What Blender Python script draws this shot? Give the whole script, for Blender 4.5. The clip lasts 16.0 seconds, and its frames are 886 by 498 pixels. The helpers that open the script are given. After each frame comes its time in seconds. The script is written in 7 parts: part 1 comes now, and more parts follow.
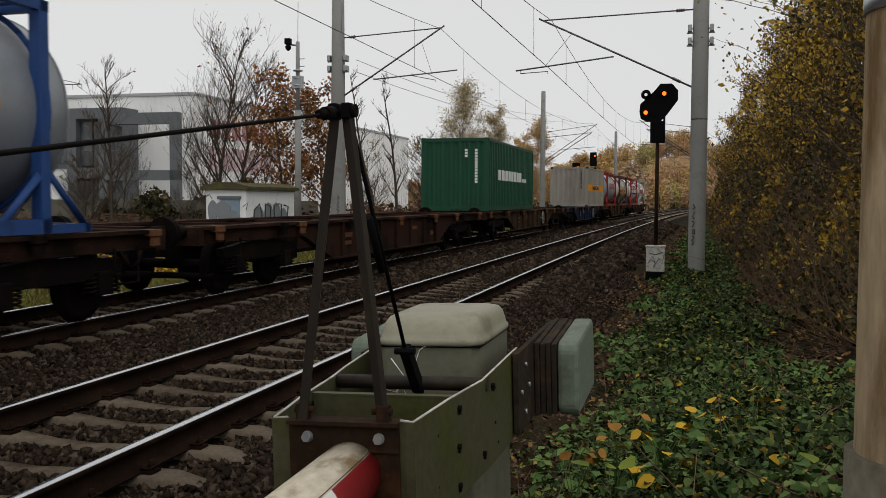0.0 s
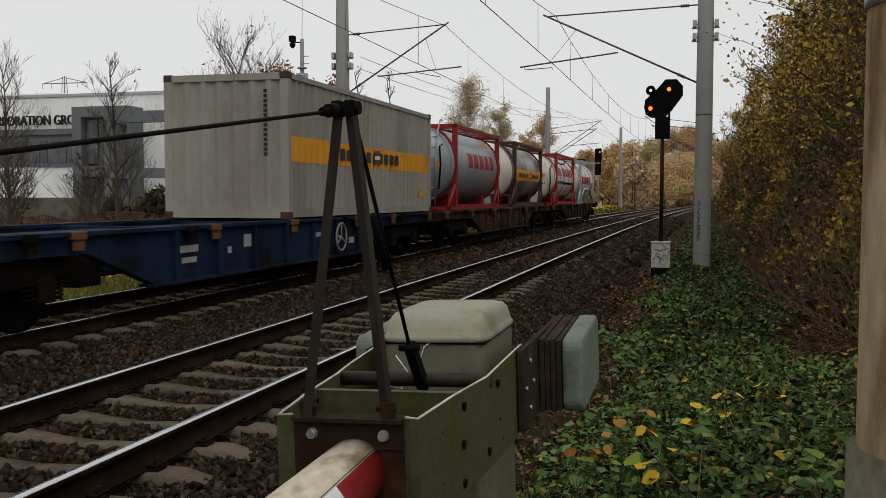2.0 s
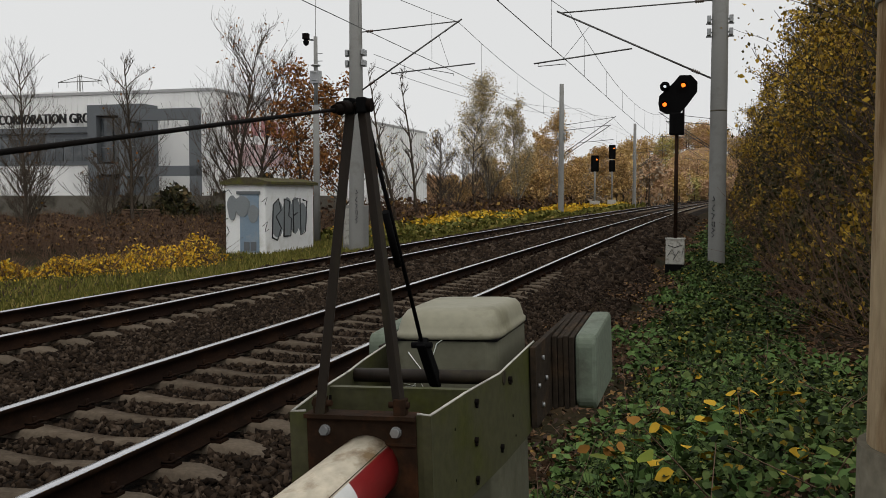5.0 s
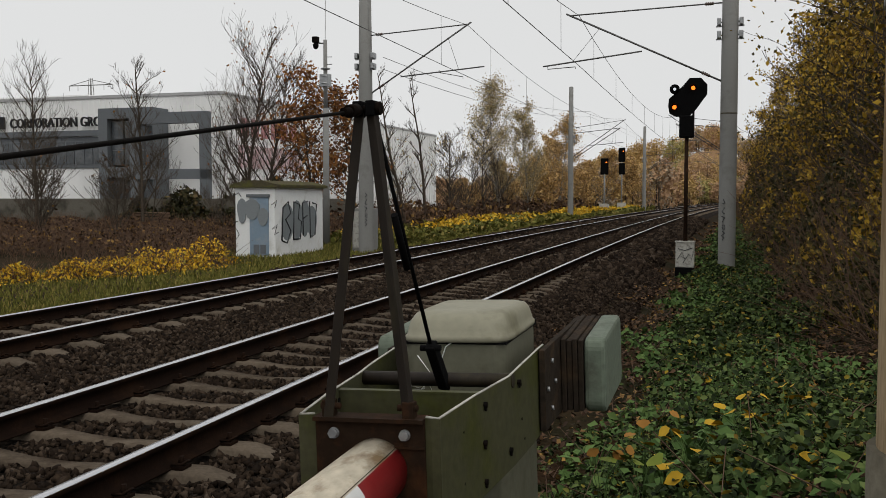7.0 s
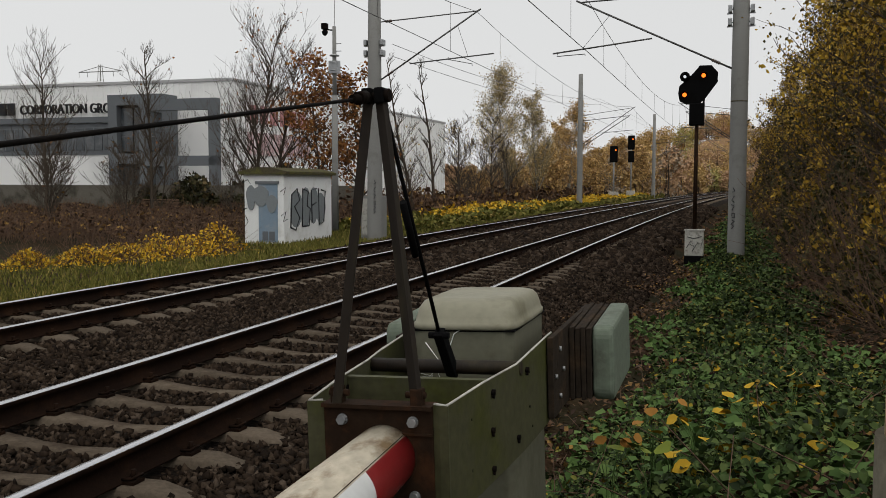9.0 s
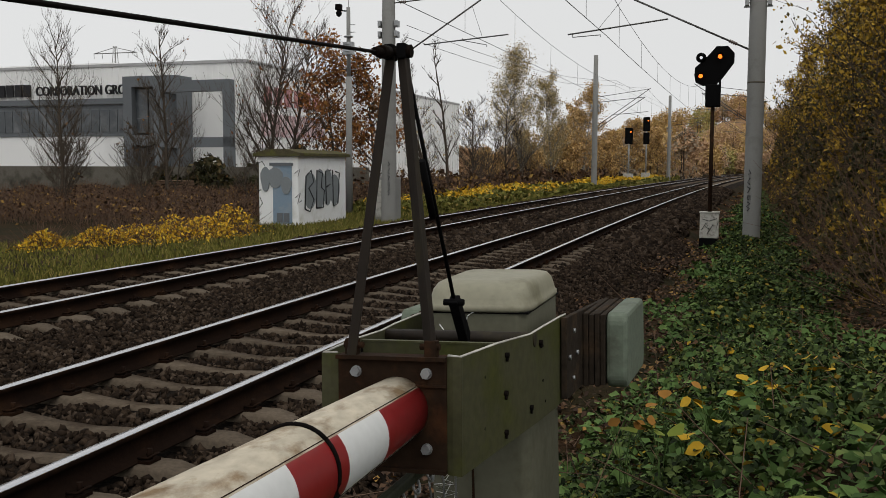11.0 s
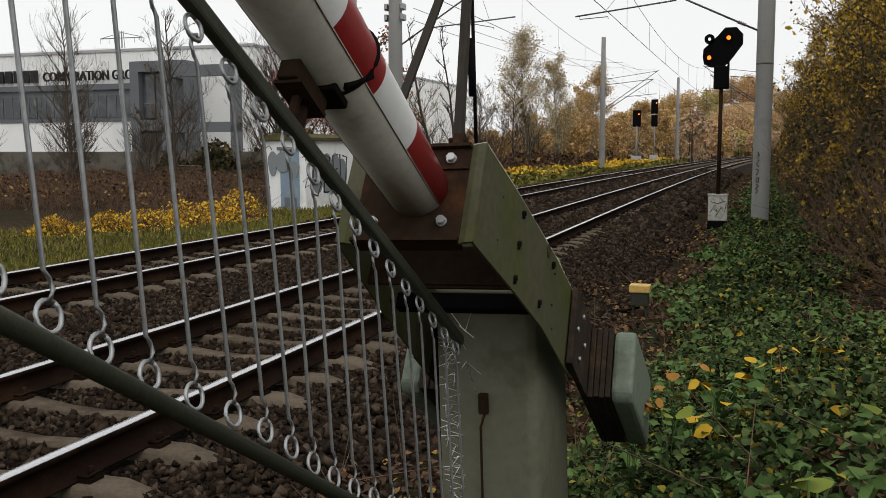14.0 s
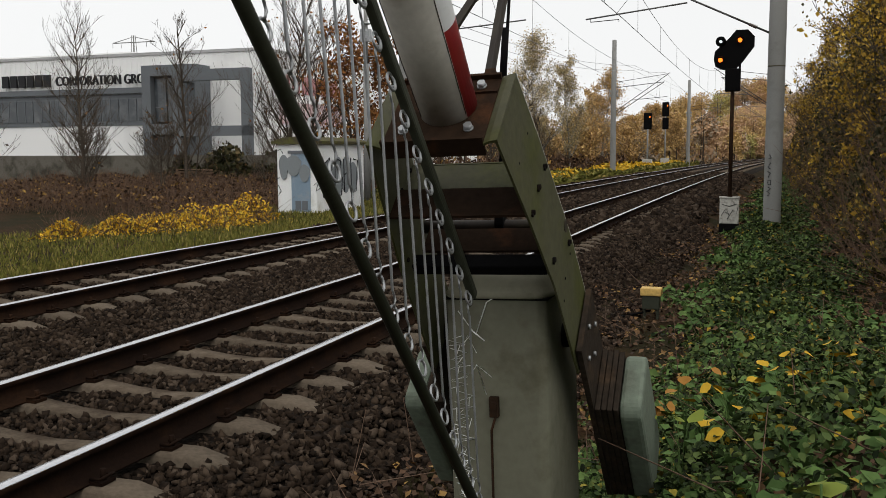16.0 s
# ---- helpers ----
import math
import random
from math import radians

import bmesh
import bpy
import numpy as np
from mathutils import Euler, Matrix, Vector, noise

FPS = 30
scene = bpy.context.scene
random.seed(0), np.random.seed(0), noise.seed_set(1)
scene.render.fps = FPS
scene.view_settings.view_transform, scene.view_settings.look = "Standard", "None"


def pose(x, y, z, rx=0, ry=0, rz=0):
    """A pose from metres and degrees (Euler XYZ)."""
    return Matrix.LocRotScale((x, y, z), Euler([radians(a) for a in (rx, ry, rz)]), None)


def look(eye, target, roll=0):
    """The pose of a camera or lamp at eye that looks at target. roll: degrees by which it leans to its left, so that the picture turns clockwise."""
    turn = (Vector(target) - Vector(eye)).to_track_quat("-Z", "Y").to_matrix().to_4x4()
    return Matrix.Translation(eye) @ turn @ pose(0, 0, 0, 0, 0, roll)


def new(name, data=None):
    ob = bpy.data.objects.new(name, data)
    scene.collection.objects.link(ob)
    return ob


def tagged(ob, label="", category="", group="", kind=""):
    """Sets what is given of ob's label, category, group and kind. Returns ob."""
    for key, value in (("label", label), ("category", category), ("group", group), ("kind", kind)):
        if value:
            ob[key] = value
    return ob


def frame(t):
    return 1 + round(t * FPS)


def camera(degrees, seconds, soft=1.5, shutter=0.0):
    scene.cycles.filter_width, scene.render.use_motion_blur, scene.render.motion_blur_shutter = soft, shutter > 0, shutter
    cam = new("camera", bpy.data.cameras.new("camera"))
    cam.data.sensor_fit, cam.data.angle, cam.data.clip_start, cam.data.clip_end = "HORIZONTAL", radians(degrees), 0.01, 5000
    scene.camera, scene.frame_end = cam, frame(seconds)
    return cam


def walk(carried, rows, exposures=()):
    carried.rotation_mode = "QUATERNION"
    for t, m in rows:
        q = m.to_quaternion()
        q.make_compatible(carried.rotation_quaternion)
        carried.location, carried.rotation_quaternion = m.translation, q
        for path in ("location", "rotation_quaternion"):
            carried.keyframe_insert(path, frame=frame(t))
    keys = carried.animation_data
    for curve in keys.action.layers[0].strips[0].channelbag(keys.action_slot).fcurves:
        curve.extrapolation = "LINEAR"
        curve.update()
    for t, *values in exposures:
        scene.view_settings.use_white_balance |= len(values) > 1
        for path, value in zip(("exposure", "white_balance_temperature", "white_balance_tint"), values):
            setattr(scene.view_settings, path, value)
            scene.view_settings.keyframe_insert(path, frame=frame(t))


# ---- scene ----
cam = camera(50.66, 16.0, soft=0.7, shutter=0.06)
PATH = [
    (0.0, pose(-0.0090, 0.0000, 1.5261, 86.979, -0.321, 14.495)),
    (0.5, pose(-0.0082, 0.0000, 1.5261, 86.901, -0.250, 14.609)),
    (1.0, pose(-0.0074, 0.0000, 1.5261, 86.884, -0.174, 14.664)),
    (1.5, pose(-0.0066, 0.0000, 1.5261, 86.860, -0.087, 14.702)),
    (2.0, pose(-0.0058, 0.0000, 1.5261, 86.782, -0.102, 14.794)),
    (2.5, pose(-0.0050, 0.0000, 1.5261, 86.714, -0.026, 14.896)),
    (3.0, pose(-0.0044, 0.0000, 1.5261, 86.676, 0.038, 15.041)),
    (3.5, pose(-0.0037, 0.0000, 1.5261, 86.605, -0.040, 15.197)),
    (4.0, pose(-0.0031, 0.0000, 1.5261, 86.475, 0.000, 15.351)),
    (6.5, pose(0.0000, 0.0000, 1.5261, 86.813, 0.022, 16.040)),
    (7.0, pose(0.0000, 0.0000, 1.5261, 86.779, 0.049, 16.203)),
    (7.5, pose(0.0000, 0.0000, 1.5261, 86.716, 0.078, 16.382)),
    (8.0, pose(0.0000, 0.0000, 1.5261, 86.580, 0.057, 16.502)),
    (8.5, pose(0.0000, 0.0000, 1.5261, 86.354, 0.005, 16.601)),
    (9.0, pose(0.0000, 0.0000, 1.5261, 86.011, -0.112, 16.739)),
    (11.5, pose(0.0000, 0.0000, 1.5261, 84.662, -0.074, 17.716)),
    (12.0, pose(0.0000, 0.0000, 1.5261, 84.424, 0.046, 17.759)),
    (12.5, pose(0.0000, 0.0000, 1.5261, 84.209, 0.165, 17.801)),
    (13.0, pose(0.0000, 0.0000, 1.5261, 84.016, 0.150, 17.886)),
    (13.5, pose(0.0000, 0.0000, 1.5261, 83.857, 0.003, 17.984)),
    (14.0, pose(0.0000, 0.0000, 1.5261, 83.904, 0.123, 18.045)),
    (14.5, pose(0.0000, 0.0000, 1.5261, 84.051, -0.020, 18.114)),
    (15.0, pose(0.0000, 0.0000, 1.5261, 84.187, 0.218, 18.309)),
    (15.5, pose(0.0000, 0.0000, 1.5261, 84.129, 0.206, 18.475)),
    (16.0, pose(0.0000, 0.0000, 1.5261, 84.100, 0.232, 18.691)),
]
walk(cam, PATH, exposures=[(0.0, 0.33), (4.0, 0.38), (9.0, 0.35), (12.5, 0.48), (14.0, 0.68), (16.0, 0.68)])

# ---- overcast daylight ----
world = bpy.data.worlds.new("overcast_sky")
scene.world = world
world.use_nodes = True
wn, wl = world.node_tree.nodes, world.node_tree.links
wn.clear()
sky = wn.new("ShaderNodeTexSky")
sky.sky_type, sky.sun_disc = "NISHITA", False
sky.sun_elevation, sky.sun_rotation = radians(22), radians(120)
grey = wn.new("ShaderNodeHueSaturation")
grey.inputs["Saturation"].default_value = 0.12
wl.new(sky.outputs[0], grey.inputs["Color"])
veil = wn.new("ShaderNodeBackground")
veil.inputs[0].default_value = (0.685, 0.69, 0.69, 1)
veil.inputs[1].default_value = 0.90
thin = wn.new("ShaderNodeBackground")
thin.inputs[1].default_value = 0.05
wl.new(grey.outputs[0], thin.inputs[0])
both = wn.new("ShaderNodeMixShader")
both.inputs[0].default_value = 0.12
wout = wn.new("ShaderNodeOutputWorld")
wl.new(veil.outputs[0], both.inputs[1])
wl.new(thin.outputs[0], both.inputs[2])
wl.new(both.outputs[0], wout.inputs[0])
sun = new("sun", bpy.data.lights.new("sun", "SUN"))
sun.data.energy, sun.data.angle, sun.data.color = 0.9, radians(70), (1.0, 0.96, 0.9)
sun.matrix_basis = look((7, -2, 26), (0, 10, 0))

# ---- plan ----
CURVE = 0.000231          # the line bends to the right from y = 5
NEAR_TRACK, FAR_TRACK = -4.05, -8.05
GAUGE = 1.505


def bend(y):
    return CURVE * max(y - 5.0, 0.0) ** 2


def heading(y):
    return -math.degrees(math.atan(2 * CURVE * max(y - 5.0, 0.0)))


# ---- materials ----
def material(name, colour, rough=0.7, metal=0.0, vary=0.25, scale=6.0, bump=0.15, bump_scale=60.0, second=None, amount=0.5, patch=3.0,
             islands=None, random_object=False, glow=0.0, stretch=(1, 1, 1)):
    """A surface with fine grain, broad patches of a second colour, and relief."""
    m = bpy.data.materials.new(name)
    m.use_nodes = True
    n, l = m.node_tree.nodes, m.node_tree.links
    b = n["Principled BSDF"]
    b.inputs["Roughness"].default_value, b.inputs["Metallic"].default_value = rough, metal
    b.inputs["Specular IOR Level"].default_value = 0.5 if rough < 0.5 or metal else 0.25 if rough < 0.75 else 0.05
    tc = n.new("ShaderNodeTexCoord")
    mp = n.new("ShaderNodeMapping")
    mp.inputs["Scale"].default_value = stretch
    l.new(tc.outputs["Object"], mp.inputs[0])
    fine = n.new("ShaderNodeTexNoise")
    fine.inputs["Scale"].default_value, fine.inputs["Detail"].default_value = scale * 6, 6
    l.new(mp.outputs[0], fine.inputs["Vector"])
    if islands:
        geo = n.new("ShaderNodeNewGeometry")
        ramp = n.new("ShaderNodeValToRGB")
        ramp.color_ramp.interpolation = "LINEAR"
        els = ramp.color_ramp.elements
        while len(els) < len(islands):
            els.new(0.5)
        for e, (p, c) in zip(els, islands):
            e.position, e.color = p, (*c, 1)
        l.new(geo.outputs["Random Per Island"], ramp.inputs[0])
        base = ramp.outputs[0]
    else:
        rgb = n.new("ShaderNodeRGB")
        rgb.outputs[0].default_value = (*colour, 1)
        base = rgb.outputs[0]
    if second:
        big = n.new("ShaderNodeTexNoise")
        big.inputs["Scale"].default_value, big.inputs["Detail"].default_value, big.inputs["Roughness"].default_value = patch, 8, 0.65
        l.new(mp.outputs[0], big.inputs["Vector"])
        cut = n.new("ShaderNodeMapRange")
        cut.inputs[1].default_value, cut.inputs[2].default_value = 0.62 - 0.3 * amount, 0.8 - 0.3 * amount
        l.new(big.outputs[0], cut.inputs[0])
        mix = n.new("ShaderNodeMix")
        mix.data_type = "RGBA"
        l.new(cut.outputs[0], mix.inputs["Factor"])
        l.new(base, mix.inputs["A"])
        mix.inputs["B"].default_value = (*second, 1)
        base = mix.outputs["Result"]
    hsv = n.new("ShaderNodeHueSaturation")
    val = n.new("ShaderNodeMapRange")
    val.inputs[1].default_value, val.inputs[2].default_value = 0.25, 0.75
    val.inputs[3].default_value, val.inputs[4].default_value = 1 - vary, 1 + vary
    l.new(fine.outputs[0], val.inputs[0])
    if random_object:
        info = n.new("ShaderNodeObjectInfo")
        add = n.new("ShaderNodeMath")
        add.operation = "MULTIPLY_ADD"
        add.inputs[1].default_value = 0.35
        l.new(info.outputs["Random"], add.inputs[0])
        l.new(val.outputs[0], add.inputs[2])
        l.new(add.outputs[0], hsv.inputs["Value"])
    else:
        l.new(val.outputs[0], hsv.inputs["Value"])
    l.new(base, hsv.inputs["Color"])
    l.new(hsv.outputs[0], b.inputs["Base Color"])
    if bump:
        grain = n.new("ShaderNodeTexNoise")
        grain.inputs["Scale"].default_value, grain.inputs["Detail"].default_value = bump_scale, 5
        l.new(mp.outputs[0], grain.inputs["Vector"])
        bp = n.new("ShaderNodeBump")
        bp.inputs["Strength"].default_value, bp.inputs["Distance"].default_value = bump, 0.01
        l.new(grain.outputs[0], bp.inputs["Height"])
        l.new(bp.outputs[0], b.inputs["Normal"])
    if glow:
        b.inputs["Emission Color"].default_value, b.inputs["Emission Strength"].default_value = (*colour, 1), glow
    return m


RUST = material("rusty_steel", (0.022, 0.013, 0.008), 0.85, 0.0, second=(0.07, 0.028, 0.012), amount=0.3, patch=4)
DARK_STEEL = material("dark_oily_steel", (0.005, 0.004, 0.0035), 0.8, 0.0, second=(0.014, 0.008, 0.005), amount=0.4)
RAIL_SIDE = material("rusty_rail_side", (0.011, 0.006, 0.004), 0.9, 0.0, second=(0.026, 0.013, 0.007), amount=0.5, patch=1.5)
WEIGHT_STEEL = material("dark_grey_brown_weathered_steel", (0.026, 0.02, 0.015), 0.85, vary=0.35, bump=0.2, second=(0.055, 0.036, 0.022), amount=0.35, patch=7)
RAIL_TOP = material("polished_rail_head", (0.62, 0.62, 0.64), 0.22, 1.0, vary=0.06, bump=0.02)
CONCRETE = material("weathered_sleeper_concrete", (0.088, 0.07, 0.052), 0.95, vary=0.25, bump=0.4, second=(0.046, 0.034, 0.024), amount=0.5, patch=2.5, random_object=True)
BALLAST = material("basalt_ballast_stones", (0.06, 0.05, 0.045), 0.95, vary=0.3, bump=0.3,
                   islands=[(0.0, (0.01, 0.007, 0.005)), (0.4, (0.022, 0.015, 0.0105)), (0.75, (0.038, 0.026, 0.0175)), (1.0, (0.072, 0.053, 0.039))])
BED = material("dark_ballast_bed", (0.008, 0.006, 0.0045), 1.0, vary=0.7, scale=9, bump=1.0, bump_scale=26, second=(0.028, 0.019, 0.013), amount=0.5, patch=14)
SOIL = material("leaf_littered_soil_and_grass", (0.017, 0.014, 0.006), 1.0, vary=0.5, scale=5, bump=0.8, bump_scale=25, second=(0.036, 0.02, 0.01), amount=0.55, patch=0.6)
GREEN_PAINT = material("mossy_grey_green_paint", (0.05, 0.049, 0.023), 0.6, vary=0.25, bump=0.05, second=(0.042, 0.046, 0.004), amount=0.55, patch=3.0)
PALE_GREEN = material("pale_green_grey_enamel", (0.235, 0.225, 0.165), 0.55, vary=0.08, bump=0.04, second=(0.15, 0.14, 0.09), amount=0.3, patch=4)
PEDESTAL = material("grey_green_housing_paint", (0.122, 0.12, 0.085), 0.6, vary=0.1, bump=0.04, second=(0.065, 0.06, 0.034), amount=0.35, patch=3)
WEIGHT_CAP = material("mint_green_cast_iron", (0.115, 0.14, 0.105), 0.7, vary=0.2, second=(0.07, 0.075, 0.055), amount=0.3, patch=6)
WHITE_FILM = material("grey_white_reflective_film", (0.6, 0.61, 0.6), 0.4, vary=0.05, bump=0.02, second=(0.42, 0.41, 0.36), amount=0.2, patch=6)
DIRTY_WHITE = material("dirty_cream_paint", (0.46, 0.41, 0.32), 0.7, vary=0.25, bump=0.2, second=(0.19, 0.125, 0.065), amount=0.46, patch=13, stretch=(1, 0.5, 1))
UNDERSIDE = material("off_white_boom_paint", (0.52, 0.5, 0.44), 0.6, vary=0.1, bump=0.05, second=(0.36, 0.33, 0.26), amount=0.25, patch=7)
RED_FILM = material("dark_red_reflective_film", (0.20, 0.008, 0.009), 0.4, vary=0.08, bump=0.02, second=(0.11, 0.008, 0.007), amount=0.25, patch=5)
GALV = material("galvanised_steel", (0.33, 0.34, 0.345), 0.42, 0.75, vary=0.15, second=(0.25, 0.25, 0.25), amount=0.3, patch=9)
OLIVE = material("dark_olive_painted_steel", (0.028, 0.031, 0.02), 0.55, 0.0, vary=0.15, second=(0.05, 0.05, 0.034), amount=0.25, patch=5)
BROWN_STEEL = material("brown_painted_steel_tube", (0.013, 0.0085, 0.005), 0.65, 0.0, vary=0.3, second=(0.034, 0.028, 0.011), amount=0.4, patch=5, stretch=(1, 1, 0.3))
BLACK = material("matt_black", (0.004, 0.004, 0.0042), 0.8, vary=0.1)
MAST_GREY = material("grey_spun_concrete", (0.235, 0.235, 0.225), 0.85, vary=0.07, bump=0.05, second=(0.17, 0.165, 0.15), amount=0.3, patch=1.2)
POST_TAN = material("tan_concrete_post", (0.36, 0.275, 0.17), 0.9, vary=0.2, scale=14, bump=0.4, bump_scale=180, second=(0.17, 0.105, 0.05), amount=0.5, patch=16, stretch=(1, 1, 0.25))
POST_GREY = material("grey_post_sleeve", (0.11, 0.1, 0.075), 0.8, vary=0.25, scale=12, second=(0.06, 0.05, 0.035), amount=0.4, patch=12)
WIRE = material("dark_copper_wire", (0.09, 0.088, 0.085), 0.6, 0.2, bump=0)
WIRE_FAINT = material("grey_dropper_wire", (0.2, 0.2, 0.2), 0.6, 0.3, bump=0)
PORCELAIN = material("brown_insulator", (0.07, 0.045, 0.035), 0.3)
HUT_WHITE = material("whitewashed_render", (0.8, 0.81, 0.8), 0.9, vary=0.07, bump=0.15, second=(0.6, 0.6, 0.55), amount=0.25, patch=1.5)
HUT_ROOF = material("mossy_felt_roof", (0.075, 0.065, 0.04), 1.0, vary=0.4, second=(0.1, 0.1, 0.03), amount=0.5)
BLUE_DOOR = material("faded_blue_steel_door", (0.2, 0.27, 0.34), 0.6, vary=0.1, second=(0.3, 0.32, 0.33), amount=0.35, patch=2)
SPRAY_GREY = material("silver_grey_spray_paint", (0.2, 0.22, 0.23), 0.6, vary=0.12)
SPRAY_BLACK = material("black_spray_paint", (0.03, 0.032, 0.035), 0.6)
SPRAY_WHITE = material("white_paint_marker", (0.75, 0.77, 0.75), 0.6)
HALL_WHITE = material("white_corrugated_cladding", (0.84, 0.84, 0.83), 0.7, vary=0.03, bump=0, second=(0.74, 0.74, 0.73), amount=0.3, patch=0.2)
HALL_GREY = material("slate_grey_cladding", (0.13, 0.14, 0.15), 0.6, vary=0.05, bump=0)
GLASS = material("dark_window_glass", (0.05, 0.058, 0.065), 0.12, 0.0, vary=0.2, bump=0, second=(0.13, 0.135, 0.14), amount=0.45, patch=0.6)
LETTER = material("black_sign_letters", (0.015, 0.015, 0.017), 0.5)
PALE_RED = material("faded_red_sign", (0.45, 0.22, 0.22), 0.6)
BARK = material("grey_brown_bark", (0.075, 0.06, 0.046), 0.95, vary=0.3, bump=0.3)
BIRCH_BARK = material("pale_birch_bark", (0.3, 0.28, 0.24), 0.9, vary=0.2, second=(0.06, 0.05, 0.04), amount=0.45, patch=4)
TWIG = material("brown_twigs", (0.13, 0.085, 0.06), 0.95, vary=0.3, bump=0)


def leaf_material(name, stops):
    m = material(name, (0, 0, 0), 0.75, vary=0.2, scale=2, bump=0, islands=stops)
    b = m.node_tree.nodes["Principled BSDF"]
    b.inputs["Specular IOR Level"].default_value = 0.12
    return m


BRAMBLE = leaf_material("bramble_leaves", [(0.0, (0.005, 0.009, 0.003)), (0.3, (0.02, 0.034, 0.009)), (0.65, (0.048, 0.074, 0.02)), (0.93, (0.1, 0.132, 0.038)), (0.975, (0.26, 0.18, 0.015)), (1.0, (0.12, 0.065, 0.03))])
HERB = leaf_material("fresh_green_herbs", [(0.0, (0.04, 0.075, 0.02)), (0.6, (0.075, 0.13, 0.035)), (1.0, (0.11, 0.17, 0.05))])
YELLOW_LEAF = leaf_material("yellow_autumn_leaves", [(0.0, (0.5, 0.27, 0.02)), (0.6, (0.65, 0.4, 0.03)), (1.0, (0.36, 0.3, 0.05))])
LITTER = leaf_material("fallen_brown_leaves", [(0.0, (0.03, 0.018, 0.012)), (0.5, (0.075, 0.043, 0.026)), (0.85, (0.14, 0.078, 0.036)), (1.0, (0.28, 0.17, 0.045))])
HEDGE_LEAF = leaf_material("fading_hedge_leaves", [(0.0, (0.025, 0.024, 0.009)), (0.35, (0.075, 0.062, 0.016)), (0.6, (0.13, 0.1, 0.024)), (0.82, (0.22, 0.145, 0.025)), (1.0, (0.4, 0.25, 0.03))])
HEDGE_GOLD = leaf_material("golden_hedge_leaves", [(0.0, (0.15, 0.1, 0.03)), (0.5, (0.36, 0.22, 0.025)), (1.0, (0.5, 0.33, 0.04))])
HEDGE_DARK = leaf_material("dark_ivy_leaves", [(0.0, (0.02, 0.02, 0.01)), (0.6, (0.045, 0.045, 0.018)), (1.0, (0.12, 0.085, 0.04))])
OAK_LEAF = leaf_material("russet_leaves", [(0.0, (0.15, 0.06, 0.022)), (0.6, (0.25, 0.1, 0.03)), (1.0, (0.33, 0.17, 0.05))])
BIRCH_LEAF = leaf_material("pale_birch_leaves", [(0.0, (0.28, 0.22, 0.12)), (0.5, (0.42, 0.33, 0.18)), (1.0, (0.5, 0.37, 0.15))])
WOOD_LEAF = leaf_material("autumn_wood_foliage", [(0.0, (0.31, 0.2, 0.1)), (0.4, (0.41, 0.26, 0.11)), (0.75, (0.5, 0.31, 0.11)), (1.0, (0.58, 0.4, 0.16))])
# distant foliage: the haze of the air is mixed into these lighter colours
HAZY_OCHRE = leaf_material("haze_paled_ochre_foliage", [(0.0, (0.45, 0.31, 0.13)), (1.0, (0.52, 0.36, 0.15))])
HAZY_RUSSET = leaf_material("haze_paled_russet_foliage", [(0.0, (0.38, 0.24, 0.14)), (1.0, (0.44, 0.28, 0.16))])
HAZY_GREY = leaf_material("haze_paled_bare_twigs", [(0.0, (0.32, 0.25, 0.18)), (1.0, (0.37, 0.29, 0.2))])
HAZY_GREEN = leaf_material("haze_paled_fading_green", [(0.0, (0.32, 0.29, 0.1)), (1.0, (0.38, 0.33, 0.12))])
GRASS = leaf_material("meadow_grass", [(0.0, (0.06, 0.062, 0.012)), (0.5, (0.11, 0.11, 0.022)), (0.85, (0.18, 0.16, 0.04)), (1.0, (0.26, 0.19, 0.06))])


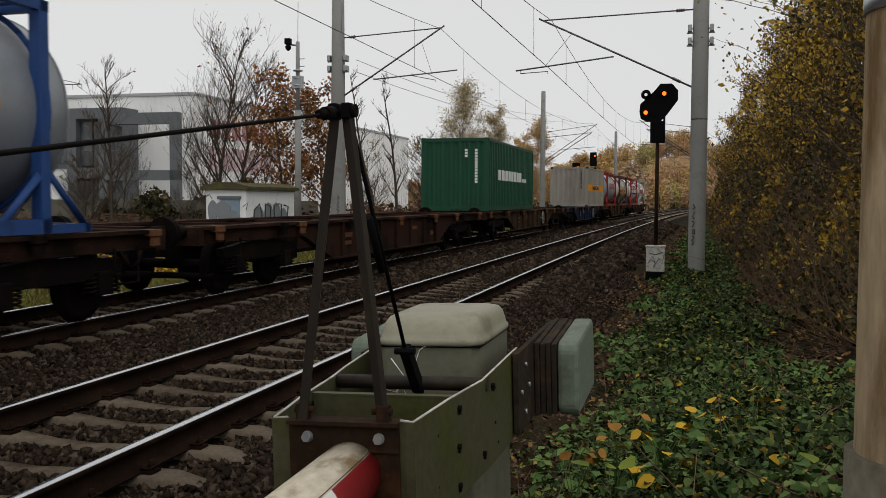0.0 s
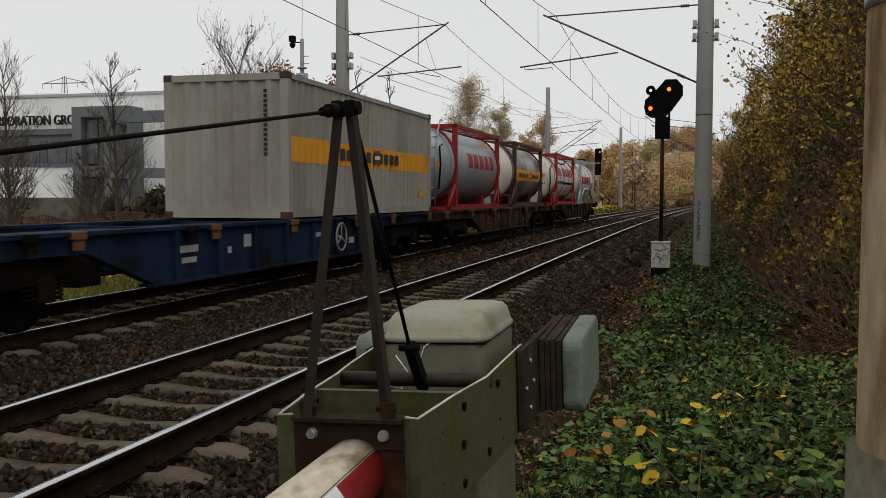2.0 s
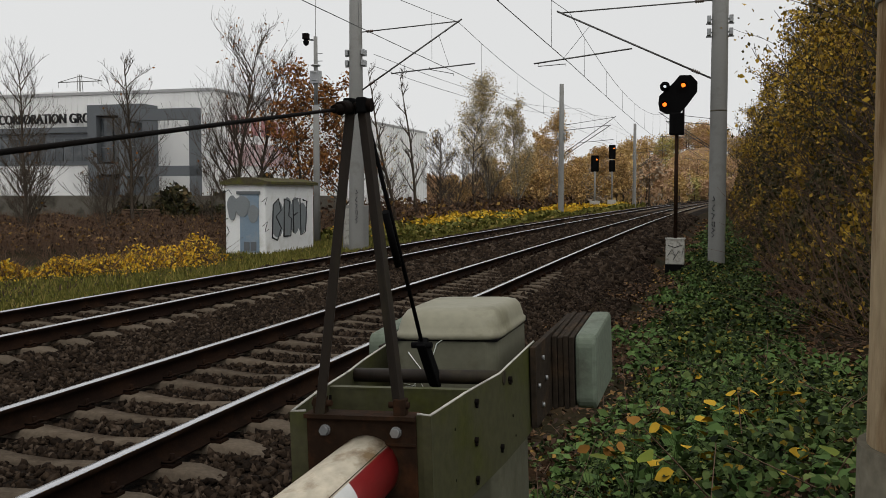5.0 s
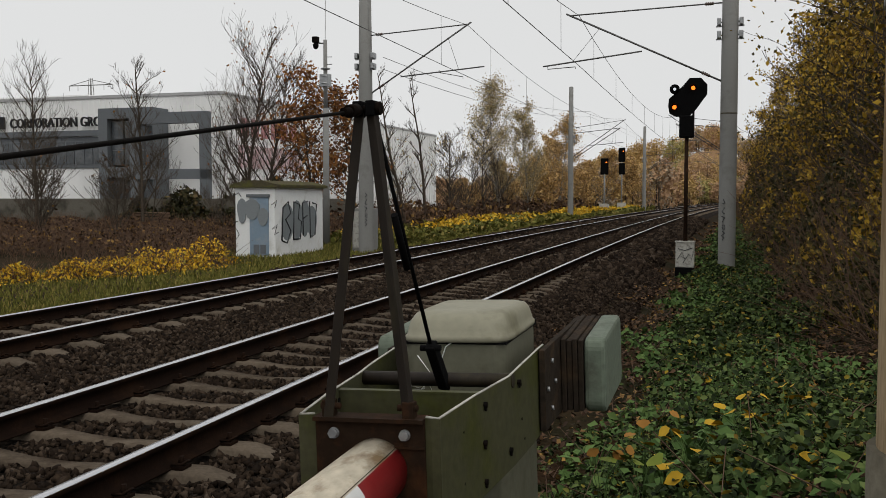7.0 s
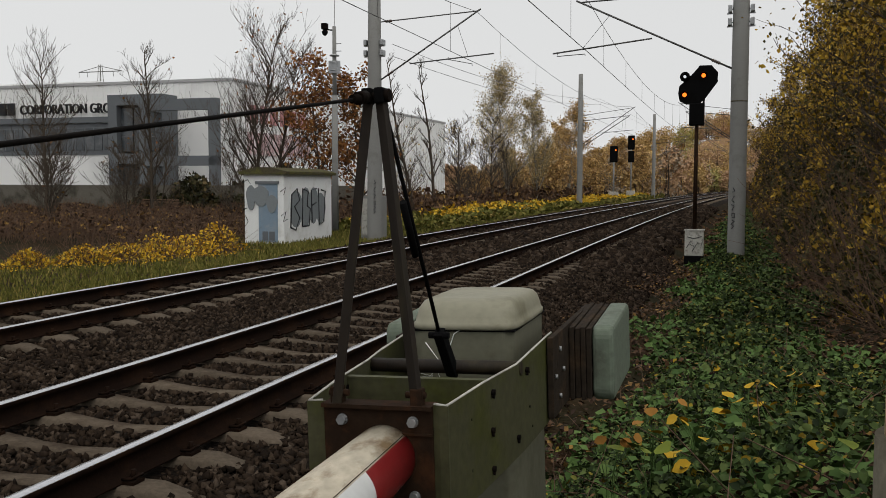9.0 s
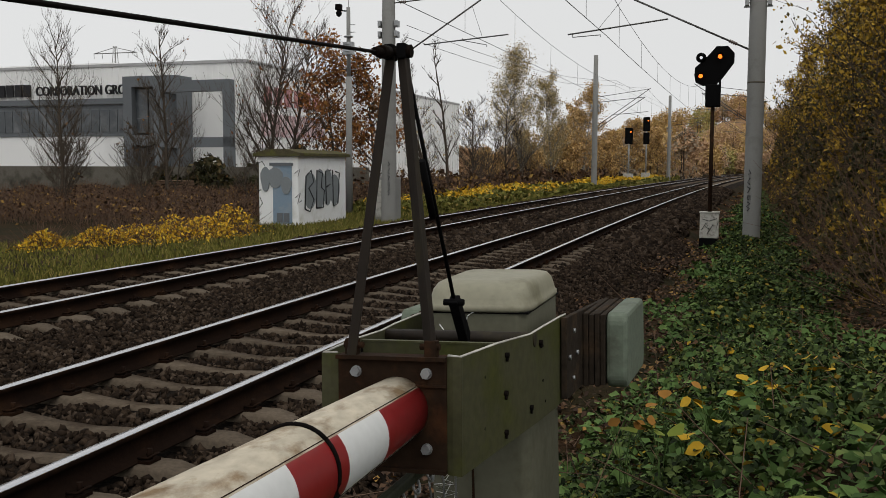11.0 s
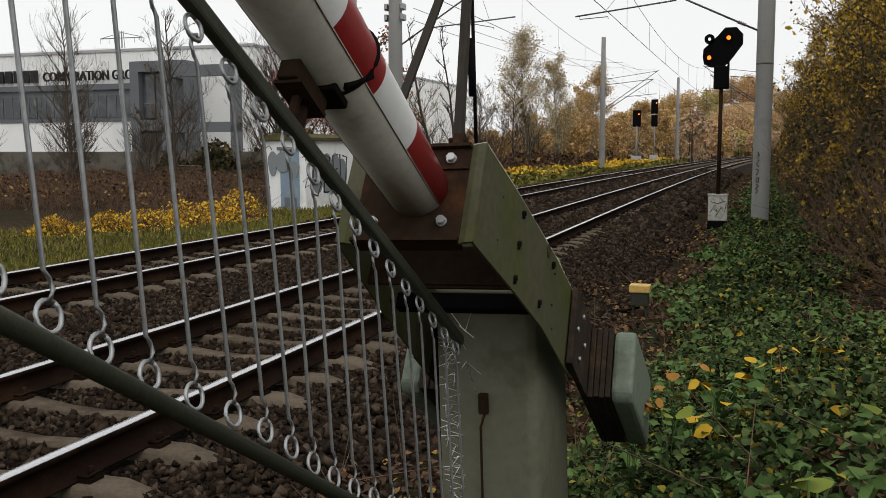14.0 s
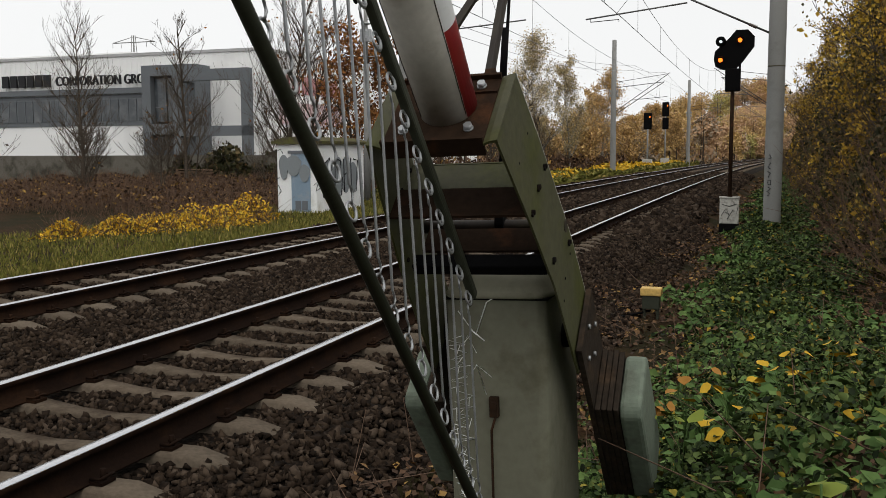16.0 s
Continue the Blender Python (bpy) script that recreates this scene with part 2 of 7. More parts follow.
# ---- mesh tools ----
class Shape:
    """Collects simple solids into one mesh; each face keeps a material slot."""

    def __init__(self):
        self.bm, self.slot = bmesh.new(), 0

    def _faces(self, faces, smooth=False):
        for f in faces:
            f.material_index, f.smooth = self.slot, smooth
        return self

    def box(self, lo, hi, m=None, bevel=0.0):
        m = m or Matrix()
        vs = [self.bm.verts.new(m @ Vector((x, y, z))) for x in (lo[0], hi[0]) for y in (lo[1], hi[1]) for z in (lo[2], hi[2])]
        fs = [self.bm.faces.new([vs[i] for i in q]) for q in ((0, 1, 3, 2), (4, 6, 7, 5), (0, 4, 5, 1), (2, 3, 7, 6), (0, 2, 6, 4), (1, 5, 7, 3))]
        self._faces(fs)
        if bevel:
            es = list({e for f in fs for e in f.edges})
            r = bmesh.ops.bevel(self.bm, geom=es, offset=bevel, segments=2, affect="EDGES", profile=0.5)
            self._faces(r["faces"])
        return self

    def rod(self, a, b, r0, r1=None, n=10, caps=True, smooth=True):
        a, b, r1 = Vector(a), Vector(b), r0 if r1 is None else r1
        q = (b - a).to_track_quat("Z", "Y").to_matrix()
        rings = []
        for p, r in ((a, r0), (b, r1)):
            rings.append([self.bm.verts.new(p + q @ Vector((r * math.cos(2 * math.pi * k / n), r * math.sin(2 * math.pi * k / n), 0))) for k in range(n)])
        self._faces([self.bm.faces.new((rings[0][k], rings[0][(k + 1) % n], rings[1][(k + 1) % n], rings[1][k])) for k in range(n)], smooth)
        if caps:
            self._faces([self.bm.faces.new(rings[0][::-1]), self.bm.faces.new(rings[1])])
        return self

    def path(self, pts, r, n=6):
        pts = [Vector(p) for p in pts]
        rings = []
        for i, p in enumerate(pts):
            d = (pts[min(i + 1, len(pts) - 1)] - pts[max(i - 1, 0)]).normalized()
            up = Vector((0, 0, 1)) if abs(d.z) < 0.93 else Vector((1, 0, 0))
            s = d.cross(up).normalized()
            t = s.cross(d)
            rings.append([self.bm.verts.new(p + r * (math.cos(2 * math.pi * k / n) * s + math.sin(2 * math.pi * k / n) * t)) for k in range(n)])
        fs = [self.bm.faces.new((a[k], a[(k + 1) % n], b[(k + 1) % n], b[k])) for a, b in zip(rings, rings[1:]) for k in range(n)]
        self._faces(fs, True)
        self._faces([self.bm.faces.new(rings[0][::-1]), self.bm.faces.new(rings[-1])])
        return self

    def prism(self, outline, lo, hi, axis="x", bevel=0.0):
        """An outline in the two other axes, drawn out from lo to hi along axis."""
        def put(a, b, c):
            return {"x": (c, a, b), "y": (a, c, b), "z": (a, b, c)}[axis]
        low = [self.bm.verts.new(put(a, b, lo)) for a, b in outline]
        high = [self.bm.verts.new(put(a, b, hi)) for a, b in outline]
        n = len(outline)
        fs = [self.bm.faces.new(low), self.bm.faces.new(high[::-1])]
        fs += [self.bm.faces.new((low[k], high[k], high[(k + 1) % n], low[(k + 1) % n])) for k in range(n)]
        self._faces(fs)
        if bevel:
            es = list({e for f in fs for e in f.edges})
            self._faces(bmesh.ops.bevel(self.bm, geom=es, offset=bevel, segments=2, affect="EDGES", profile=0.5)["faces"])
        return self

    def lathe(self, profile, a, b, n=24, smooth=True):
        """Rings (distance along a-b, radius), closed at both ends."""
        a, b = Vector(a), Vector(b)
        d = (b - a).normalized()
        q = d.to_track_quat("Z", "Y").to_matrix()
        rings = [[self.bm.verts.new(a + d * s + q @ Vector((r * math.cos(2 * math.pi * k / n), r * math.sin(2 * math.pi * k / n), 0))) for k in range(n)] for s, r in profile]
        self._faces([self.bm.faces.new((p[k], p[(k + 1) % n], s[(k + 1) % n], s[k])) for p, s in zip(rings, rings[1:]) for k in range(n)], smooth)
        self._faces([self.bm.faces.new(rings[0][::-1]), self.bm.faces.new(rings[-1])])
        return self

    def ring(self, centre, radius, r, normal=(1, 0, 0), n=14, k=6, start=0.0, end=360.0):
        nrm = Vector(normal).normalized()
        a = nrm.orthogonal().normalized()
        b = nrm.cross(a)
        pts = [Vector(centre) + radius * (math.cos(radians(t)) * a + math.sin(radians(t)) * b) for t in np.linspace(start, end, n + 1)]
        return self.path(pts, r, k)


def finish(shape_or_mesh, name, mats, smooth=False):
    me = bpy.data.meshes.new(name)
    bmesh.ops.recalc_face_normals(shape_or_mesh.bm, faces=shape_or_mesh.bm.faces)
    shape_or_mesh.bm.to_mesh(me)
    shape_or_mesh.bm.free()
    for m in mats if isinstance(mats, (list, tuple)) else [mats]:
        me.materials.append(m)
    return me


def part(name, shape, mats, parent=None, label=""):
    ob = new(name, finish(shape, name, mats) if isinstance(shape, Shape) else shape)
    ob.parent = parent
    if label:
        ob["label"] = label
    return ob


def thing(name, label, category, at=None, group="", kind="", shape=None, mats=None):
    ob = new(name, finish(shape, name, mats) if shape else None)
    if at is not None:
        ob.matrix_basis = at
    return tagged(ob, label, category, group, kind)


def soup(name, verts, faces, mats, slots=None, smooth=False):
    """A mesh from arrays of corners and of faces with equal numbers of corners."""
    me = bpy.data.meshes.new(name)
    verts, faces = np.asarray(verts, np.float32), np.asarray(faces, np.int32)
    me.vertices.add(len(verts))
    me.vertices.foreach_set("co", verts.ravel())
    me.loops.add(faces.size)
    me.loops.foreach_set("vertex_index", faces.ravel())
    me.polygons.add(len(faces))
    me.polygons.foreach_set("loop_start", np.arange(0, faces.size, faces.shape[1], dtype=np.int32))
    for m in mats if isinstance(mats, (list, tuple)) else [mats]:
        me.materials.append(m)
    if slots is not None:
        me.polygons.foreach_set("material_index", np.asarray(slots, np.int32))
    if smooth:
        me.polygons.foreach_set("use_smooth", np.ones(len(faces), bool))
    me.update(calc_edges=True)
    me.validate()
    return me


RNG = np.random.default_rng(7)


def leaves(points, size, rng=RNG, flat=0.0, fold=0.25, long=1.5):
    """A folded leaf (two quads on a midrib) at each point; flat 1 lays them level."""
    n = len(points)
    points = np.asarray(points, float)
    size = np.broadcast_to(np.asarray(size, float), n)[:, None]
    d = rng.normal(size=(n, 3))
    d[:, 2] *= 1 - 0.8 * flat
    d /= np.linalg.norm(d, axis=1, keepdims=True)
    up = rng.normal(size=(n, 3)) * (1 - flat) + np.array([0, 0, 1.0]) * (0.3 + 2 * flat)
    s = np.cross(d, up)
    s /= np.linalg.norm(s, axis=1, keepdims=True) + 1e-9
    nn = np.cross(s, d)
    h = size * 0.5
    tail, tip = points - d * h * long, points + d * h * long
    mid = points - 0.12 * d * h
    left, right = mid + s * h + nn * h * fold, mid - s * h + nn * h * fold
    v = np.stack([tail, left, tip, right], 1).reshape(-1, 3)
    i = 4 * np.arange(n)[:, None]
    f = np.concatenate([i + [0, 2, 1], i + [0, 3, 2]])
    return v, f


def ovals(points, size, rng, flat=0.35):
    """Rounded pointed leaves, six corners round a raised midrib."""
    n = len(points)
    points = np.asarray(points, float)
    h = np.broadcast_to(np.asarray(size, float), n)[:, None] * 0.5
    d = rng.normal(size=(n, 3))
    d[:, 2] *= 1 - 0.8 * flat
    d /= np.linalg.norm(d, axis=1, keepdims=True)
    s = np.cross(d, rng.normal(size=(n, 3)) * (1 - flat) + np.array([0, 0, 0.5 + 2 * flat]))
    s /= np.linalg.norm(s, axis=1, keepdims=True) + 1e-9
    up = np.cross(s, d)
    sag = rng.uniform(0.1, 0.5, (n, 1))
    tail, mid, tip = points - d * h * 1.25, points, points + d * h * 1.45 - up * h * sag
    rim = [points + d * h * a + sg * s * h * b + up * h * 0.28 for sg in (1, -1) for a, b in ((-0.65, 0.78), (0.35, 0.85))]
    v = np.stack([tail, mid, tip, *rim], 1).reshape(-1, 3)
    i = 7 * np.arange(n)[:, None]
    f = np.concatenate([i + [0, 1, 3], i + [3, 1, 4], i + [4, 1, 2], i + [0, 5, 1], i + [5, 6, 1], i + [6, 2, 1]])
    return v, f


def join_soups(parts):
    vs, fs, ss, base = [], [], [], 0
    for slot, (v, f) in parts:
        vs.append(v)
        fs.append(np.asarray(f) + base)
        ss.append(np.full(len(f), slot))
        base += len(v)
    return np.concatenate(vs), np.concatenate(fs), np.concatenate(ss)


def spikes(a, b, r0, r1):
    """Three-sided twigs from the points a to the points b, as triangles."""
    a, b = np.asarray(a, float), np.asarray(b, float)
    d = b - a
    d /= np.linalg.norm(d, axis=1, keepdims=True) + 1e-9
    s = np.cross(d, [0.31, 0.11, 0.94])
    s /= np.linalg.norm(s, axis=1, keepdims=True) + 1e-9
    t = np.cross(s, d)
    r0, r1 = np.broadcast_to(r0, len(a))[:, None], np.broadcast_to(r1, len(a))[:, None]
    vs = []
    for p, r in ((a, r0), (b, r1)):
        for k in range(3):
            w = 2 * math.pi * k / 3
            vs.append(p + r * (math.cos(w) * s + math.sin(w) * t))
    v = np.stack(vs, 1).reshape(-1, 3)
    i = 6 * np.arange(len(a))[:, None]
    f = []
    for k in range(3):
        j = (k + 1) % 3
        f += [i + [k, j, 3 + j], i + [k, 3 + j, 3 + k]]
    return v, np.concatenate(f)


def lump(n):
    """Value noise over the plan, 0 to 1, for arrays."""
    return 0.5 + 0.5 * np.sin(n[:, 0] * 1.7 + 2.1 * np.sin(n[:, 1] * 0.9)) * np.cos(n[:, 1] * 1.3 + 1.7 * np.sin(n[:, 0] * 0.7 + 0.5))


# ---- ground ----
def ground_height(x, y):
    """The lie of the land: track bed, ditch-like verge, and a bank with the hedge."""
    x, y = np.asarray(x, float), np.asarray(y, float)
    o = x - CURVE * np.maximum(y - 5, 0) ** 2
    z = np.interp(o, [-60, -12.5, -10.6, -9.7, -2.35, -1.75, -0.9, 1.2, 3.0, 6.0, 14.0], [-0.55, -0.48, -0.38, -0.235, -0.235, -0.4, -0.42, -0.28, 0.1, 0.7, 1.0])
    rise = np.clip((12 - y) / 8.5, 0, 1) ** 1.2 * np.clip((o + 0.95) / 1.0, 0, 1) * 0.72 * np.clip((y - 0.9) / 1.4, 0.1, 1)
    dip = 0.34 * np.clip((y - 12) / 12, 0, 1) * np.clip((110 - y) / 60, 0, 1) * np.clip((o + 1.9) / 0.8, 0, 1) * np.clip((3.5 - o) / 2, 0, 1)
    return z + rise - dip


def ground_sheet():
    xs = np.concatenate([[-900, -500, -250, -120, -60, -35, -22], np.arange(-16, 8, 0.3), [9, 12, 18, 35, 80, 200, 500, 900]])
    ys = np.concatenate([[-300, -100, -40, -20], np.arange(-12, 30, 0.7), np.arange(30, 120, 3), [125, 140, 160, 190, 230, 300, 450, 700, 1200, 2000]])
    gx, gy = np.meshgrid(xs, ys)
    gx = gx + CURVE * np.clip(np.maximum(gy - 5, 0), 0, 250) ** 2 * (np.abs(gx) < 20)
    gz = ground_height(gx, np.minimum(gy, 250))
    v = np.stack([gx, gy, gz], -1).reshape(-1, 3)
    nx = len(xs)
    q = np.array([(j * nx + i, j * nx + i + 1, (j + 1) * nx + i + 1, (j + 1) * nx + i) for j in range(len(ys) - 1) for i in range(nx - 1)])
    c = v[q].mean(1)
    o = c[:, 0] - CURVE * np.maximum(c[:, 1] - 5, 0) ** 2
    slot = ((o > -10.4) & (o < -1.9)).astype(int)
    ob = new("ground", soup("ground", v, q, [SOIL, BED], slot, True))
    return tagged(ob, "soil verge with grass and a dark ballast track bed", "ground", kind="structure")


ground_sheet()


def stones(name, count, o_range, y_range, size, rng, power=1.6):
    """Loose angular stones, thicker near the camera."""
    y = y_range[0] + (y_range[1] - y_range[0]) * rng.random(count) ** power
    o = rng.uniform(*o_range, count)
    keep = np.ones(count, bool)
    for c in (NEAR_TRACK, FAR_TRACK):
        k = np.round((y - SLEEPER_START) / 0.6)
        away = np.abs(y - SLEEPER_START - 0.6 * k)
        on = (np.abs(o - c) < 1.16) & (away < np.interp(np.abs(o - c), [0, 0.3, 0.6, 1.05, 1.16], [0.075, 0.085, 0.125, 0.125, 0.05]))
        rail = np.abs(np.abs(o - c) - GAUGE / 2) < 0.085
        keep &= ~on & ~rail
    y, o = y[keep], o[keep]
    x = o + CURVE * np.maximum(y - 5, 0) ** 2
    n = len(x)
    s = size * rng.uniform(0.55, 1.35, n) * (1 + y / 40)
    z = ground_height(x, y) + 0.12 * s + rng.uniform(-0.016, 0.016, n)
    ball = np.array([(1, 1, 1), (1, -1, -1), (-1, 1, -1), (-1, -1, 1), (1.5, -.1, .2), (-1.3, .1, -.2), (.1, 1.3, .1), (0, -1.2, .2)]) * 0.5
    tri = np.array([(4, 0, 6), (4, 3, 0), (4, 7, 3), (4, 1, 7), (4, 6, 1), (5, 6, 0), (5, 0, 3), (5, 3, 7), (5, 7, 1), (5, 1, 2), (5, 2, 6), (6, 2, 1)])
    v = ball[None] * (s[:, None, None] * rng.uniform(0.6, 1.2, (n, 1, 3))) + rng.normal(size=(n, 8, 3)) * s[:, None, None] * 0.12
    q = rng.normal(size=(n, 4))
    q /= np.linalg.norm(q, axis=1, keepdims=True)
    w, a, b, c = q.T
    rot = np.stack([1 - 2 * (b * b + c * c), 2 * (a * b - c * w), 2 * (a * c + b * w), 2 * (a * b + c * w), 1 - 2 * (a * a + c * c), 2 * (b * c - a * w),
                    2 * (a * c - b * w), 2 * (b * c + a * w), 1 - 2 * (a * a + b * b)], -1).reshape(n, 3, 3)
    v = np.einsum("nij,nkj->nki", rot, v) + np.stack([x, y, z], -1)[:, None]
    f = (8 * np.arange(n)[:, None, None] + tri[None]).reshape(-1, 3)
    return tagged(new(name, soup(name, v.reshape(-1, 3), f, BALLAST)), "loose dark basalt track ballast between the rails", "ballast", kind="stuff")


SLEEPER_START = 0.29
stones("ballast_stones", 100000, (-10.2, -1.3), (1.6, 26), 0.038, np.random.default_rng(3), 1.35)
stones("ballast_stones", 20000, (-10.2, -1.6), (20, 75), 0.075, np.random.default_rng(4), 1.5)


# ---- tracks ----
def rail_mesh(centre):
    prof = [(-0.075, -0.172), (0.075, -0.172), (0.075, -0.160), (0.012, -0.135), (0.009, -0.05), (0.036, -0.038), (0.036, -0.008), (0.026, 0.0), (-0.026, 0.0), (-0.036, -0.008), (-0.036, -0.038), (-0.009, -0.05), (-0.012, -0.135), (-0.075, -0.160)]
    ys = np.concatenate([np.arange(-20, 100, 2.0), np.arange(100, 420, 8.0)])
    v = np.array([(centre + bend(y) + a, y, b) for y in ys for a, b in prof])
    n = len(prof)
    f = np.array([(j * n + i, j * n + (i + 1) % n, (j + 1) * n + (i + 1) % n, (j + 1) * n + i) for j in range(len(ys) - 1) for i in range(n)])
    slot = np.array([1 if i in (7, 6, 8) else 0 for j in range(len(ys) - 1) for i in range(n)])
    return soup("rail", v, f, [RAIL_SIDE, RAIL_TOP], slot)


def sleeper_mesh():
    """Prestressed concrete sleeper, waisted in the middle, across x."""
    st = [(-1.3, 0.12, 0.085, -0.235), (-1.02, 0.145, 0.1, -0.172), (-0.6, 0.145, 0.1, -0.176), (-0.3, 0.11, 0.075, -0.203), (0, 0.1, 0.066, -0.214),
          (0.3, 0.11, 0.075, -0.203), (0.6, 0.145, 0.1, -0.176), (1.02, 0.145, 0.1, -0.172), (1.3, 0.12, 0.085, -0.235)]
    v = [p for x, wb, wt, top in st for p in ((x, -wb, -0.36), (x, -wt - .008, top - 0.02), (x, -wt + .008, top), (x, wt - .008, top), (x, wt + .008, top - 0.02), (x, wb, -0.36))]
    f = [(6 * j + i, 6 * j + i + 1, 6 * j + 7 + i, 6 * j + 6 + i) for j in range(8) for i in range(5)]
    f += [(0, 1, 4, 5), (1, 2, 3, 4), (48, 53, 52, 49), (49, 52, 51, 50)]
    return soup("sleeper", v, f, CONCRETE)


def clip_shape(s, x, y):
    """A spring clip with its screw, on each side of a rail foot."""
    for side in (-1, 1):
        c = x + side * 0.105
        s.box((c - 0.045, y - 0.055, -0.178), (c + 0.045, y + 0.055, -0.155))
        s.rod((c + side * 0.01, y, -0.16), (c + side * 0.01, y, -0.095), 0.017, n=6)
        s.path([(c - side * 0.04, y - 0.04, -0.145), (c + side * 0.035, y - 0.055, -0.135), (c + side * 0.045, y, -0.125), (c + side * 0.035, y + 0.055, -0.135), (c - side * 0.04, y + 0.04, -0.145)], 0.009, 4)


def track(centre, label):
    t = thing("railway_track", label, "railway track", kind="structure")
    for side in (-1, 1):
        part("rail", rail_mesh(centre + side * GAUGE / 2), None, t, "rusty steel rail with a polished head")
    me, rest = sleeper_mesh(), []
    base = np.empty(len(me.vertices) * 3, np.float32)
    me.vertices.foreach_get("co", base)
    base = base.reshape(-1, 3)
    quads = np.array([p.vertices[:] for p in me.polygons])
    for k in range(-8, 480):
        y = SLEEPER_START + 0.6 * k
        if 0 <= k < 140:
            ob = new("sleeper", me)
            ob.parent, ob.matrix_basis = t, pose(centre + bend(y) + 0.01 * math.sin(k * 2.3), y, 0, 0, 0, heading(y) + 0.4 * math.sin(k * 1.7))
        else:
            rest.append(base + [centre + bend(y), y, 0])
    v = np.concatenate(rest)
    f = (np.arange(len(rest))[:, None, None] * len(base) + quads[None]).reshape(-1, 4)
    tagged(part("far_sleepers", soup("far_sleepers", v, f, CONCRETE), None, t), kind="stuff")
    clips = Shape()
    for k in range(0, 75):
        y = SLEEPER_START + 0.6 * k
        for side in (-1, 1):
            clip_shape(clips, centre + bend(y) + side * GAUGE / 2, y)
    tagged(part("rail_clips", clips, RAIL_SIDE, t, "rusty spring clips on the rail feet"), kind="stuff")


track(NEAR_TRACK, "ballasted track with concrete sleepers and worn rails")
track(FAR_TRACK, "ballasted track on which the freight train runs")


# ---- overhead line ----
def mast(x, y, side, top=9.5, r0=0.29, r1=0.19, label="grey spun-concrete overhead line mast", low=5.0, tip=(3.6, 7.15), stay=6.95, reg=((1.26, 5.53), (4.14, 5.76)), drop=((2.6, 5.62), (3.42, 5.45))):
    """A mast with its bracket; side is the way to the track (1: +x). Pairs: reach, height."""
    base = float(ground_height(x, min(y, 250)))
    t = thing("catenary_mast", label, "mast", pose(x, y, base), "overhead line masts")
    h = top - base
    part("pole", Shape().lathe([(-0.3, r0), (0.0, r0), (h * 0.5, (r0 + r1) / 2 + .01), (h, r1), (h + 0.03, r1 * 0.7)], (0, 0, 0), (0, 0, 1), 20), MAST_GREY, t)
    for z in (6.27 - base, 5.92 - base):
        for k in (-1, 1):
            s = Shape().box((k * 0.29 - 0.055, -0.16, z - 0.1), (k * 0.29 + 0.055, 0.16, z + 0.1), bevel=0.02)
            s.box((k * 0.29 - 0.08, -0.05, z - 0.125), (k * 0.29 + 0.08, 0.05, z - 0.095)).rod((k * 0.2, 0, z), (k * 0.3, 0, z), 0.02, n=6)
            part("clamp", s, GALV, t, "bolted steel clamp")
    d = side

    def at(p):
        return Vector((d * p[0], 0, p[1] - base))

    def shed(s, a, b):
        ax = (b - a).normalized()
        return s.lathe([(0, .028), (.02, .055), (.05, .028), (.08, .055), (.11, .028), (.14, .055), (.17, .028), (.2, .055), (.23, .028)], a, a + ax, 10)

    foot, end, anchor = at((0.19, low)), at(tip), at((0.19, stay))
    part("stay_tube", Shape().rod(anchor, end, 0.02), WIRE, t)
    part("bracket_tube", Shape().rod(foot, end + (end - foot).normalized() * 0.12, 0.027), WIRE, t)
    part("insulator", shed(Shape(), foot + (end - foot) * 0.08, end), PORCELAIN, t, "brown ribbed insulator")
    part("insulator", shed(Shape(), anchor + (end - anchor) * 0.06, end), PORCELAIN, t, "brown ribbed insulator")
    part("registration_tube", Shape().rod(at(reg[0]), at(reg[1]), 0.022), WIRE, t)
    part("steady_arm", Shape().path([at((drop[0][0], drop[0][1] + 0.08)), at(drop[0]), at(drop[1]), at((drop[1][0], drop[1][1] - 0.06))], 0.013), WIRE, t)
    part("hanger", Shape().rod(at((reg[0][0] * 0.3 + reg[1][0] * 0.7, reg[0][1] * 0.3 + reg[1][1] * 0.7)), foot + (end - foot) * 0.8, 0.007, n=5), WIRE, t)
    return t


def scribble(name, parent, mats, origin, ux, uy, strokes, r=0.012, n=4, label=""):
    s = Shape()
    o, ux, uy = Vector(origin), Vector(ux), Vector(uy)
    for st in strokes:
        s.path([o + ux * a + uy * b for a, b in st], r, n)
    return part(name, s, mats, parent, label)


m_left = mast(-11.45, 30, 1, top=9.8, r0=0.265, r1=0.19)
zig = [[(0, 0), (.06, .07), (-.02, .12), (.07, .2), (0, .25)], [(0, .32), (.07, .3), (.07, .42), (0, .42), (0, .34)], [(0, .5), (.06, .62), (-.02, .66)], [(.06, .72), (-.01, .78), (.06, .9)], [(0, 1.0), (.07, 1.02), (.02, 1.12)]]
scribble("graffiti", m_left, SPRAY_BLACK, (0.06, -0.262, 0.95), (1, 0.0, 0), (0, 0, 1), zig, 0.014, label="black spray lettering")
m_right = mast(0.32, 27.0, -1, top=9.8, r0=0.232, r1=0.2, low=4.67, tip=(4.38, 6.67), stay=6.8, reg=((2.36, 5.58), (5.15, 5.26)), drop=((5.02, 5.18), (4.22, 5.22)), label="grey spun-concrete overhead line mast with scrawls")
scribble("graffiti", m_right, SPRAY_BLACK, (-0.13, -0.225, 1.0), (1, 0.0, 0), (0, 0, 1), zig, 0.014, label="black spray lettering")
part("seam", Shape().rod((0, 0, 4.45), (0, 0, 4.49), 0.228, n=20), POST_GREY, m_right)
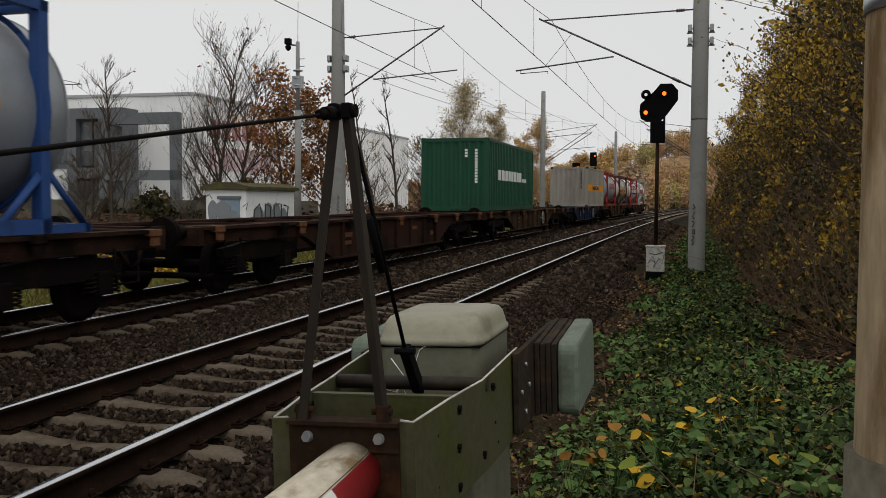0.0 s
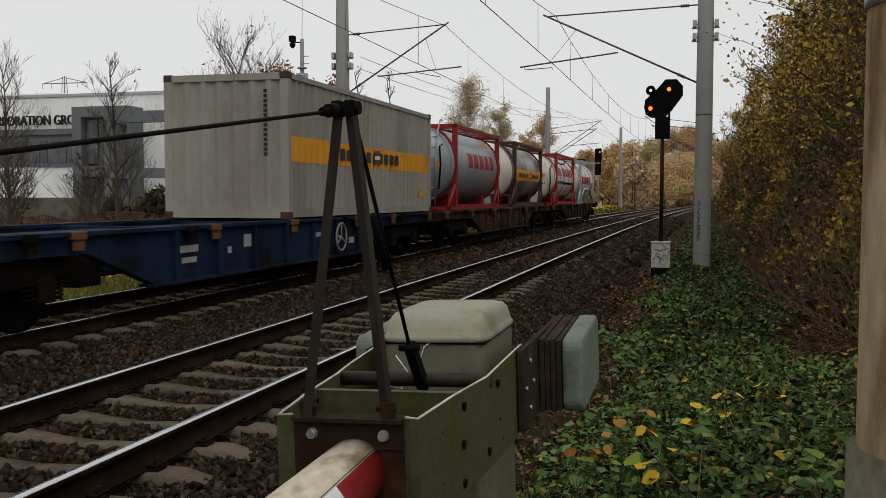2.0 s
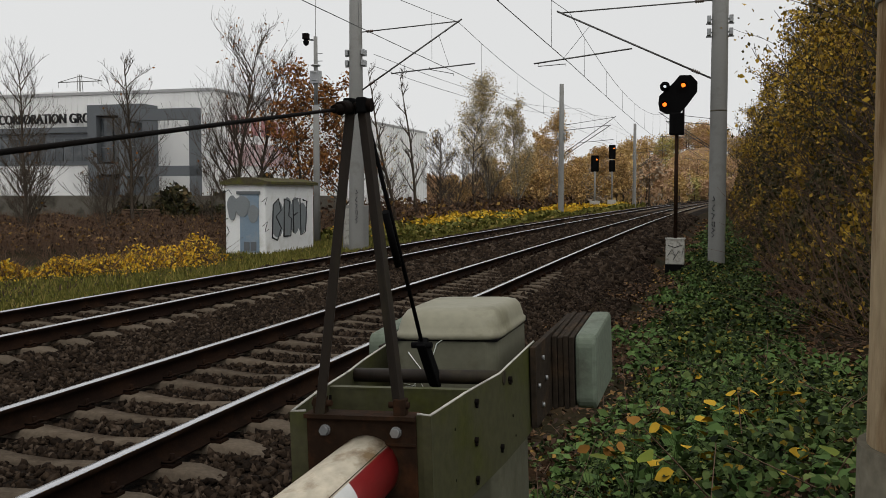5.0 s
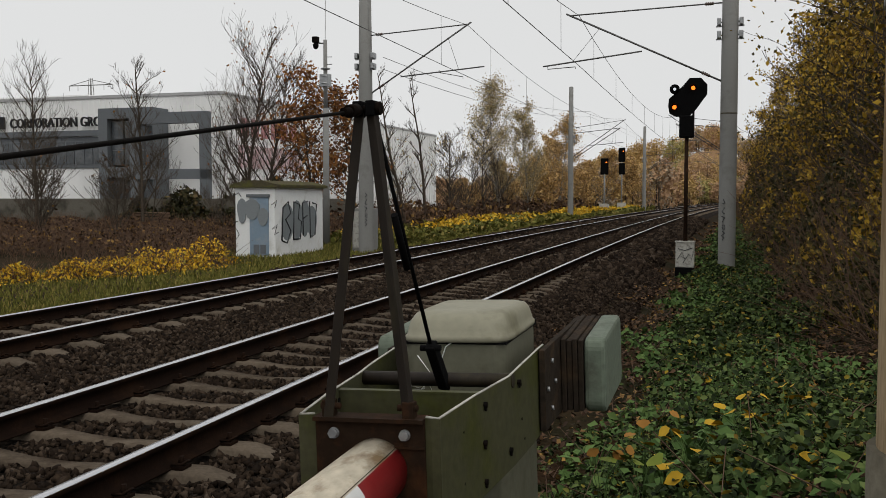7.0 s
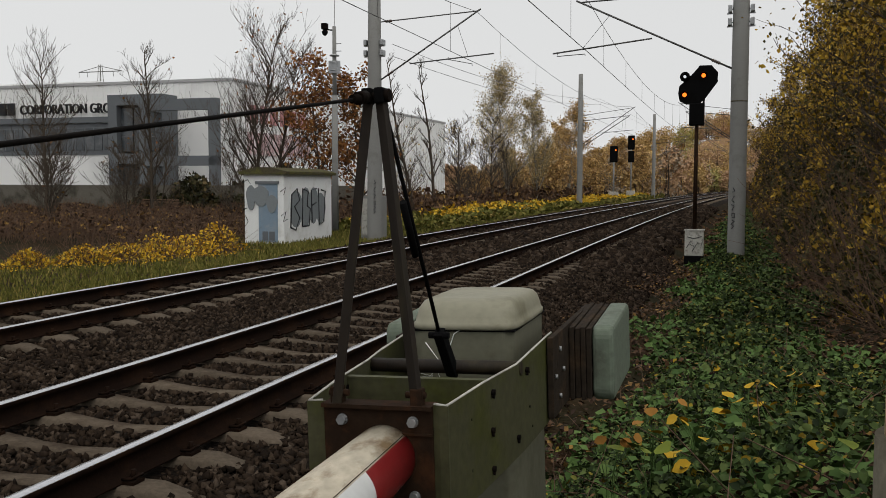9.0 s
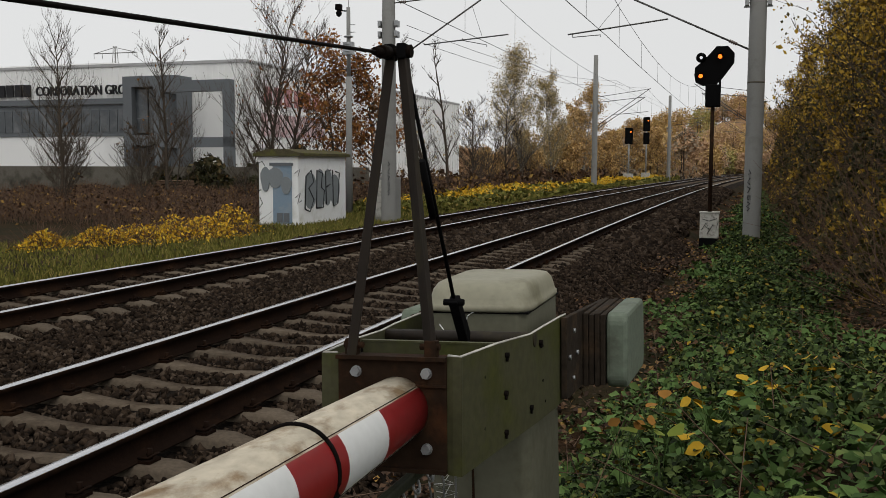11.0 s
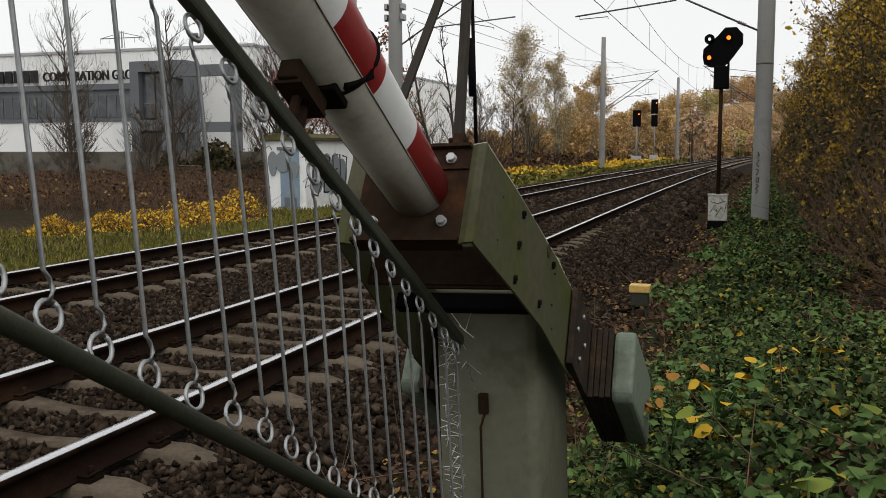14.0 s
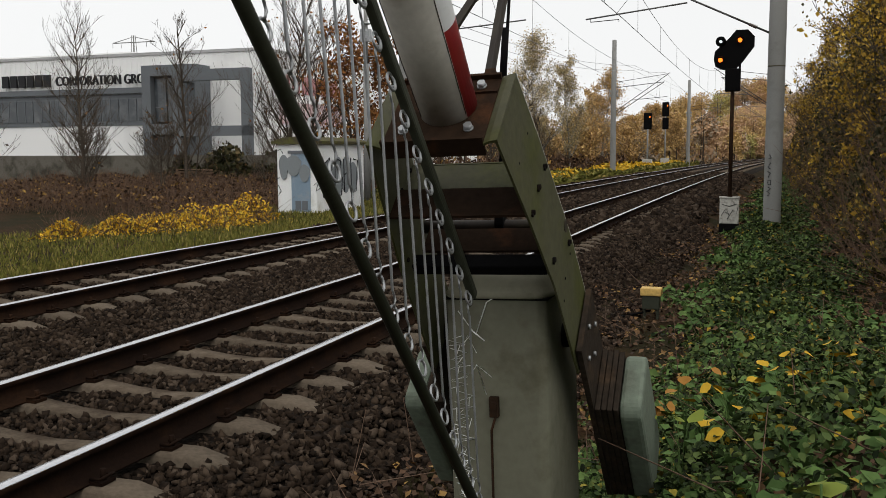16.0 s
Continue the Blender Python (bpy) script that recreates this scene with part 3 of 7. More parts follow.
for y, side, x in ((75, 1, -11.15), (72, -1, 0.85), (120, 1, -8.6), (118, -1, 1.5)):
    m = mast(x, y, side, top=10.2, r0=0.24, r1=0.17, low=4.7, tip=(4.2, 7.5), stay=6.95)
    b = float(ground_height(x, y))
    part("bracket_tube", Shape().rod((side * 0.2, 0.9, 4.6 - b), (side * 3.8, 0.9, 6.95 - b), 0.03).rod((side * 0.2, 0.0, 4.6 - b), (side * 0.2, 0.9, 4.6 - b), 0.03).rod((side * 0.2, 0.9, 6.6 - b), (side * 3.8, 0.9, 6.95 - b), 0.025).rod((side * 0.2, 0, 6.6 - b), (side * 0.2, 0.9, 6.6 - b), 0.03), WIRE, m, "second grey bracket")


def span_wires(centre, name_y, offsets, contact, carrier):
    """Contact wire, carrying wire and droppers over one track, sagging between supports."""
    t = thing("overhead_wire", "dark contact wire and sagging catenary wire over the track", "wire")
    con, mes, drop = [], [], Shape()
    for i, (a, b) in enumerate(zip(name_y, name_y[1:])):
        n = 14
        for k in range(n + 1):
            u = k / n
            y = a + (b - a) * u
            st = offsets[i] + (offsets[i + 1] - offsets[i]) * u
            zm = carrier[i] + (carrier[i + 1] - carrier[i]) * u - 4 * 0.9 * u * (1 - u)
            con.append((centre + bend(y) + st, y, contact))
            mes.append((centre + bend(y) + st * 0.9, y, zm))
            if 0 < k < n and k % 2 and y < 90:
                drop.rod(con[-1], mes[-1], 0.006, n=4)
    part("contact_wire", Shape().path(con, 0.01, 5), WIRE, t)
    part("catenary_wire", Shape().path(mes, 0.009, 5), WIRE, t)
    tagged(part("droppers", drop, WIRE_FAINT, t), kind="stuff")


span_wires(NEAR_TRACK, [-40, -15, 27, 72, 118, 163, 210], [0.2, -0.1, 0.15, -0.1, 0.15, -0.1, 0.1], 5.24, [6.7, 6.8, 6.66, 7.4, 7.4, 7.4, 7.4])
span_wires(FAR_TRACK, [-40, -12, 30, 75, 120, 165, 210], [-0.2, 0.1, 0.04, -0.3, 0.2, -0.2, 0.1], 5.45, [7.0, 7.1, 7.12, 7.6, 7.5, 7.4, 7.4])
for x0, z0, lab in ((-10.95, 6.2, "thin grey feeder wire strung along the masts"), (-10.95, 5.8, "thin grey earth wire strung along the masts")):
    w = thing("feeder_wire", lab, "wire")
    part("conductor", Shape().path([(x0 + bend(y) + (0.2 if y > 60 else 0), y, z0 + 0.045 * (y - 30) - 0.5 * (1 - ((y - 52.5) / 22.5) ** 2) if y < 76 else z0 + 2.0) for y in (30, 34, 38, 42, 46, 50, 54, 58, 62, 66, 70, 75, 120)], 0.01, 4), WIRE_FAINT, w)


# ---- light signals ----
LAMP = material("lit_orange_signal_lens", (1.0, 0.17, 0.012), 0.4, glow=1.7, bump=0)
LAMP_WHITE = material("small_white_signal_lens", (0.9, 0.95, 1.0), 0.4, glow=0.55, bump=0)
BOX_WHITE = material("scratched_white_cabinet", (0.45, 0.44, 0.4), 0.8, vary=0.15, second=(0.2, 0.19, 0.17), amount=0.4, patch=8)


def distant_signal(x, y):
    b = float(ground_height(x, y))
    t = thing("light_signal", "black distant signal with two lit orange lamps on a rusty post", "signal", pose(x, y, b))
    z = -b
    part("foundation", Shape().box((-0.26, -0.18, -0.3), (0.26, 0.18, 0.33), bevel=0.02), BLACK, t, "dark plinth")
    cab = part("cabinet", Shape().box((-0.25, -0.17, 0.33), (0.25, 0.17, 1.02), bevel=0.015).box((-0.27, -0.19, 1.02), (0.27, 0.19, 1.05)), BOX_WHITE, t, "scratched white cabinet")
    scribble("graffiti", cab, SPRAY_BLACK, (-0.2, -0.18, 0.45), (1, 0, 0), (0, 0, 1), [[(0, .1), (.12, .3), (.2, .12), (.1, .2)], [(.15, .0), (.3, .25), (.38, .1), (.42, .3)], [(.02, .4), (.2, .35), (.4, .42)]], 0.009)
    part("post", Shape().rod((0, 0, 1.0), (0, 0, 3.15 + z), 0.058, 0.05, 12), RUST, t)
    part("junction_box", Shape().box((-0.2, -0.14, 3.12 + z), (0.2, 0.14, 3.72 + z), bevel=0.03), BLACK, t)
    out = [(-0.5, 3.98), (-0.46, 3.78), (-0.28, 3.69), (0.06, 3.69), (0.24, 3.88), (0.53, 4.28), (0.53, 4.54), (0.36, 4.73), (0.06, 4.73), (-0.12, 4.52), (-0.48, 4.18)]
    out = [(a, c + z) for a, c in out]
    board = part("signal_board", Shape().prism(out, -0.1, -0.06, "y"), BLACK, t, "black angular signal board")
    part("arm", Shape().rod((0.17, 0.05, 3.4 + z), (0.17, 0.05, 4.2 + z), 0.03), BLACK, t)
    for a, c, r, mt in ((0.16, 4.46, 0.056, LAMP), (-0.33, 3.95, 0.056, LAMP), (-0.33, 4.44, 0.04, LAMP_WHITE)):
        c += z
        if mt is LAMP_WHITE:
            part("lens_disc", Shape().rod((a, -0.1, c), (a, -0.06, c), 0.135, n=20), BLACK, t)
        hood = Shape()
        for k in range(12):
            w0, w1 = radians(-20 + 220 * k / 12), radians(-20 + 220 * (k + 1) / 12)
            p = [(a + (r + .035) * math.cos(w), yy, c + (r + .035) * math.sin(w)) for w in (w0, w1) for yy in (-0.1, -0.26)]
            hood.bm.faces.new([hood.bm.verts.new(q) for q in (p[0], p[1], p[3], p[2])])
        part("hood", hood, BLACK, board)
        part("lens", Shape().rod((a, -0.125, c), (a, -0.1, c), r, n=16), mt, board, "lit lens")
    return t


distant_signal(-0.78, 26.6)


def main_signal(x, y, tall, lamps):
    b = float(ground_height(x, y))
    t = thing("main_signal", "dark colour-light signal seen from far off", "signal", pose(x, y, b))
    part("post", Shape().rod((0, 0, 0), (0, 0, tall), 0.09, n=8), MAST_GREY, t)
    part("screen", Shape().box((-0.42, -0.1, tall - 0.2), (0.42, 0.1, tall + 1.55), bevel=0.1), BLACK, t, "black signal screen")
    if lamps > 1:
        part("screen", Shape().box((-0.38, -0.1, tall - 1.75), (0.38, 0.1, tall - 0.3), bevel=0.1), BLACK, t, "black signal screen")
    part("cabinet", Shape().box((-0.5, -0.4, 0), (0.5, 0.4, 1.2), bevel=0.03), BOX_WHITE, t)
    part("lens", Shape().rod((0.2, -0.13, tall + 1.1), (0.2, -0.1, tall + 1.1), 0.08, n=10), LAMP, t)


main_signal(-11.4, 101, 4.5, 1)
main_signal(-11.1, 117, 6.4, 2)


def track_marker():
    t = thing("track_marker", "small yellow-topped cable marker beside the gravel", "marker post", pose(-1.165, 11.0, -0.42))
    part("leg", Shape().box((-0.09, -0.04, 0), (-0.06, 0.04, 0.28)), OLIVE, t)
    part("leg", Shape().box((0.06, -0.04, 0), (0.09, 0.04, 0.28)), OLIVE, t)
    part("box", Shape().box((-0.1, -0.07, 0.12), (0.1, 0.07, 0.28), bevel=0.01), OLIVE, t)
    part("cap", Shape().box((-0.12, -0.09, 0.28), (0.12, 0.09, 0.37), bevel=0.012), material("yellow_cap_paint", (0.5, 0.33, 0.1), 0.6), t, "yellow cap")
    part("cable", Shape().path([(0, 0, 0.1), (-0.3, -0.1, 0.03), (-0.8, 0.2, 0.02), (-1.3, 0.1, 0.12)], 0.014), BLACK, t)


track_marker()


def near_post():
    g = float(ground_height(0.181, 0.795))
    t = thing("post", "tan weathered concrete post with a grey sleeve", "post", pose(0.181, 0.795, g))
    part("shaft", Shape().rod((0, 0, 0), (0, 0, 3.2 - g), 0.056, n=32), POST_TAN, t)
    part("sleeve", Shape().rod((0, 0, 0), (0, 0, 1.328 - g), 0.063, n=32), POST_GREY, t, "grey metal sleeve")
    part("band", Shape().rod((0, 0, 1.672 - g), (0, 0, 1.686 - g), 0.058, n=32), GALV, t, "pale metal band")


near_post()


# ---- hut, pole, hall ----
def hut():
    g = -0.45
    t = thing("relay_hut", "small white graffiti-covered hut with mossy flat roof", "hut", pose(-14.68, 30.1, g))
    w, d, h = 0.73, 1.95, 2.27
    body = part("wall", Shape().box((-w, -d, -0.2), (w, d, h), bevel=0.01), HUT_WHITE, t)
    part("roof", Shape().prism([(-w - .14, h), (w + .14, h), (w + .14, h + .1), (w * .4, h + .24), (-w * .4, h + .24), (-w - .14, h + .1)], -d - .14, d + .14, "y"), HUT_ROOF, t, "mossy roof slab")
    door = part("door", Shape().box((-0.2, -d - 0.03, 0.02), (0.5, -d, 1.95), bevel=0.008), BLUE_DOOR, t, "faded blue sprayed steel door")
    part("vent", Shape().box((-0.05, -d - 0.05, 0.08), (0.15, -d - 0.03, 0.38)).box((0.2, -d - 0.05, 0.08), (0.4, -d - 0.03, 0.38)), HALL_GREY, door, "louvred vent")
    part("lintel", Shape().box((-0.3, -d - 0.06, 1.95), (0.55, -d, 2.05)), HALL_GREY, door)
    for x0, z0, sx, sz in ((-0.47, 1.5, 0.17, 0.42), (-0.1, 1.55, 0.28, 0.35), (0.3, 1.3, 0.2, 0.3)):
        part("graffiti", Shape().prism([(x0 + sx * (1 + .15 * math.sin(3 * a)) * math.cos(a), z0 + sz * math.sin(a)) for a in np.linspace(0, 2 * math.pi, 15)[:-1]], -d - 0.052 - 0.004 * (x0 > -.3), -d - 0.003, "y"), SPRAY_GREY, body, "silver-grey sprayed patch")
    for y0, sy, sz, zc in ((-1.05, 0.5, 0.62, 1.1), (-0.3, 0.42, 0.7, 1.15), (0.35, 0.4, 0.65, 1.2), (0.95, 0.4, 0.55, 1.1)):
        part("graffiti", Shape().prism([(y0 + sy * (1 + .12 * math.sin(2 * a + y0)) * math.cos(a), zc + sz * math.sin(a)) for a in np.linspace(0, 2 * math.pi, 17)[:-1]], w + 0.002, w + 0.01 + 0.002 * y0, "x"), SPRAY_GREY, body, "large grey sprayed letter")
    st = [[(-1.5, .5), (-1.4, 1.6), (-1.0, 1.8), (-.8, 1.4), (-1.2, 1.2), (-.8, .8), (-1.1, .4), (-1.5, .5)], [(-.6, .5), (-.55, 1.8), (-.1, 1.7), (-.2, 1.2), (.05, 1.1), (-.05, .5), (-.6, .5)], [(.2, .6), (.15, 1.75), (.6, 1.8)], [(.2, 1.2), (.55, 1.3)], [(.75, 1.8), (.8, .5), (1.2, .6), (1.35, 1.7), (1.0, 1.75)]]
    scribble("graffiti", body, SPRAY_BLACK, (w + 0.012, 0, 0), (0, 1, 0), (0, 0, 1), st, 0.028, label="black sprayed outlines")
    tag = [[(-.75, .5), (-.6, .7), (-.7, .9)], [(-.8, 1.1), (-.65, 1.15)], [(.62, .9), (.8, 1.05), (.7, .7), (.85, .8)], [(.6, 1.7), (.8, 1.85), (.72, 1.6)], [(-.8, 2.0), (-.6, 2.1), (-.5, 1.95)]]
    scribble("graffiti", body, SPRAY_BLACK, (0, -d - 0.006, 0), (1, 0, 0), (0, 0, 1), tag, 0.014)
    # cable cabinet beside it
    c = thing("cable_cabinet", "pale grey trackside cable cabinet by the mast", "cabinet", pose(-11.9, 31.2, -0.45))
    part("body", Shape().box((-0.45, -0.25, 0), (0.35, 0.25, 1.55), bevel=0.02), MAST_GREY, c)
    part("door", Shape().box((-0.4, -0.27, 0.15), (0.3, -0.25, 1.45), bevel=0.005), BOX_WHITE, c)


hut()


def camera_pole():
    t = thing("camera_pole", "grey steel pole with small surveillance lens and aerial", "pole", pose(-15.5, 36, -0.45))
    part("pole", Shape().rod((0, 0, 0), (0, 0, 5.6), 0.15, 0.12).rod((0, 0, 5.6), (0, 0, 8.4), 0.09, 0.08).rod((0, 0, 8.3), (0.02, 0, 10.0), 0.012, n=5), MAST_GREY, t)
    part("bracket", Shape().rod((0, 0, 8.25), (-0.42, 0, 8.3), 0.03).box((-0.55, -0.12, 8.3), (-0.3, 0.12, 8.55), bevel=0.03), DARK_STEEL, t)
    part("lens_dome", Shape().lathe([(0, .05), (.08, .13), (.2, .1), (.26, .03)], (-0.42, 0, 8.3), (-0.42, 0, 8.0), 12), BLACK, t)
    part("step_bands", Shape().rod((0, 0, 6.6), (0, 0, 6.65), 0.2).rod((0, 0, 6.9), (0, 0, 6.95), 0.2).rod((0, 0, 7.2), (0, 0, 7.25), 0.2).box((-0.2, -0.15, 6.5), (0.2, 0.15, 7.0)), GALV, t)
    for z in (5.9, 6.2, 7.4, 7.7):
        part("step", Shape().rod((0, 0, z), (0.3, 0, z), 0.018, n=6), GALV, t)


camera_pole()


def letters(text, height, depth, mat, at, parent, label=""):
    """Words in the built-in font, as a mesh."""
    cu = bpy.data.curves.new("letters", "FONT")
    cu.body, cu.size, cu.extrude, cu.resolution_u = text, height * 1.38, depth, 3
    tmp = new("letters_tmp", cu)
    me = bpy.data.meshes.new_from_object(tmp.evaluated_get(bpy.context.evaluated_depsgraph_get()))
    bpy.data.objects.remove(tmp)
    me.materials.clear()
    me.materials.append(mat)
    ob = part("letters", me, None, parent, label)
    ob.matrix_basis = at
    return ob


FRAME_TRIM = material("pale_grey_trim", (0.4, 0.4, 0.4), 0.6, vary=0.05, bump=0)


def hall():
    """A long white industrial hall with a grey framed entrance."""
    t = thing("industrial_hall", "white clad industrial hall with slate-grey framed entrance", "building", pose(-40.3, 71.5, -0.55, 0, 0, -1.0))
    H, L, D = 11.0, 75.0, 60.0
    part("wall", Shape().box((-L, 0, 0), (0, D, H - 0.25)), HALL_WHITE, t)
    rib = Shape()
    for k in range(int(L / 0.6)):
        rib.box((-0.6 * k - 0.42, -0.05, 8.0), (-0.6 * k - 0.2, 0, H - 0.3))
    for k in range(int(D / 0.8)):
        rib.box((0, 0.8 * k, 0.5), (0.05, 0.8 * k + 0.3, H - 0.3))
    tagged(part("cladding_ribs", rib, HALL_WHITE, t), kind="stuff")
    part("parapet", Shape().box((-L, -0.12, H - 0.25), (0.12, D, H)), FRAME_TRIM, t, "grey roof edge")
    part("cornice", Shape().box((-L, -0.35, 7.45), (-10.6, 0, 7.95)), HALL_GREY, t, "grey ledge over the windows")
    part("band", Shape().box((-L, -0.1, 4.6), (-10.6, 0, 7.4)), HALL_GREY, t, "slate-grey window band")
    for k in range(20):
        x = -11.0 - 1.95 * k
        w = part("window", Shape().box((x - 1.75, -0.16, 5.0), (x, -0.1, 6.95)), GLASS, t)
        part("mullion", Shape().box((x - 0.9, -0.2, 5.0), (x - 0.84, -0.16, 6.95)), HALL_GREY, w)
    # entrance block and the open frame that stands before it
    part("entrance_frame", Shape().box((-10.6, -2.4, 0), (-9.7, -0.1, 9.6)).box((-5.9, -2.4, 0), (-5.2, -0.1, 9.6)).box((-9.7, -2.4, 8.7), (-5.9, -0.1, 9.6)).box((-9.7, -2.4, 3.7), (-5.9, -0.1, 4.6)), HALL_GREY, t, "slate-grey entrance frame")
    part("frame_post", Shape().box((0.6, -4.6, 0), (1.3, -3.9, 7.99)), HALL_GREY, t)
    part("frame_post", Shape().box((-5.9, -4.6, 0), (-5.2, -3.9, 8.9)), HALL_GREY, t)
    for z0, z1 in ((8.0, 8.9), (3.5, 4.3)):
        part("frame_beam", Shape().box((-5.2, -4.6, z0), (1.3, -3.9, z1)), HALL_GREY, t)
        part("frame_beam", Shape().box((-5.9, -3.9, z0), (-5.2, -2.4, z1)), HALL_GREY, t)
    for x0 in (-9.6, -8.3, -7.0):
        for z0, z1 in ((4.8, 8.5), (0.4, 3.5)):
            w = part("window", Shape().box((x0, -1.9, z0), (x0 + 1.15, -1.8, z1)), GLASS, t)
            part("glazing_bar", Shape().box((x0, -1.95, z0 + 1.2), (x0 + 1.15, -1.9, z0 + 1.28)), HALL_GREY, w)
    letters("CORPORATION GROUP", 0.88, 0.1, LETTER, pose(-21.6, -0.4, 8.3, 90, 0, 0) @ Matrix.Diagonal((0.84, 1, 1, 1)), t, "black fascia letters")
    for k in range(6):
        part("brand_block", Shape().box((-27.9 + 0.98 * k, -0.45, 8.25), (-27.15 + 0.98 * k, -0.25, 9.35)), LETTER, t, "black brand letter as a plain block")
    for k in range(6):
        part("sign_block", Shape().box((0.06, 3 + 1.9 * k, 7.4), (0.12, 4.4 + 1.9 * k, 9.0)), PALE_RED, t, "faded red wall lettering as blocks")
    part("sign_block", Shape().box((0.06, 2.5, 4.6), (0.12, 15, 6.6)), material("faded_sign_stripes", (0.5, 0.33, 0.33), 0.7, vary=0.3, scale=0.5, second=(0.62, 0.6, 0.6), amount=0.5, patch=1.5), t, "faded striped wall sign")
    part("roof_step", Shape().box((-L, 6, H), (-18, D, H + 0.9)), HALL_WHITE, t)
    w = thing("yard_wall", "low grey concrete yard wall overgrown with ivy", "wall", pose(-34, 52, -0.5, 0, 0, -6))
    part("wall", Shape().box((-24, -0.1, 0), (13.5, 0.1, 1.9)), material("weathered_yard_concrete", (0.13, 0.12, 0.1), 0.95, vary=0.25, second=(0.05, 0.045, 0.035), amount=0.5, patch=0.7), w)
    p = thing("pallet_stack", "stack of old wooden pallets by the wall", "pallets", pose(-31.8, 48, -0.5, 0, 0, 8))
    for k in range(7):
        part("pallet", Shape().box((-0.9, -0.6, 0.16 * k), (0.9, 0.6, 0.16 * k + 0.03)).box((-0.9, -0.6, 0.16 * k + 0.1), (0.9, 0.6, 0.16 * k + 0.13)).box((-0.9, -0.6, 0.16 * k), (-0.75, 0.6, 0.16 * k + 0.1)).box((0.75, -0.6, 0.16 * k), (0.9, 0.6, 0.16 * k + 0.1)), material("grey_pallet_wood", (0.14, 0.09, 0.06), 0.9) if k == 0 else bpy.data.materials["grey_pallet_wood"], p)


hall()


def pylon():
    t = thing("power_pylon", "distant grey lattice power pylon behind the hall", "pylon", pose(-262, 352, 0))
    s = Shape()
    for a in (-1, 1):
        for b in (-1, 1):
            s.rod((a * 3, b * 3, 0), (a * 0.5, b * 0.5, 53), 0.22, 0.14, 4)
    for k in range(9):
        z0, z1 = 5 * k, 5 * k + 5
        r0, r1 = 3 - 2.5 * z0 / 53, 3 - 2.5 * z1 / 53
        s.rod((-r0, -r0, z0), (r1, -r1, z1), 0.1, n=4).rod((r0, -r0, z0), (-r1, -r1, z1), 0.1, n=4)
    for z, w in ((42, 13), (50, 11)):
        s.rod((-w, 0, z), (w, 0, z), 0.2, n=4).rod((-w, 0, z), (0, 0, z + 2.4), 0.14, n=4).rod((w, 0, z), (0, 0, z + 2.4), 0.14, n=4)
        for q in (-1, -0.6, 0.6, 1):
            s.rod((q * w, 0, z), (q * w, 0, z - 2.2), 0.12, n=4)
    part("lattice", s, MAST_GREY, t)


pylon()


# ---- plants ----
def limbs(rng, height, spread, levels=4, trunk_r=0.1, upright=0.6, kids=(7, 5, 4), start=0.18):
    """Branch segments (a, b, r0, r1) grown level by level, and the ends of the last twigs."""
    a, b, r0, r1, tips = [], [], [], [], []
    stems = [(np.zeros(3), np.array([rng.normal(0, .04), rng.normal(0, .04), 1.0]), height, trunk_r, 0)]
    while stems:
        p, d, length, r, lev = stems.pop()
        n = 7 if lev == 0 else 4
        d = d / np.linalg.norm(d)
        q, pts = p.copy(), [p.copy()]
        for k in range(n):
            d = d + rng.normal(0, 0.05 + 0.035 * lev, 3) + np.array([0, 0, 0.05 * upright * lev])
            d /= np.linalg.norm(d)
            q = q + d * length / n
            pts.append(q.copy())
            a.append(pts[-2]), b.append(pts[-1])
            r0.append(r * (1 - 0.85 * k / n)), r1.append(r * (1 - 0.85 * (k + 1) / n))
        if lev + 1 < levels:
            m = kids[min(lev, len(kids) - 1)] * (3 if lev == 0 else 1)
            for k in range(m):
                u = start + (1 - start) * (k + rng.random()) / m if lev == 0 else 0.2 + 0.8 * rng.random()
                i = min(int(u * n), n - 1)
                base = pts[i] + (pts[i + 1] - pts[i]) * (u * n - i)
                w = rng.uniform(0, 2 * math.pi)
                out = np.array([math.cos(w), math.sin(w), 0])
                t = (pts[i + 1] - pts[i]) / (np.linalg.norm(pts[i + 1] - pts[i]) + 1e-9)
                dd = t * upright + out * (1.0 if lev == 0 else 0.8) + np.array([0, 0, 0.25 * upright])
                ln = spread * (1.15 - 0.75 * u) * rng.uniform(0.7, 1.15) if lev == 0 else length * rng.uniform(0.35, 0.65)
                stems.append((base, dd, ln, max(r * (0.55 if lev == 0 else 0.5) * (1 - 0.5 * u), 0.006), lev + 1))
        else:
            tips += pts[1:]
    return np.array(a), np.array(b), np.array(r0), np.array(r1), np.array(tips)


def tree(name, x, y, height, spread, label, rng_seed, leaf=None, count=0, size=0.09, bark=None, upright=0.6, kids=(7, 5, 4), trunk_r=None, start=0.18, levels=4, group="", z=None, twig_min=0.006, scatter=0.18, category="tree"):
    rng = np.random.default_rng(rng_seed)
    g = float(ground_height(x, min(y, 250))) if z is None else z
    t = thing(name, label, category, pose(x, y, g - 0.1, 0, 0, rng.uniform(0, 360)), group)
    a, b, r0, r1, tips = limbs(rng, height, spread, levels, trunk_r or height * 0.014, upright, kids, start)
    v, f = spikes(a, b, np.maximum(r0, twig_min), np.maximum(r1, twig_min * 0.7))
    part("trunk", soup("trunk", v, f, bark or BARK), None, t)
    if count:
        pick = tips[rng.integers(0, len(tips), count)] + rng.normal(0, scatter, (count, 3))
        v, f = leaves(pick, rng.uniform(0.6, 1.4, count) * size, rng)
        part("crown", soup("crown", v, f, leaf), None, t)
    return t


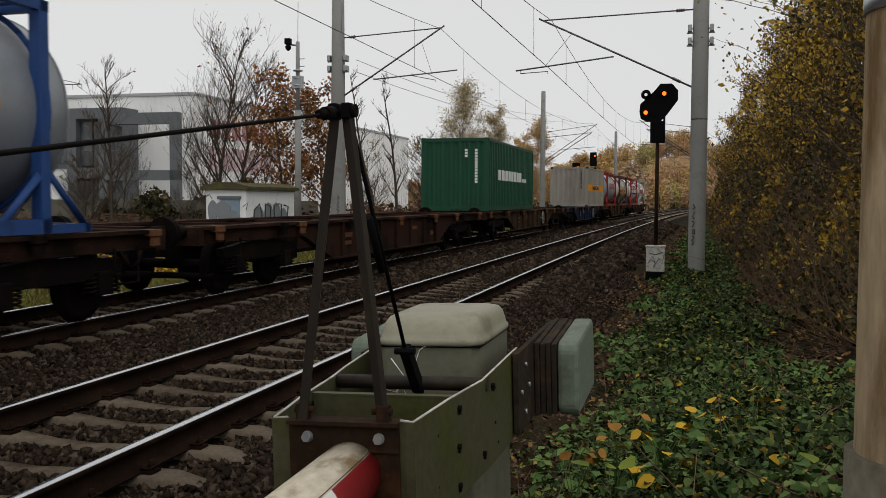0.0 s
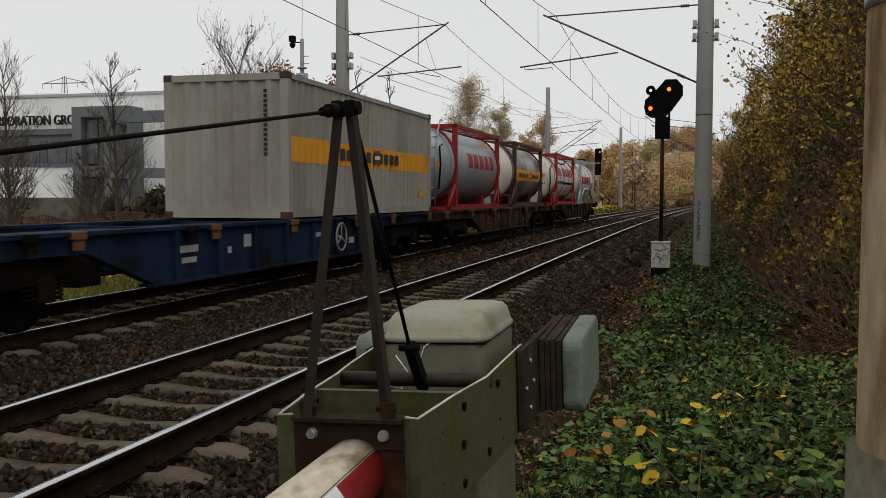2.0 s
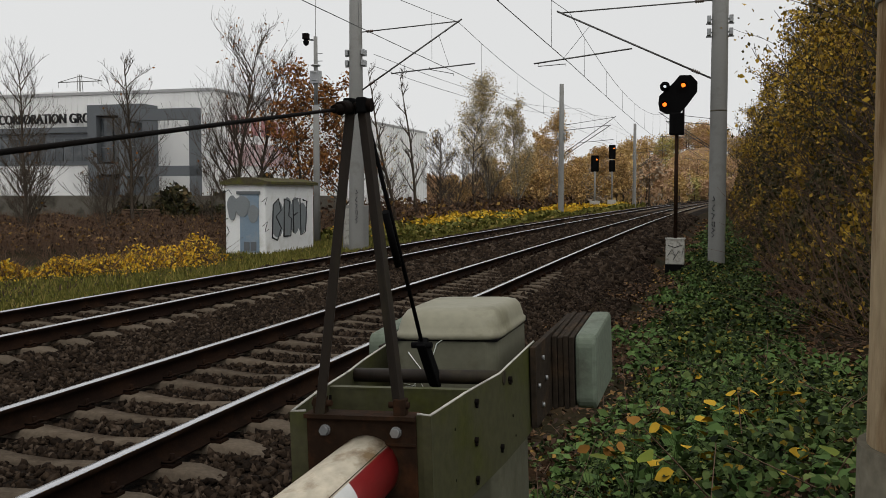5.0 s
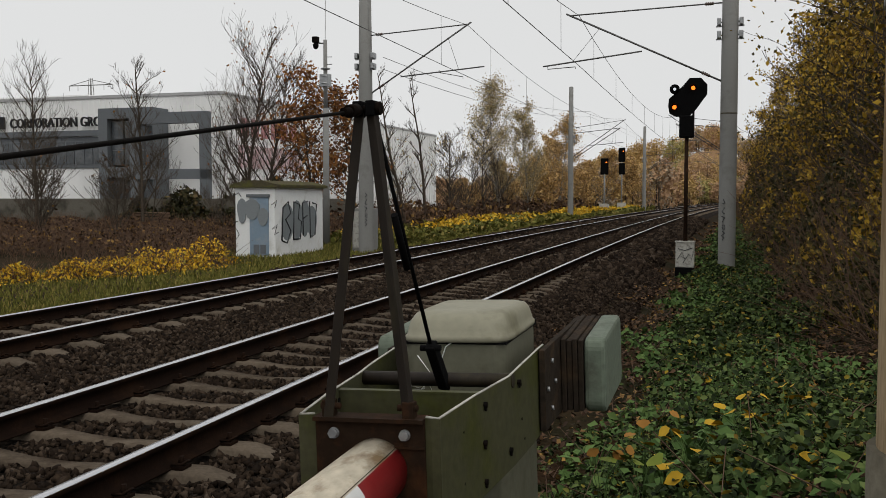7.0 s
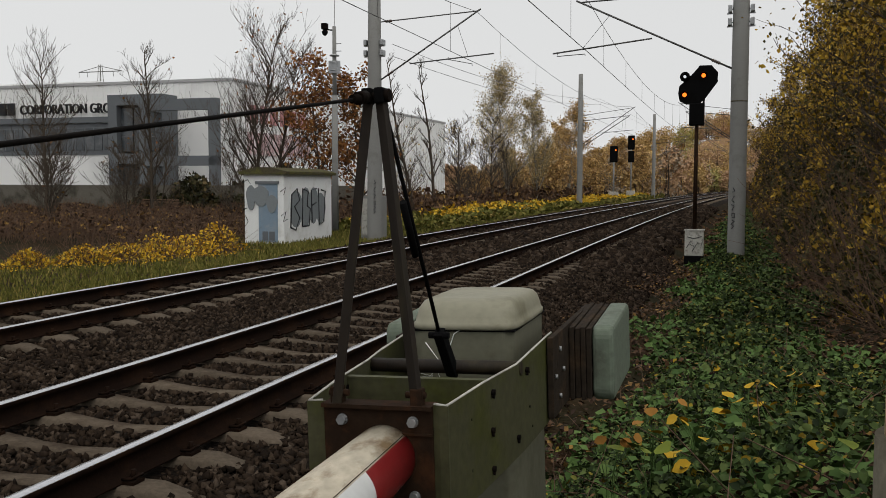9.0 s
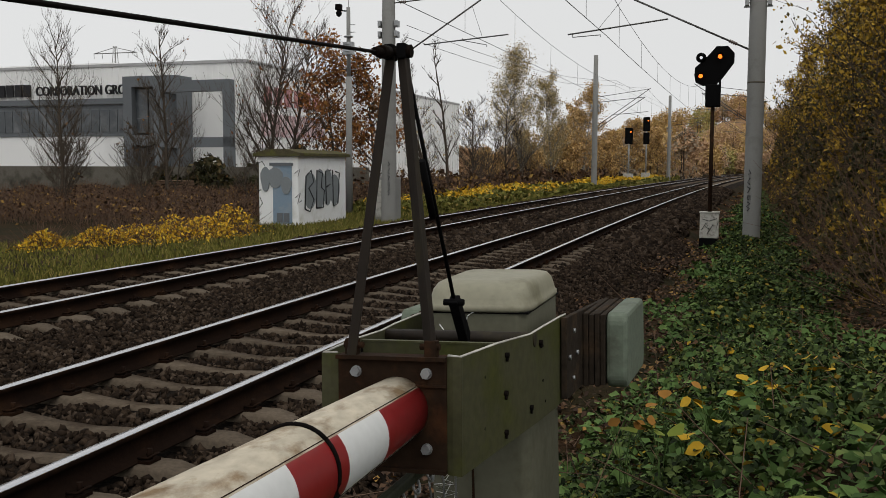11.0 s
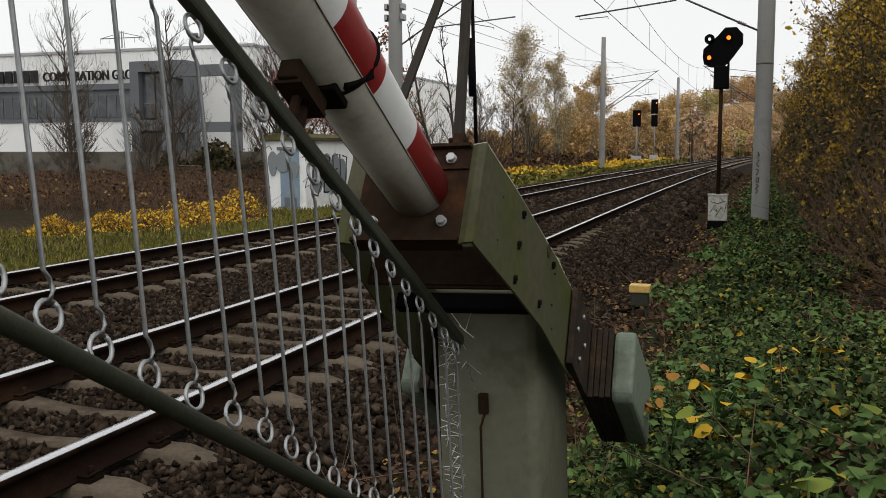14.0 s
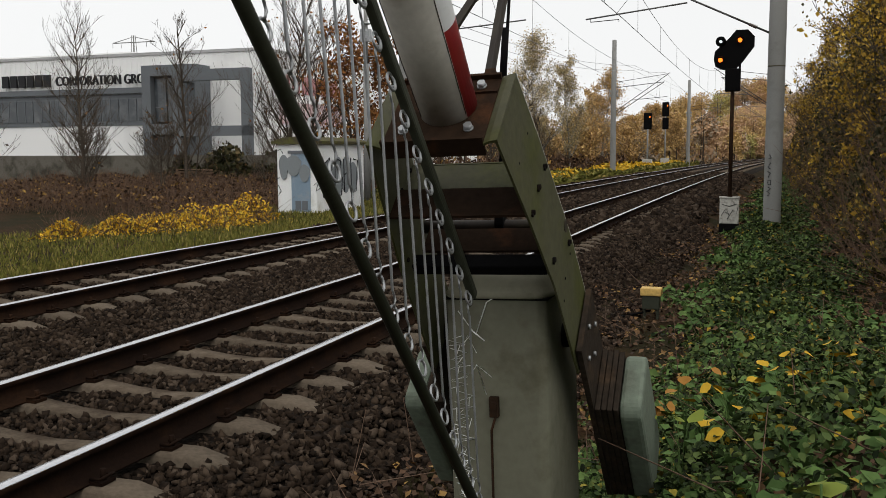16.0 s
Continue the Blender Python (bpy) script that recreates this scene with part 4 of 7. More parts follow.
BARE = "bare young tree with fine upright twigs"
tree("tree", -31.6, 38, 8.3, 3.0, BARE, 11, kids=(8, 6, 5), upright=1.0, bark=BARK, twig_min=0.0065, group="bare trees by the hall")
tree("tree", -25.2, 37.5, 8.1, 2.2, BARE + " and a few brown leaves", 12, OAK_LEAF, 30, 0.1, kids=(8, 6, 5), upright=1.0, twig_min=0.0065, group="bare trees by the hall")
tree("tree", -22.3, 41.5, 9.3, 4.2, "broad bare tree with many rising branches", 13, OAK_LEAF, 160, 0.1, kids=(9, 7, 5), upright=1.0, twig_min=0.0065, group="bare trees by the hall", start=0.12)
tree("tree", -20.4, 41.0, 8.6, 3.2, BARE, 14, kids=(8, 6, 5), upright=1.0, twig_min=0.0065, group="bare trees by the hall")
tree("tree", -18.2, 40.5, 7.3, 2.3, "young oak holding russet autumn leaves", 15, OAK_LEAF, 3000, 0.11, kids=(7, 5, 4), twig_min=0.01)
tree("tree", -16.6, 42, 6.9, 2.2, "slender tree holding orange-brown leaves", 16, OAK_LEAF, 2400, 0.11, kids=(7, 5, 4), twig_min=0.01)
tree("tree", -16.0, 48, 9.0, 1.6, BARE, 17, kids=(5, 4, 4), upright=1.0, twig_min=0.0065, group="bare trees by the hall")
tree("tree", -17.4, 56, 9.4, 1.7, BARE, 18, kids=(5, 4, 4), upright=1.0, twig_min=0.01, group="bare trees by the hall")
for k, (x, y, h, s) in enumerate(((-17.5, 62, 6.0, 2.6), (-18.5, 66, 5.6, 2.4), (-17.0, 70, 7.2, 2.4), (-20.5, 60, 5.0, 2.6), (-23.5, 33, 3.0, 1.9), (-28.0, 34, 3.0, 2.0), (-33.5, 33, 3.6, 2.2), (-37.0, 36, 7.6, 3.0))):
    tree("shrub", x, y, h, s, "bare multi-stemmed shrub on the verge", 40 + k, LITTER if k > 3 else BIRCH_LEAF, 40 if k > 3 else 160, 0.1, kids=(8, 6, 4), upright=0.85, start=0.03, twig_min=0.009, group="verge shrubs", category="shrub")
for k, (x, y, h, s) in enumerate(((-34.5, 42, 4.6, 2.6), (-28.5, 43, 4.2, 2.2), (-23.8, 44, 4.6, 2.2), (-20.6, 36.5, 3.0, 1.7), (-15.9, 60, 4.4, 1.9), (-16.4, 73, 5.0, 2.0), (-22.6, 47, 5.0, 2.4))):
    tree("shrub", x, y, h, s, "bare grey-brown shrub with dense thin twigs", 240 + k, LITTER, 40, 0.07, kids=(6, 6, 5), upright=0.95, start=0.02, twig_min=0.006, group="verge shrubs", category="shrub")
# birches and poplars further along the line
tree("birch", -17.6, 78, 10.6, 3.3, "tall birch with thin pale autumn leaves", 21, BIRCH_LEAF, 15000, 0.075, BIRCH_BARK, 0.8, (11, 6, 4), twig_min=0.011, start=0.1, scatter=0.3)
tree("birch", -15.6, 80, 9.0, 2.4, "birch with thin pale autumn leaves", 22, BIRCH_LEAF, 8000, 0.08, BIRCH_BARK, 0.9, (10, 6, 4), twig_min=0.011, start=0.1)
tree("birch", -16.3, 101, 9.8, 2.7, "orange-leaved birch beside the line", 23, WOOD_LEAF, 9000, 0.1, BIRCH_BARK, 0.9, (8, 5, 4), twig_min=0.016, start=0.1, scatter=0.3)
tree("birch", -13.4, 118, 7.0, 2.5, "small orange-leaved birch beside the line", 24, WOOD_LEAF, 4500, 0.14, BIRCH_BARK, 0.9, (8, 5, 4), twig_min=0.016, start=0.1)
tree("birch", -19.5, 112, 8.4, 3.0, "orange-leaved birch beside the line", 25, WOOD_LEAF, 5000, 0.14, BIRCH_BARK, 0.9, (8, 5, 4), twig_min=0.016, start=0.1)
for k, (x, y, h) in enumerate(((-15.5, 88, 4.2), (-17.5, 93, 5.0), (-14.6, 106, 4.6), (-15.5, 128, 6.0), (-11.5, 138, 6.4), (-19.0, 86, 4.6), (-23.5, 92, 2.6), (-26.5, 100, 3.4))):
    tree("shrub", x, y, h, h * 0.45, "ochre-leaved shrub beside the line", 60 + k, WOOD_LEAF, 3500, 0.15, kids=(6, 5, 4), upright=0.8, start=0.04, twig_min=0.016, group="verge shrubs", category="shrub")


def far_wood():
    """Autumn wood on the rising ground where the line bends away."""
    rng = np.random.default_rng(31)
    out, tr, kinds = [], [], []
    top = ([-150, -60, -43, -33, -20, -12, -6, 1, 9, 30, 120], [-1, 0.5, 4, 9.5, 11.5, 12.5, 16.0, 16.5, 12.5, 11, 12])
    for k in range(590):
        if k < 230:
            y, az = rng.uniform(150, 300), -0.19 + 0.27 * rng.random()
        elif k < 300:
            y, az = rng.uniform(262, 300), -0.06 + 0.15 * rng.random()
        elif k < 420:
            y, az = rng.uniform(324, 350), -0.15 + 0.26 * rng.random()
        elif k < 470:
            y, az = rng.uniform(170, 215), -0.34 + 0.17 * rng.random()
        else:
            y, az = rng.uniform(300, 318), -0.1 + 0.21 * rng.random()
        x = az * y + rng.normal(0, 2)
        o = x - bend(y)
        if -13 < o < 3 and y < 260:
            continue
        rise = float(np.interp(x, *top)) - 0.3 if y > 320 else -0.4
        h = rng.uniform(6.5, 10.5) if y < 320 else rng.uniform(8, 13)
        h = h * 0.72 if k >= 420 else h
        if k >= 470:
            h = 3 + float(np.interp(x, *top)) * rng.uniform(0.55, 1.05)
        n = 620
        # small clumps round an egg-shaped crown
        c = rng.normal(size=(26, 3))
        c *= (rng.random((26, 1)) ** 0.4) / np.linalg.norm(c, axis=1, keepdims=True)
        c = c * [h * 0.26, h * 0.26, h * 0.42] * (1 - 0.35 * c[:, 2:3])
        p = c[rng.integers(0, 26, n)] + rng.normal(size=(n, 3)) * h * 0.055 + [x, y, rise + h * 0.5]
        out.append(p)
        kinds.append(np.full(n, rng.choice(4, p=[.45, .25, .2, .1])))
        tr.append((x, y, rise, h))
    p = np.concatenate(out)
    kinds, size = np.concatenate(kinds), rng.uniform(0.24, 0.5, len(p))
    tr = np.array(tr)
    tv, tf = spikes(tr[:, :3], tr[:, :3] + np.stack([0 * tr[:, 3], 0 * tr[:, 3], tr[:, 3] * 0.85], 1), 0.16, 0.04)
    vv, ff, ss = join_soups([(s, leaves(p[kinds == s], size[kinds == s], rng)) for s in range(4)] + [(4, (tv, tf))])
    tagged(new("far_wood", soup("far_wood", vv, ff, [HAZY_OCHRE, HAZY_RUSSET, HAZY_GREY, HAZY_GREEN, BARK], ss)), "ochre autumn wood beyond the bend, colours lightened for haze", "woods", kind="stuff")
    bank = Shape()
    bank.prism([*zip(*top), (120, -2), (-150, -2)], 320, 420, "y")
    # leaf-covered slope in the same haze-lightened russet
    part("wooded_hill", bank, HAZY_RUSSET, None)
    tagged(bpy.data.objects["wooded_hill"], "low wooded rise behind the bend", "hill", kind="structure")


far_wood()


def verge_left():
    """Grass, yellow bramble and brown scrub between the far track and the yard wall."""
    rng = np.random.default_rng(33)
    n = 80000
    y = 7 + 95 * rng.random(n) ** 1.9
    o = -10.15 - 7.5 * rng.random(n) ** 1.5
    x = o + CURVE * np.maximum(y - 5, 0) ** 2
    z = ground_height(x, y)
    h = rng.uniform(0.03, 0.13, n) * np.clip((-9.9 - o) / 1.0, 0.3, 1) * (1 + y / 60)
    lean = rng.normal(0, 0.35, (n, 2)) * h[:, None]
    a = np.stack([x, y, z - 0.02], 1)
    b = a + np.stack([lean[:, 0], lean[:, 1], h], 1)
    w = (0.007 * (1 + y / 14))[:, None] * np.array([[1.0, 0.3, 0]])
    v = np.stack([a - w, a + w, b], 1).reshape(-1, 3)
    f = np.arange(3 * n).reshape(-1, 3)
    tagged(new("verge_grass", soup("verge_grass", v, f, GRASS)), "rough green and straw-coloured grass verge", "grass", kind="stuff")

    def scrub(name, label, mat, count, place, size, tall, seed, twigs=0.0, patchy=0.0):
        r = np.random.default_rng(seed)
        x, y, cut = place(r, count)
        if patchy:
            k = lump(np.stack([x * 0.45 + 7, y * 0.16], 1)) + r.normal(0, .1, count) > patchy
            x, y, cut, count = x[k], y[k], cut[k], int(k.sum())
        z = ground_height(x, y)
        hh = tall * (0.45 + 0.75 * lump(np.stack([x * 0.8, y * 0.5], 1))) * cut
        p = np.stack([x, y, z + hh * r.random(count) ** 0.6], 1)
        v, f = leaves(p, r.uniform(0.6, 1.4, count) * size * (0.6 + y / 45), r)
        parts_ = [(0, (v, f))]
        if twigs:
            m = int(count * twigs)
            a = np.stack([x[:m], y[:m], z[:m] - 0.05], 1)
            b = a + np.stack([r.normal(0, .3, m), r.normal(0, .3, m), hh[:m] * r.uniform(.7, 1.3, m) + .1], 1)
            parts_.append((1, spikes(a, b, 0.008, 0.004)))
        vv, ff, ss = join_soups(parts_)
        tagged(new(name, soup(name, vv, ff, [mat, TWIG], ss)), label, "scrub", kind="stuff")

    def band(x0, x1, y0, y1, p=1.6):
        def f(r, n):
            y = y0 + (y1 - y0) * r.random(n) ** p
            return r.uniform(x0, x1, n) + CURVE * np.maximum(y - 5, 0) ** 2, y, np.ones(n)
        return f

    def blobs(centres):
        def f(r, n):
            c = np.array(centres)[r.integers(0, len(centres), n)]
            q = r.normal(0, 1, (n, 2))
            return c[:, 0] + q[:, 0] * c[:, 2], c[:, 1] + q[:, 1] * c[:, 3], np.exp(-0.35 * (q ** 2).sum(1)) * c[:, 4]
        return f

    scrub("yellow_scrub", "bright yellow autumn brambles on the verge", YELLOW_LEAF, 5000, blobs([(-15.0, 19.4, .4, .4, .75), (-14.8, 20.5, .5, .5, .9), (-14.5, 21.7, .6, .5, 1.0), (-14.2, 22.8, .5, .5, 1.2), (-14.0, 23.8, .4, .5, 1.35), (-15.7, 18.3, .3, .35, .6), (-14.7, 22.6, .7, .6, 1.0)]), 0.055, 0.85, 34, 0.3)
    scrub("yellow_scrub", "yellow and green scrub along the far verge", YELLOW_LEAF, 12000, band(-16.0, -12.1, 38, 125, 1.3), 0.075, 0.8, 35, 0.05, 0.5)
    scrub("green_scrub", "green grass and herbs along the far verge", GRASS, 16000, band(-16.5, -11.4, 36, 130, 1.3), 0.1, 0.55, 39, 0.0)
    scrub("brown_scrub", "tangled brown scrub before the yard wall", LITTER, 22000, band(-38, -16.2, 25.5, 47, 1.0), 0.07, 0.85, 36, 0.55)
    scrub("brown_scrub", "dull brown undergrowth behind the verge", LITTER, 6000, band(-22, -15.5, 46, 110, 1.2), 0.1, 1.6, 37, 0.4)
    scrub("ivy", "dark ivy hanging over the yard wall", HEDGE_DARK, 6000, blobs([(-30, 51.6, 2.6, .3, 2.3), (-26, 51.3, 2.0, .3, 2.3), (-34, 52.0, 2.0, .3, 2.2)]), 0.13, 1.3, 38)


verge_left()


def bramble_patch():
    rng = np.random.default_rng(51)

    def place(n, y0, y1, p, left=-1.15, right=5.0):
        y = y0 + (y1 - y0) * rng.random(n) ** p
        edge = left + 0.35 * np.sin(y * 0.9) + 0.2 * np.sin(y * 2.3 + 1) + CURVE * np.maximum(y - 5, 0) ** 2 + 0.012 * y
        return edge + (right - left) * rng.random(n) ** 1.15, y, edge

    parts_, n = [], 104000
    x, y, edge = place(n, 1.7, 60, 2.0)
    near = np.clip((x - edge) / 0.8, 0.15, 1)
    h = (0.06 + 0.3 * lump(np.stack([x * 1.1, y * 0.9], 1))) * near
    gap = lump(np.stack([x * 0.55 + 3, y * 0.38 + 1], 1)) + rng.normal(0, .12, n)
    keep = gap > 0.22 + 0.55 * np.clip((x - 1.0) / 0.7, 0, 1) + 0.12 * np.clip((y - 14) / 12, 0, 1)
    bare = (y > 7) & (x - CURVE * np.maximum(y - 5, 0) ** 2 < -0.75 + 0.3 * np.sin(y * 0.7) + 0.012 * (y - 7)) & (y < 30)
    keep &= ~bare | (rng.random(n) < 0.08)
    keep &= ~((x - CURVE * np.maximum(y - 5, 0) ** 2 > 0.75 + 0.3 * np.sin(y * 1.1)) & (y > 8.0) & (rng.random(n) < 0.72))
    x, y, h = x[keep], y[keep], h[keep]
    z = ground_height(x, y) + h * rng.random(len(x)) ** 0.35
    c = np.stack([x, y, z], 1)
    m = len(c)
    # three leaflets on each stalk
    ang = rng.uniform(0, 2 * math.pi, m)
    size = rng.uniform(0.018, 0.042, m) * (1 + np.maximum(y - 4, 0) / 20)
    for k in range(3):
        w = ang + k * 2.1
        q = c + np.stack([np.cos(w), np.sin(w), rng.normal(0, .25, m)], 1) * size[:, None] * 0.75
        near = y < 9
        parts_.append((0, ovals(q[near], size[near] * 0.85, rng)))
        parts_.append((0, leaves(q[~near], size[~near], rng, flat=0.3)))
    vv, ff, ss = join_soups(parts_)
    tagged(new("bramble_patch", soup("bramble_patch", vv, ff, [BRAMBLE], ss)), "low dark green brambles with some yellow leaves", "brambles", kind="stuff")
    # fresh herbs at the gravel edge
    n = 16000
    x, y, edge = place(n, 2.5, 120, 2.2, -0.9, 0.9)
    z = ground_height(x, y) + 0.16 * rng.random(n)
    v, f = leaves(np.stack([x, y, z], 1), rng.uniform(0.03, 0.06, n) * (1 + y / 25), rng, flat=0.4)
    tagged(new("herbs", soup("herbs", v, f, HERB)), "fresh green weeds at the gravel edge", "weeds", kind="stuff")
    # fallen leaves and dead stems
    n = 42000
    x, y, edge = place(n, 2.0, 90, 2.2, -1.7, 5.0)
    z = ground_height(x, y) + 0.02 + 0.12 * rng.random(n) * lump(np.stack([x, y], 1))
    v, f = leaves(np.stack([x, y, z], 1), rng.uniform(0.02, 0.046, n) * (1 + y / 22), rng, flat=0.5, long=1.2)
    m = 1500
    a = np.stack([x[:m], y[:m], z[:m]], 1)
    b = a + rng.normal(0, 1, (m, 3)) * [0.3, 0.3, 0.14] + [0, 0, 0.12]
    vv, ff, ss = join_soups([(0, (v, f)), (1, spikes(a, b, 0.004, 0.002))])
    tagged(new("leaf_litter", soup("leaf_litter", vv, ff, [LITTER, TWIG], ss)), "brown fallen leaves and dead stems", "leaf litter", kind="stuff")


bramble_patch()


def broad_leaf_plant(x, y, z, count, size, mat, label, seed, spread=0.11):
    """A sprig with broad oval leaves on a short stem."""
    rng = np.random.default_rng(seed)
    g = float(ground_height(x, y))
    t = thing("broadleaf_sprig", label, "plant", pose(x, y, g))
    for k in range(count):
        w = rng.uniform(0, 2 * math.pi)
        r = spread * rng.uniform(0.3, 1.0)
        tip = Vector((r * math.cos(w), r * math.sin(w), z - g + rng.uniform(-0.06, 0.08)))
        part("stem", Shape().path([(0, 0, 0), (tip.x * .3, tip.y * .3, tip.z * .7), tip], 0.0016, 4), HERB, t)
        s = Shape()
        L, W = size * rng.uniform(0.8, 1.2), size * rng.uniform(0.5, 0.62)
        q = pose(tip.x, tip.y, tip.z, rng.uniform(-35, 35), rng.uniform(-35, 35), math.degrees(w))
        mid = [s.bm.verts.new(q @ Vector((L * u, 0, -0.1 * L * u * u))) for u in (0, .25, .5, .75, 1)]
        for sgn in (-1, 1):
            out = [s.bm.verts.new(q @ Vector((L * u, sgn * W * wd, 0.12 * W - 0.1 * L * u * u))) for u, wd in ((.2, .75), (.5, 1), (.78, .62))]
            for fc in ((mid[0], mid[1], out[0]), (mid[1], mid[2], out[1], out[0]), (mid[2], mid[3], out[2], out[1]), (mid[3], mid[4], out[2])):
                s.bm.faces.new(fc)
        for fc in s.bm.faces:
            fc.smooth = True
        part("leaf", s, mat, t)


def sprigs():
    pale = leaf_material("pale_green_broad_leaves", [(0.0, (0.1, 0.14, 0.025)), (1.0, (0.19, 0.22, 0.035))])
    deep = leaf_material("green_broad_leaves", [(0.0, (0.035, 0.06, 0.016)), (1.0, (0.07, 0.1, 0.025))])
    gold = leaf_material("golden_broad_leaves", [(0.0, (0.34, 0.19, 0.012)), (1.0, (0.5, 0.33, 0.03))])
    rusty = leaf_material("rusty_bramble_leaves", [(0.0, (0.14, 0.06, 0.02)), (1.0, (0.36, 0.18, 0.03))])
    # (place, height of the leaves, leaves, size, colour)
    for k, (x, y, z, n, size, mat, lab) in enumerate((
            (0.13, 4.75, 0.48, 6, 0.06, gold, "bright yellow bramble leaves"), (0.36, 5.1, 0.48, 7, 0.06, gold, "bright yellow bramble leaves"),
            (-0.09, 4.1, 0.48, 8, 0.06, gold, "yellow bramble leaves on a long shoot"), (-0.04, 3.65, 0.48, 4, 0.07, gold, "yellow bramble leaves on a sprig"),
            (-0.31, 4.6, 0.42, 6, 0.055, rusty, "rusty orange-brown bramble leaves on thin stems"), (0.46, 4.1, 0.5, 9, 0.085, deep, "broad green leaves on a sprig"),
            (0.42, 4.0, 0.5, 3, 0.085, pale, "broad pale green leaves on a sprig"), (0.355, 4.12, 0.51, 3, 0.08, gold, "yellowing oval leaves on a stalk"),
            (-0.26, 3.6, 0.47, 4, 0.075, pale, "broad pale green leaves on a sprig"), (-0.42, 3.75, 0.44, 6, 0.05, rusty, "rusty orange-brown bramble leaves on thin stems"),
            (-0.19, 3.95, 0.48, 4, 0.055, gold, "yellow bramble leaves on a sprig"), (0.23, 4.5, 0.44, 4, 0.055, gold, "yellow bramble leaves on a sprig"),
            (0.5, 6.6, 0.3, 6, 0.06, rusty, "rusty orange-brown bramble leaves on thin stems"), (0.05, 7.4, 0.12, 5, 0.055, gold, "yellow bramble leaves on a sprig"),
            (0.105, 1.24, 1.02, 8, 0.05, pale, "pale green shoot with broad leaves near the post"))):
        broad_leaf_plant(x, y, z, n, size, mat, lab, 70 + k, 0.12 if y > 2 else 0.07)


sprigs()


def hedge():
    """Tall mixed hedge on the bank: separate shrubs, each with its own limbs, over a tangle of undergrowth."""
    rng = np.random.default_rng(81)
    row = ((3.4, 10.5, 6.8), (5.0, 12.5, 7.8), (3.9, 14.5, 7.4), (5.3, 17.0, 8.6), (4.0, 18.5, 7.2), (4.6, 22.0, 8.4), (4.0, 26.0, 7.6), (5.2, 29.0, 8.8), (4.3, 33.0, 8.2), (5.0, 38.0, 9.0), (4.6, 44.0, 8.4), (5.6, 50.0, 9.2), (5.2, 57.0, 8.6), (4.6, 66.0, 9.0), (4.8, 76.0, 9.0), (5.2, 88.0, 9.2), (5.6, 102.0, 9.4), (7.0, 118.0, 9.0), (9.0, 136.0, 9.0), (12.5, 155.0, 9.5))
    for k, (x, y, h) in enumerate(row):
        mats = (HEDGE_LEAF, HEDGE_GOLD, HEDGE_GOLD, HEDGE_LEAF)[k % 4]
        c = 9000 if y < 40 else 5000
        tree("hedge_shrub", x + rng.normal(0, .2) - 0.3, y, h, 2.8, "tall leafy hedge shrub fading to yellow and brown", 100 + k, mats, c, 0.048 if y < 25 else 0.075, kids=(8, 6, 5), upright=0.75, start=0.03, twig_min=0.006 if y < 40 else 0.012, group="hedge shrubs", scatter=0.14, category="shrub")
    n = 85000
    y = 9 + 95 * rng.random(n) ** 1.7
    face = 1.75 + 0.3 * np.sin(y * 0.8) + 0.2 * np.sin(y * 2.1) + 0.006 * y
    x = face + 3.2 * rng.random(n) ** 1.6
    top = np.clip((x - face) * 3.0 + 0.3, 0, 6.0) * (0.7 + 0.5 * lump(np.stack([x, y * 0.6], 1)))
    z = ground_height(x, y) + top * rng.random(n) ** 0.65
    p = np.stack([x, y, z], 1)
    size = rng.uniform(0.03, 0.06, n) * (1 + y / 24)
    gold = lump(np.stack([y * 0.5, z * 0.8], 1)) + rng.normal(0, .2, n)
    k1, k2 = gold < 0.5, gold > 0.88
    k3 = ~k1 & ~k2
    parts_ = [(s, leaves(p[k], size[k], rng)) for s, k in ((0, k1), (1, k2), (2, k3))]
    m = 5000
    a = p[:m] - np.stack([np.zeros(m), np.zeros(m), np.minimum(top[:m], 0.6)], 1)
    b = p[:m] + rng.normal(0, 0.6, (m, 3)) + [-0.25, 0, 0.3]
    parts_.append((3, spikes(a, b, 0.006 * (1 + y[:m] / 40), 0.002)))
    vv, ff, ss = join_soups(parts_)
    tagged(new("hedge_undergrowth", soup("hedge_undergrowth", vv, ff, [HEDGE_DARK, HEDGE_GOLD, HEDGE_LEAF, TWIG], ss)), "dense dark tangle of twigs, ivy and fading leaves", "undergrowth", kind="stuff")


hedge()


# ---- level crossing barrier ----
AXIS = (-0.827, 3.23, 0.877)      # the turning axis, across the track's direction
TILT = -1.87                      # the whole machine leans a little
BAR = 0.656                       # length of the hanging rods between the two rails
RODS = []


def side_plate_w(u):
    return float(np.interp(u, [-0.2, 0.1, 0.45, 0.73, 0.89, 1.05], [0.262, 0.258, 0.248, 0.222, 0.204, 0.188]))


def rail_z(u):
    """Height of the grille's top rail; like the boom it drops slightly outwards."""
    return -0.212 - 0.045 * u


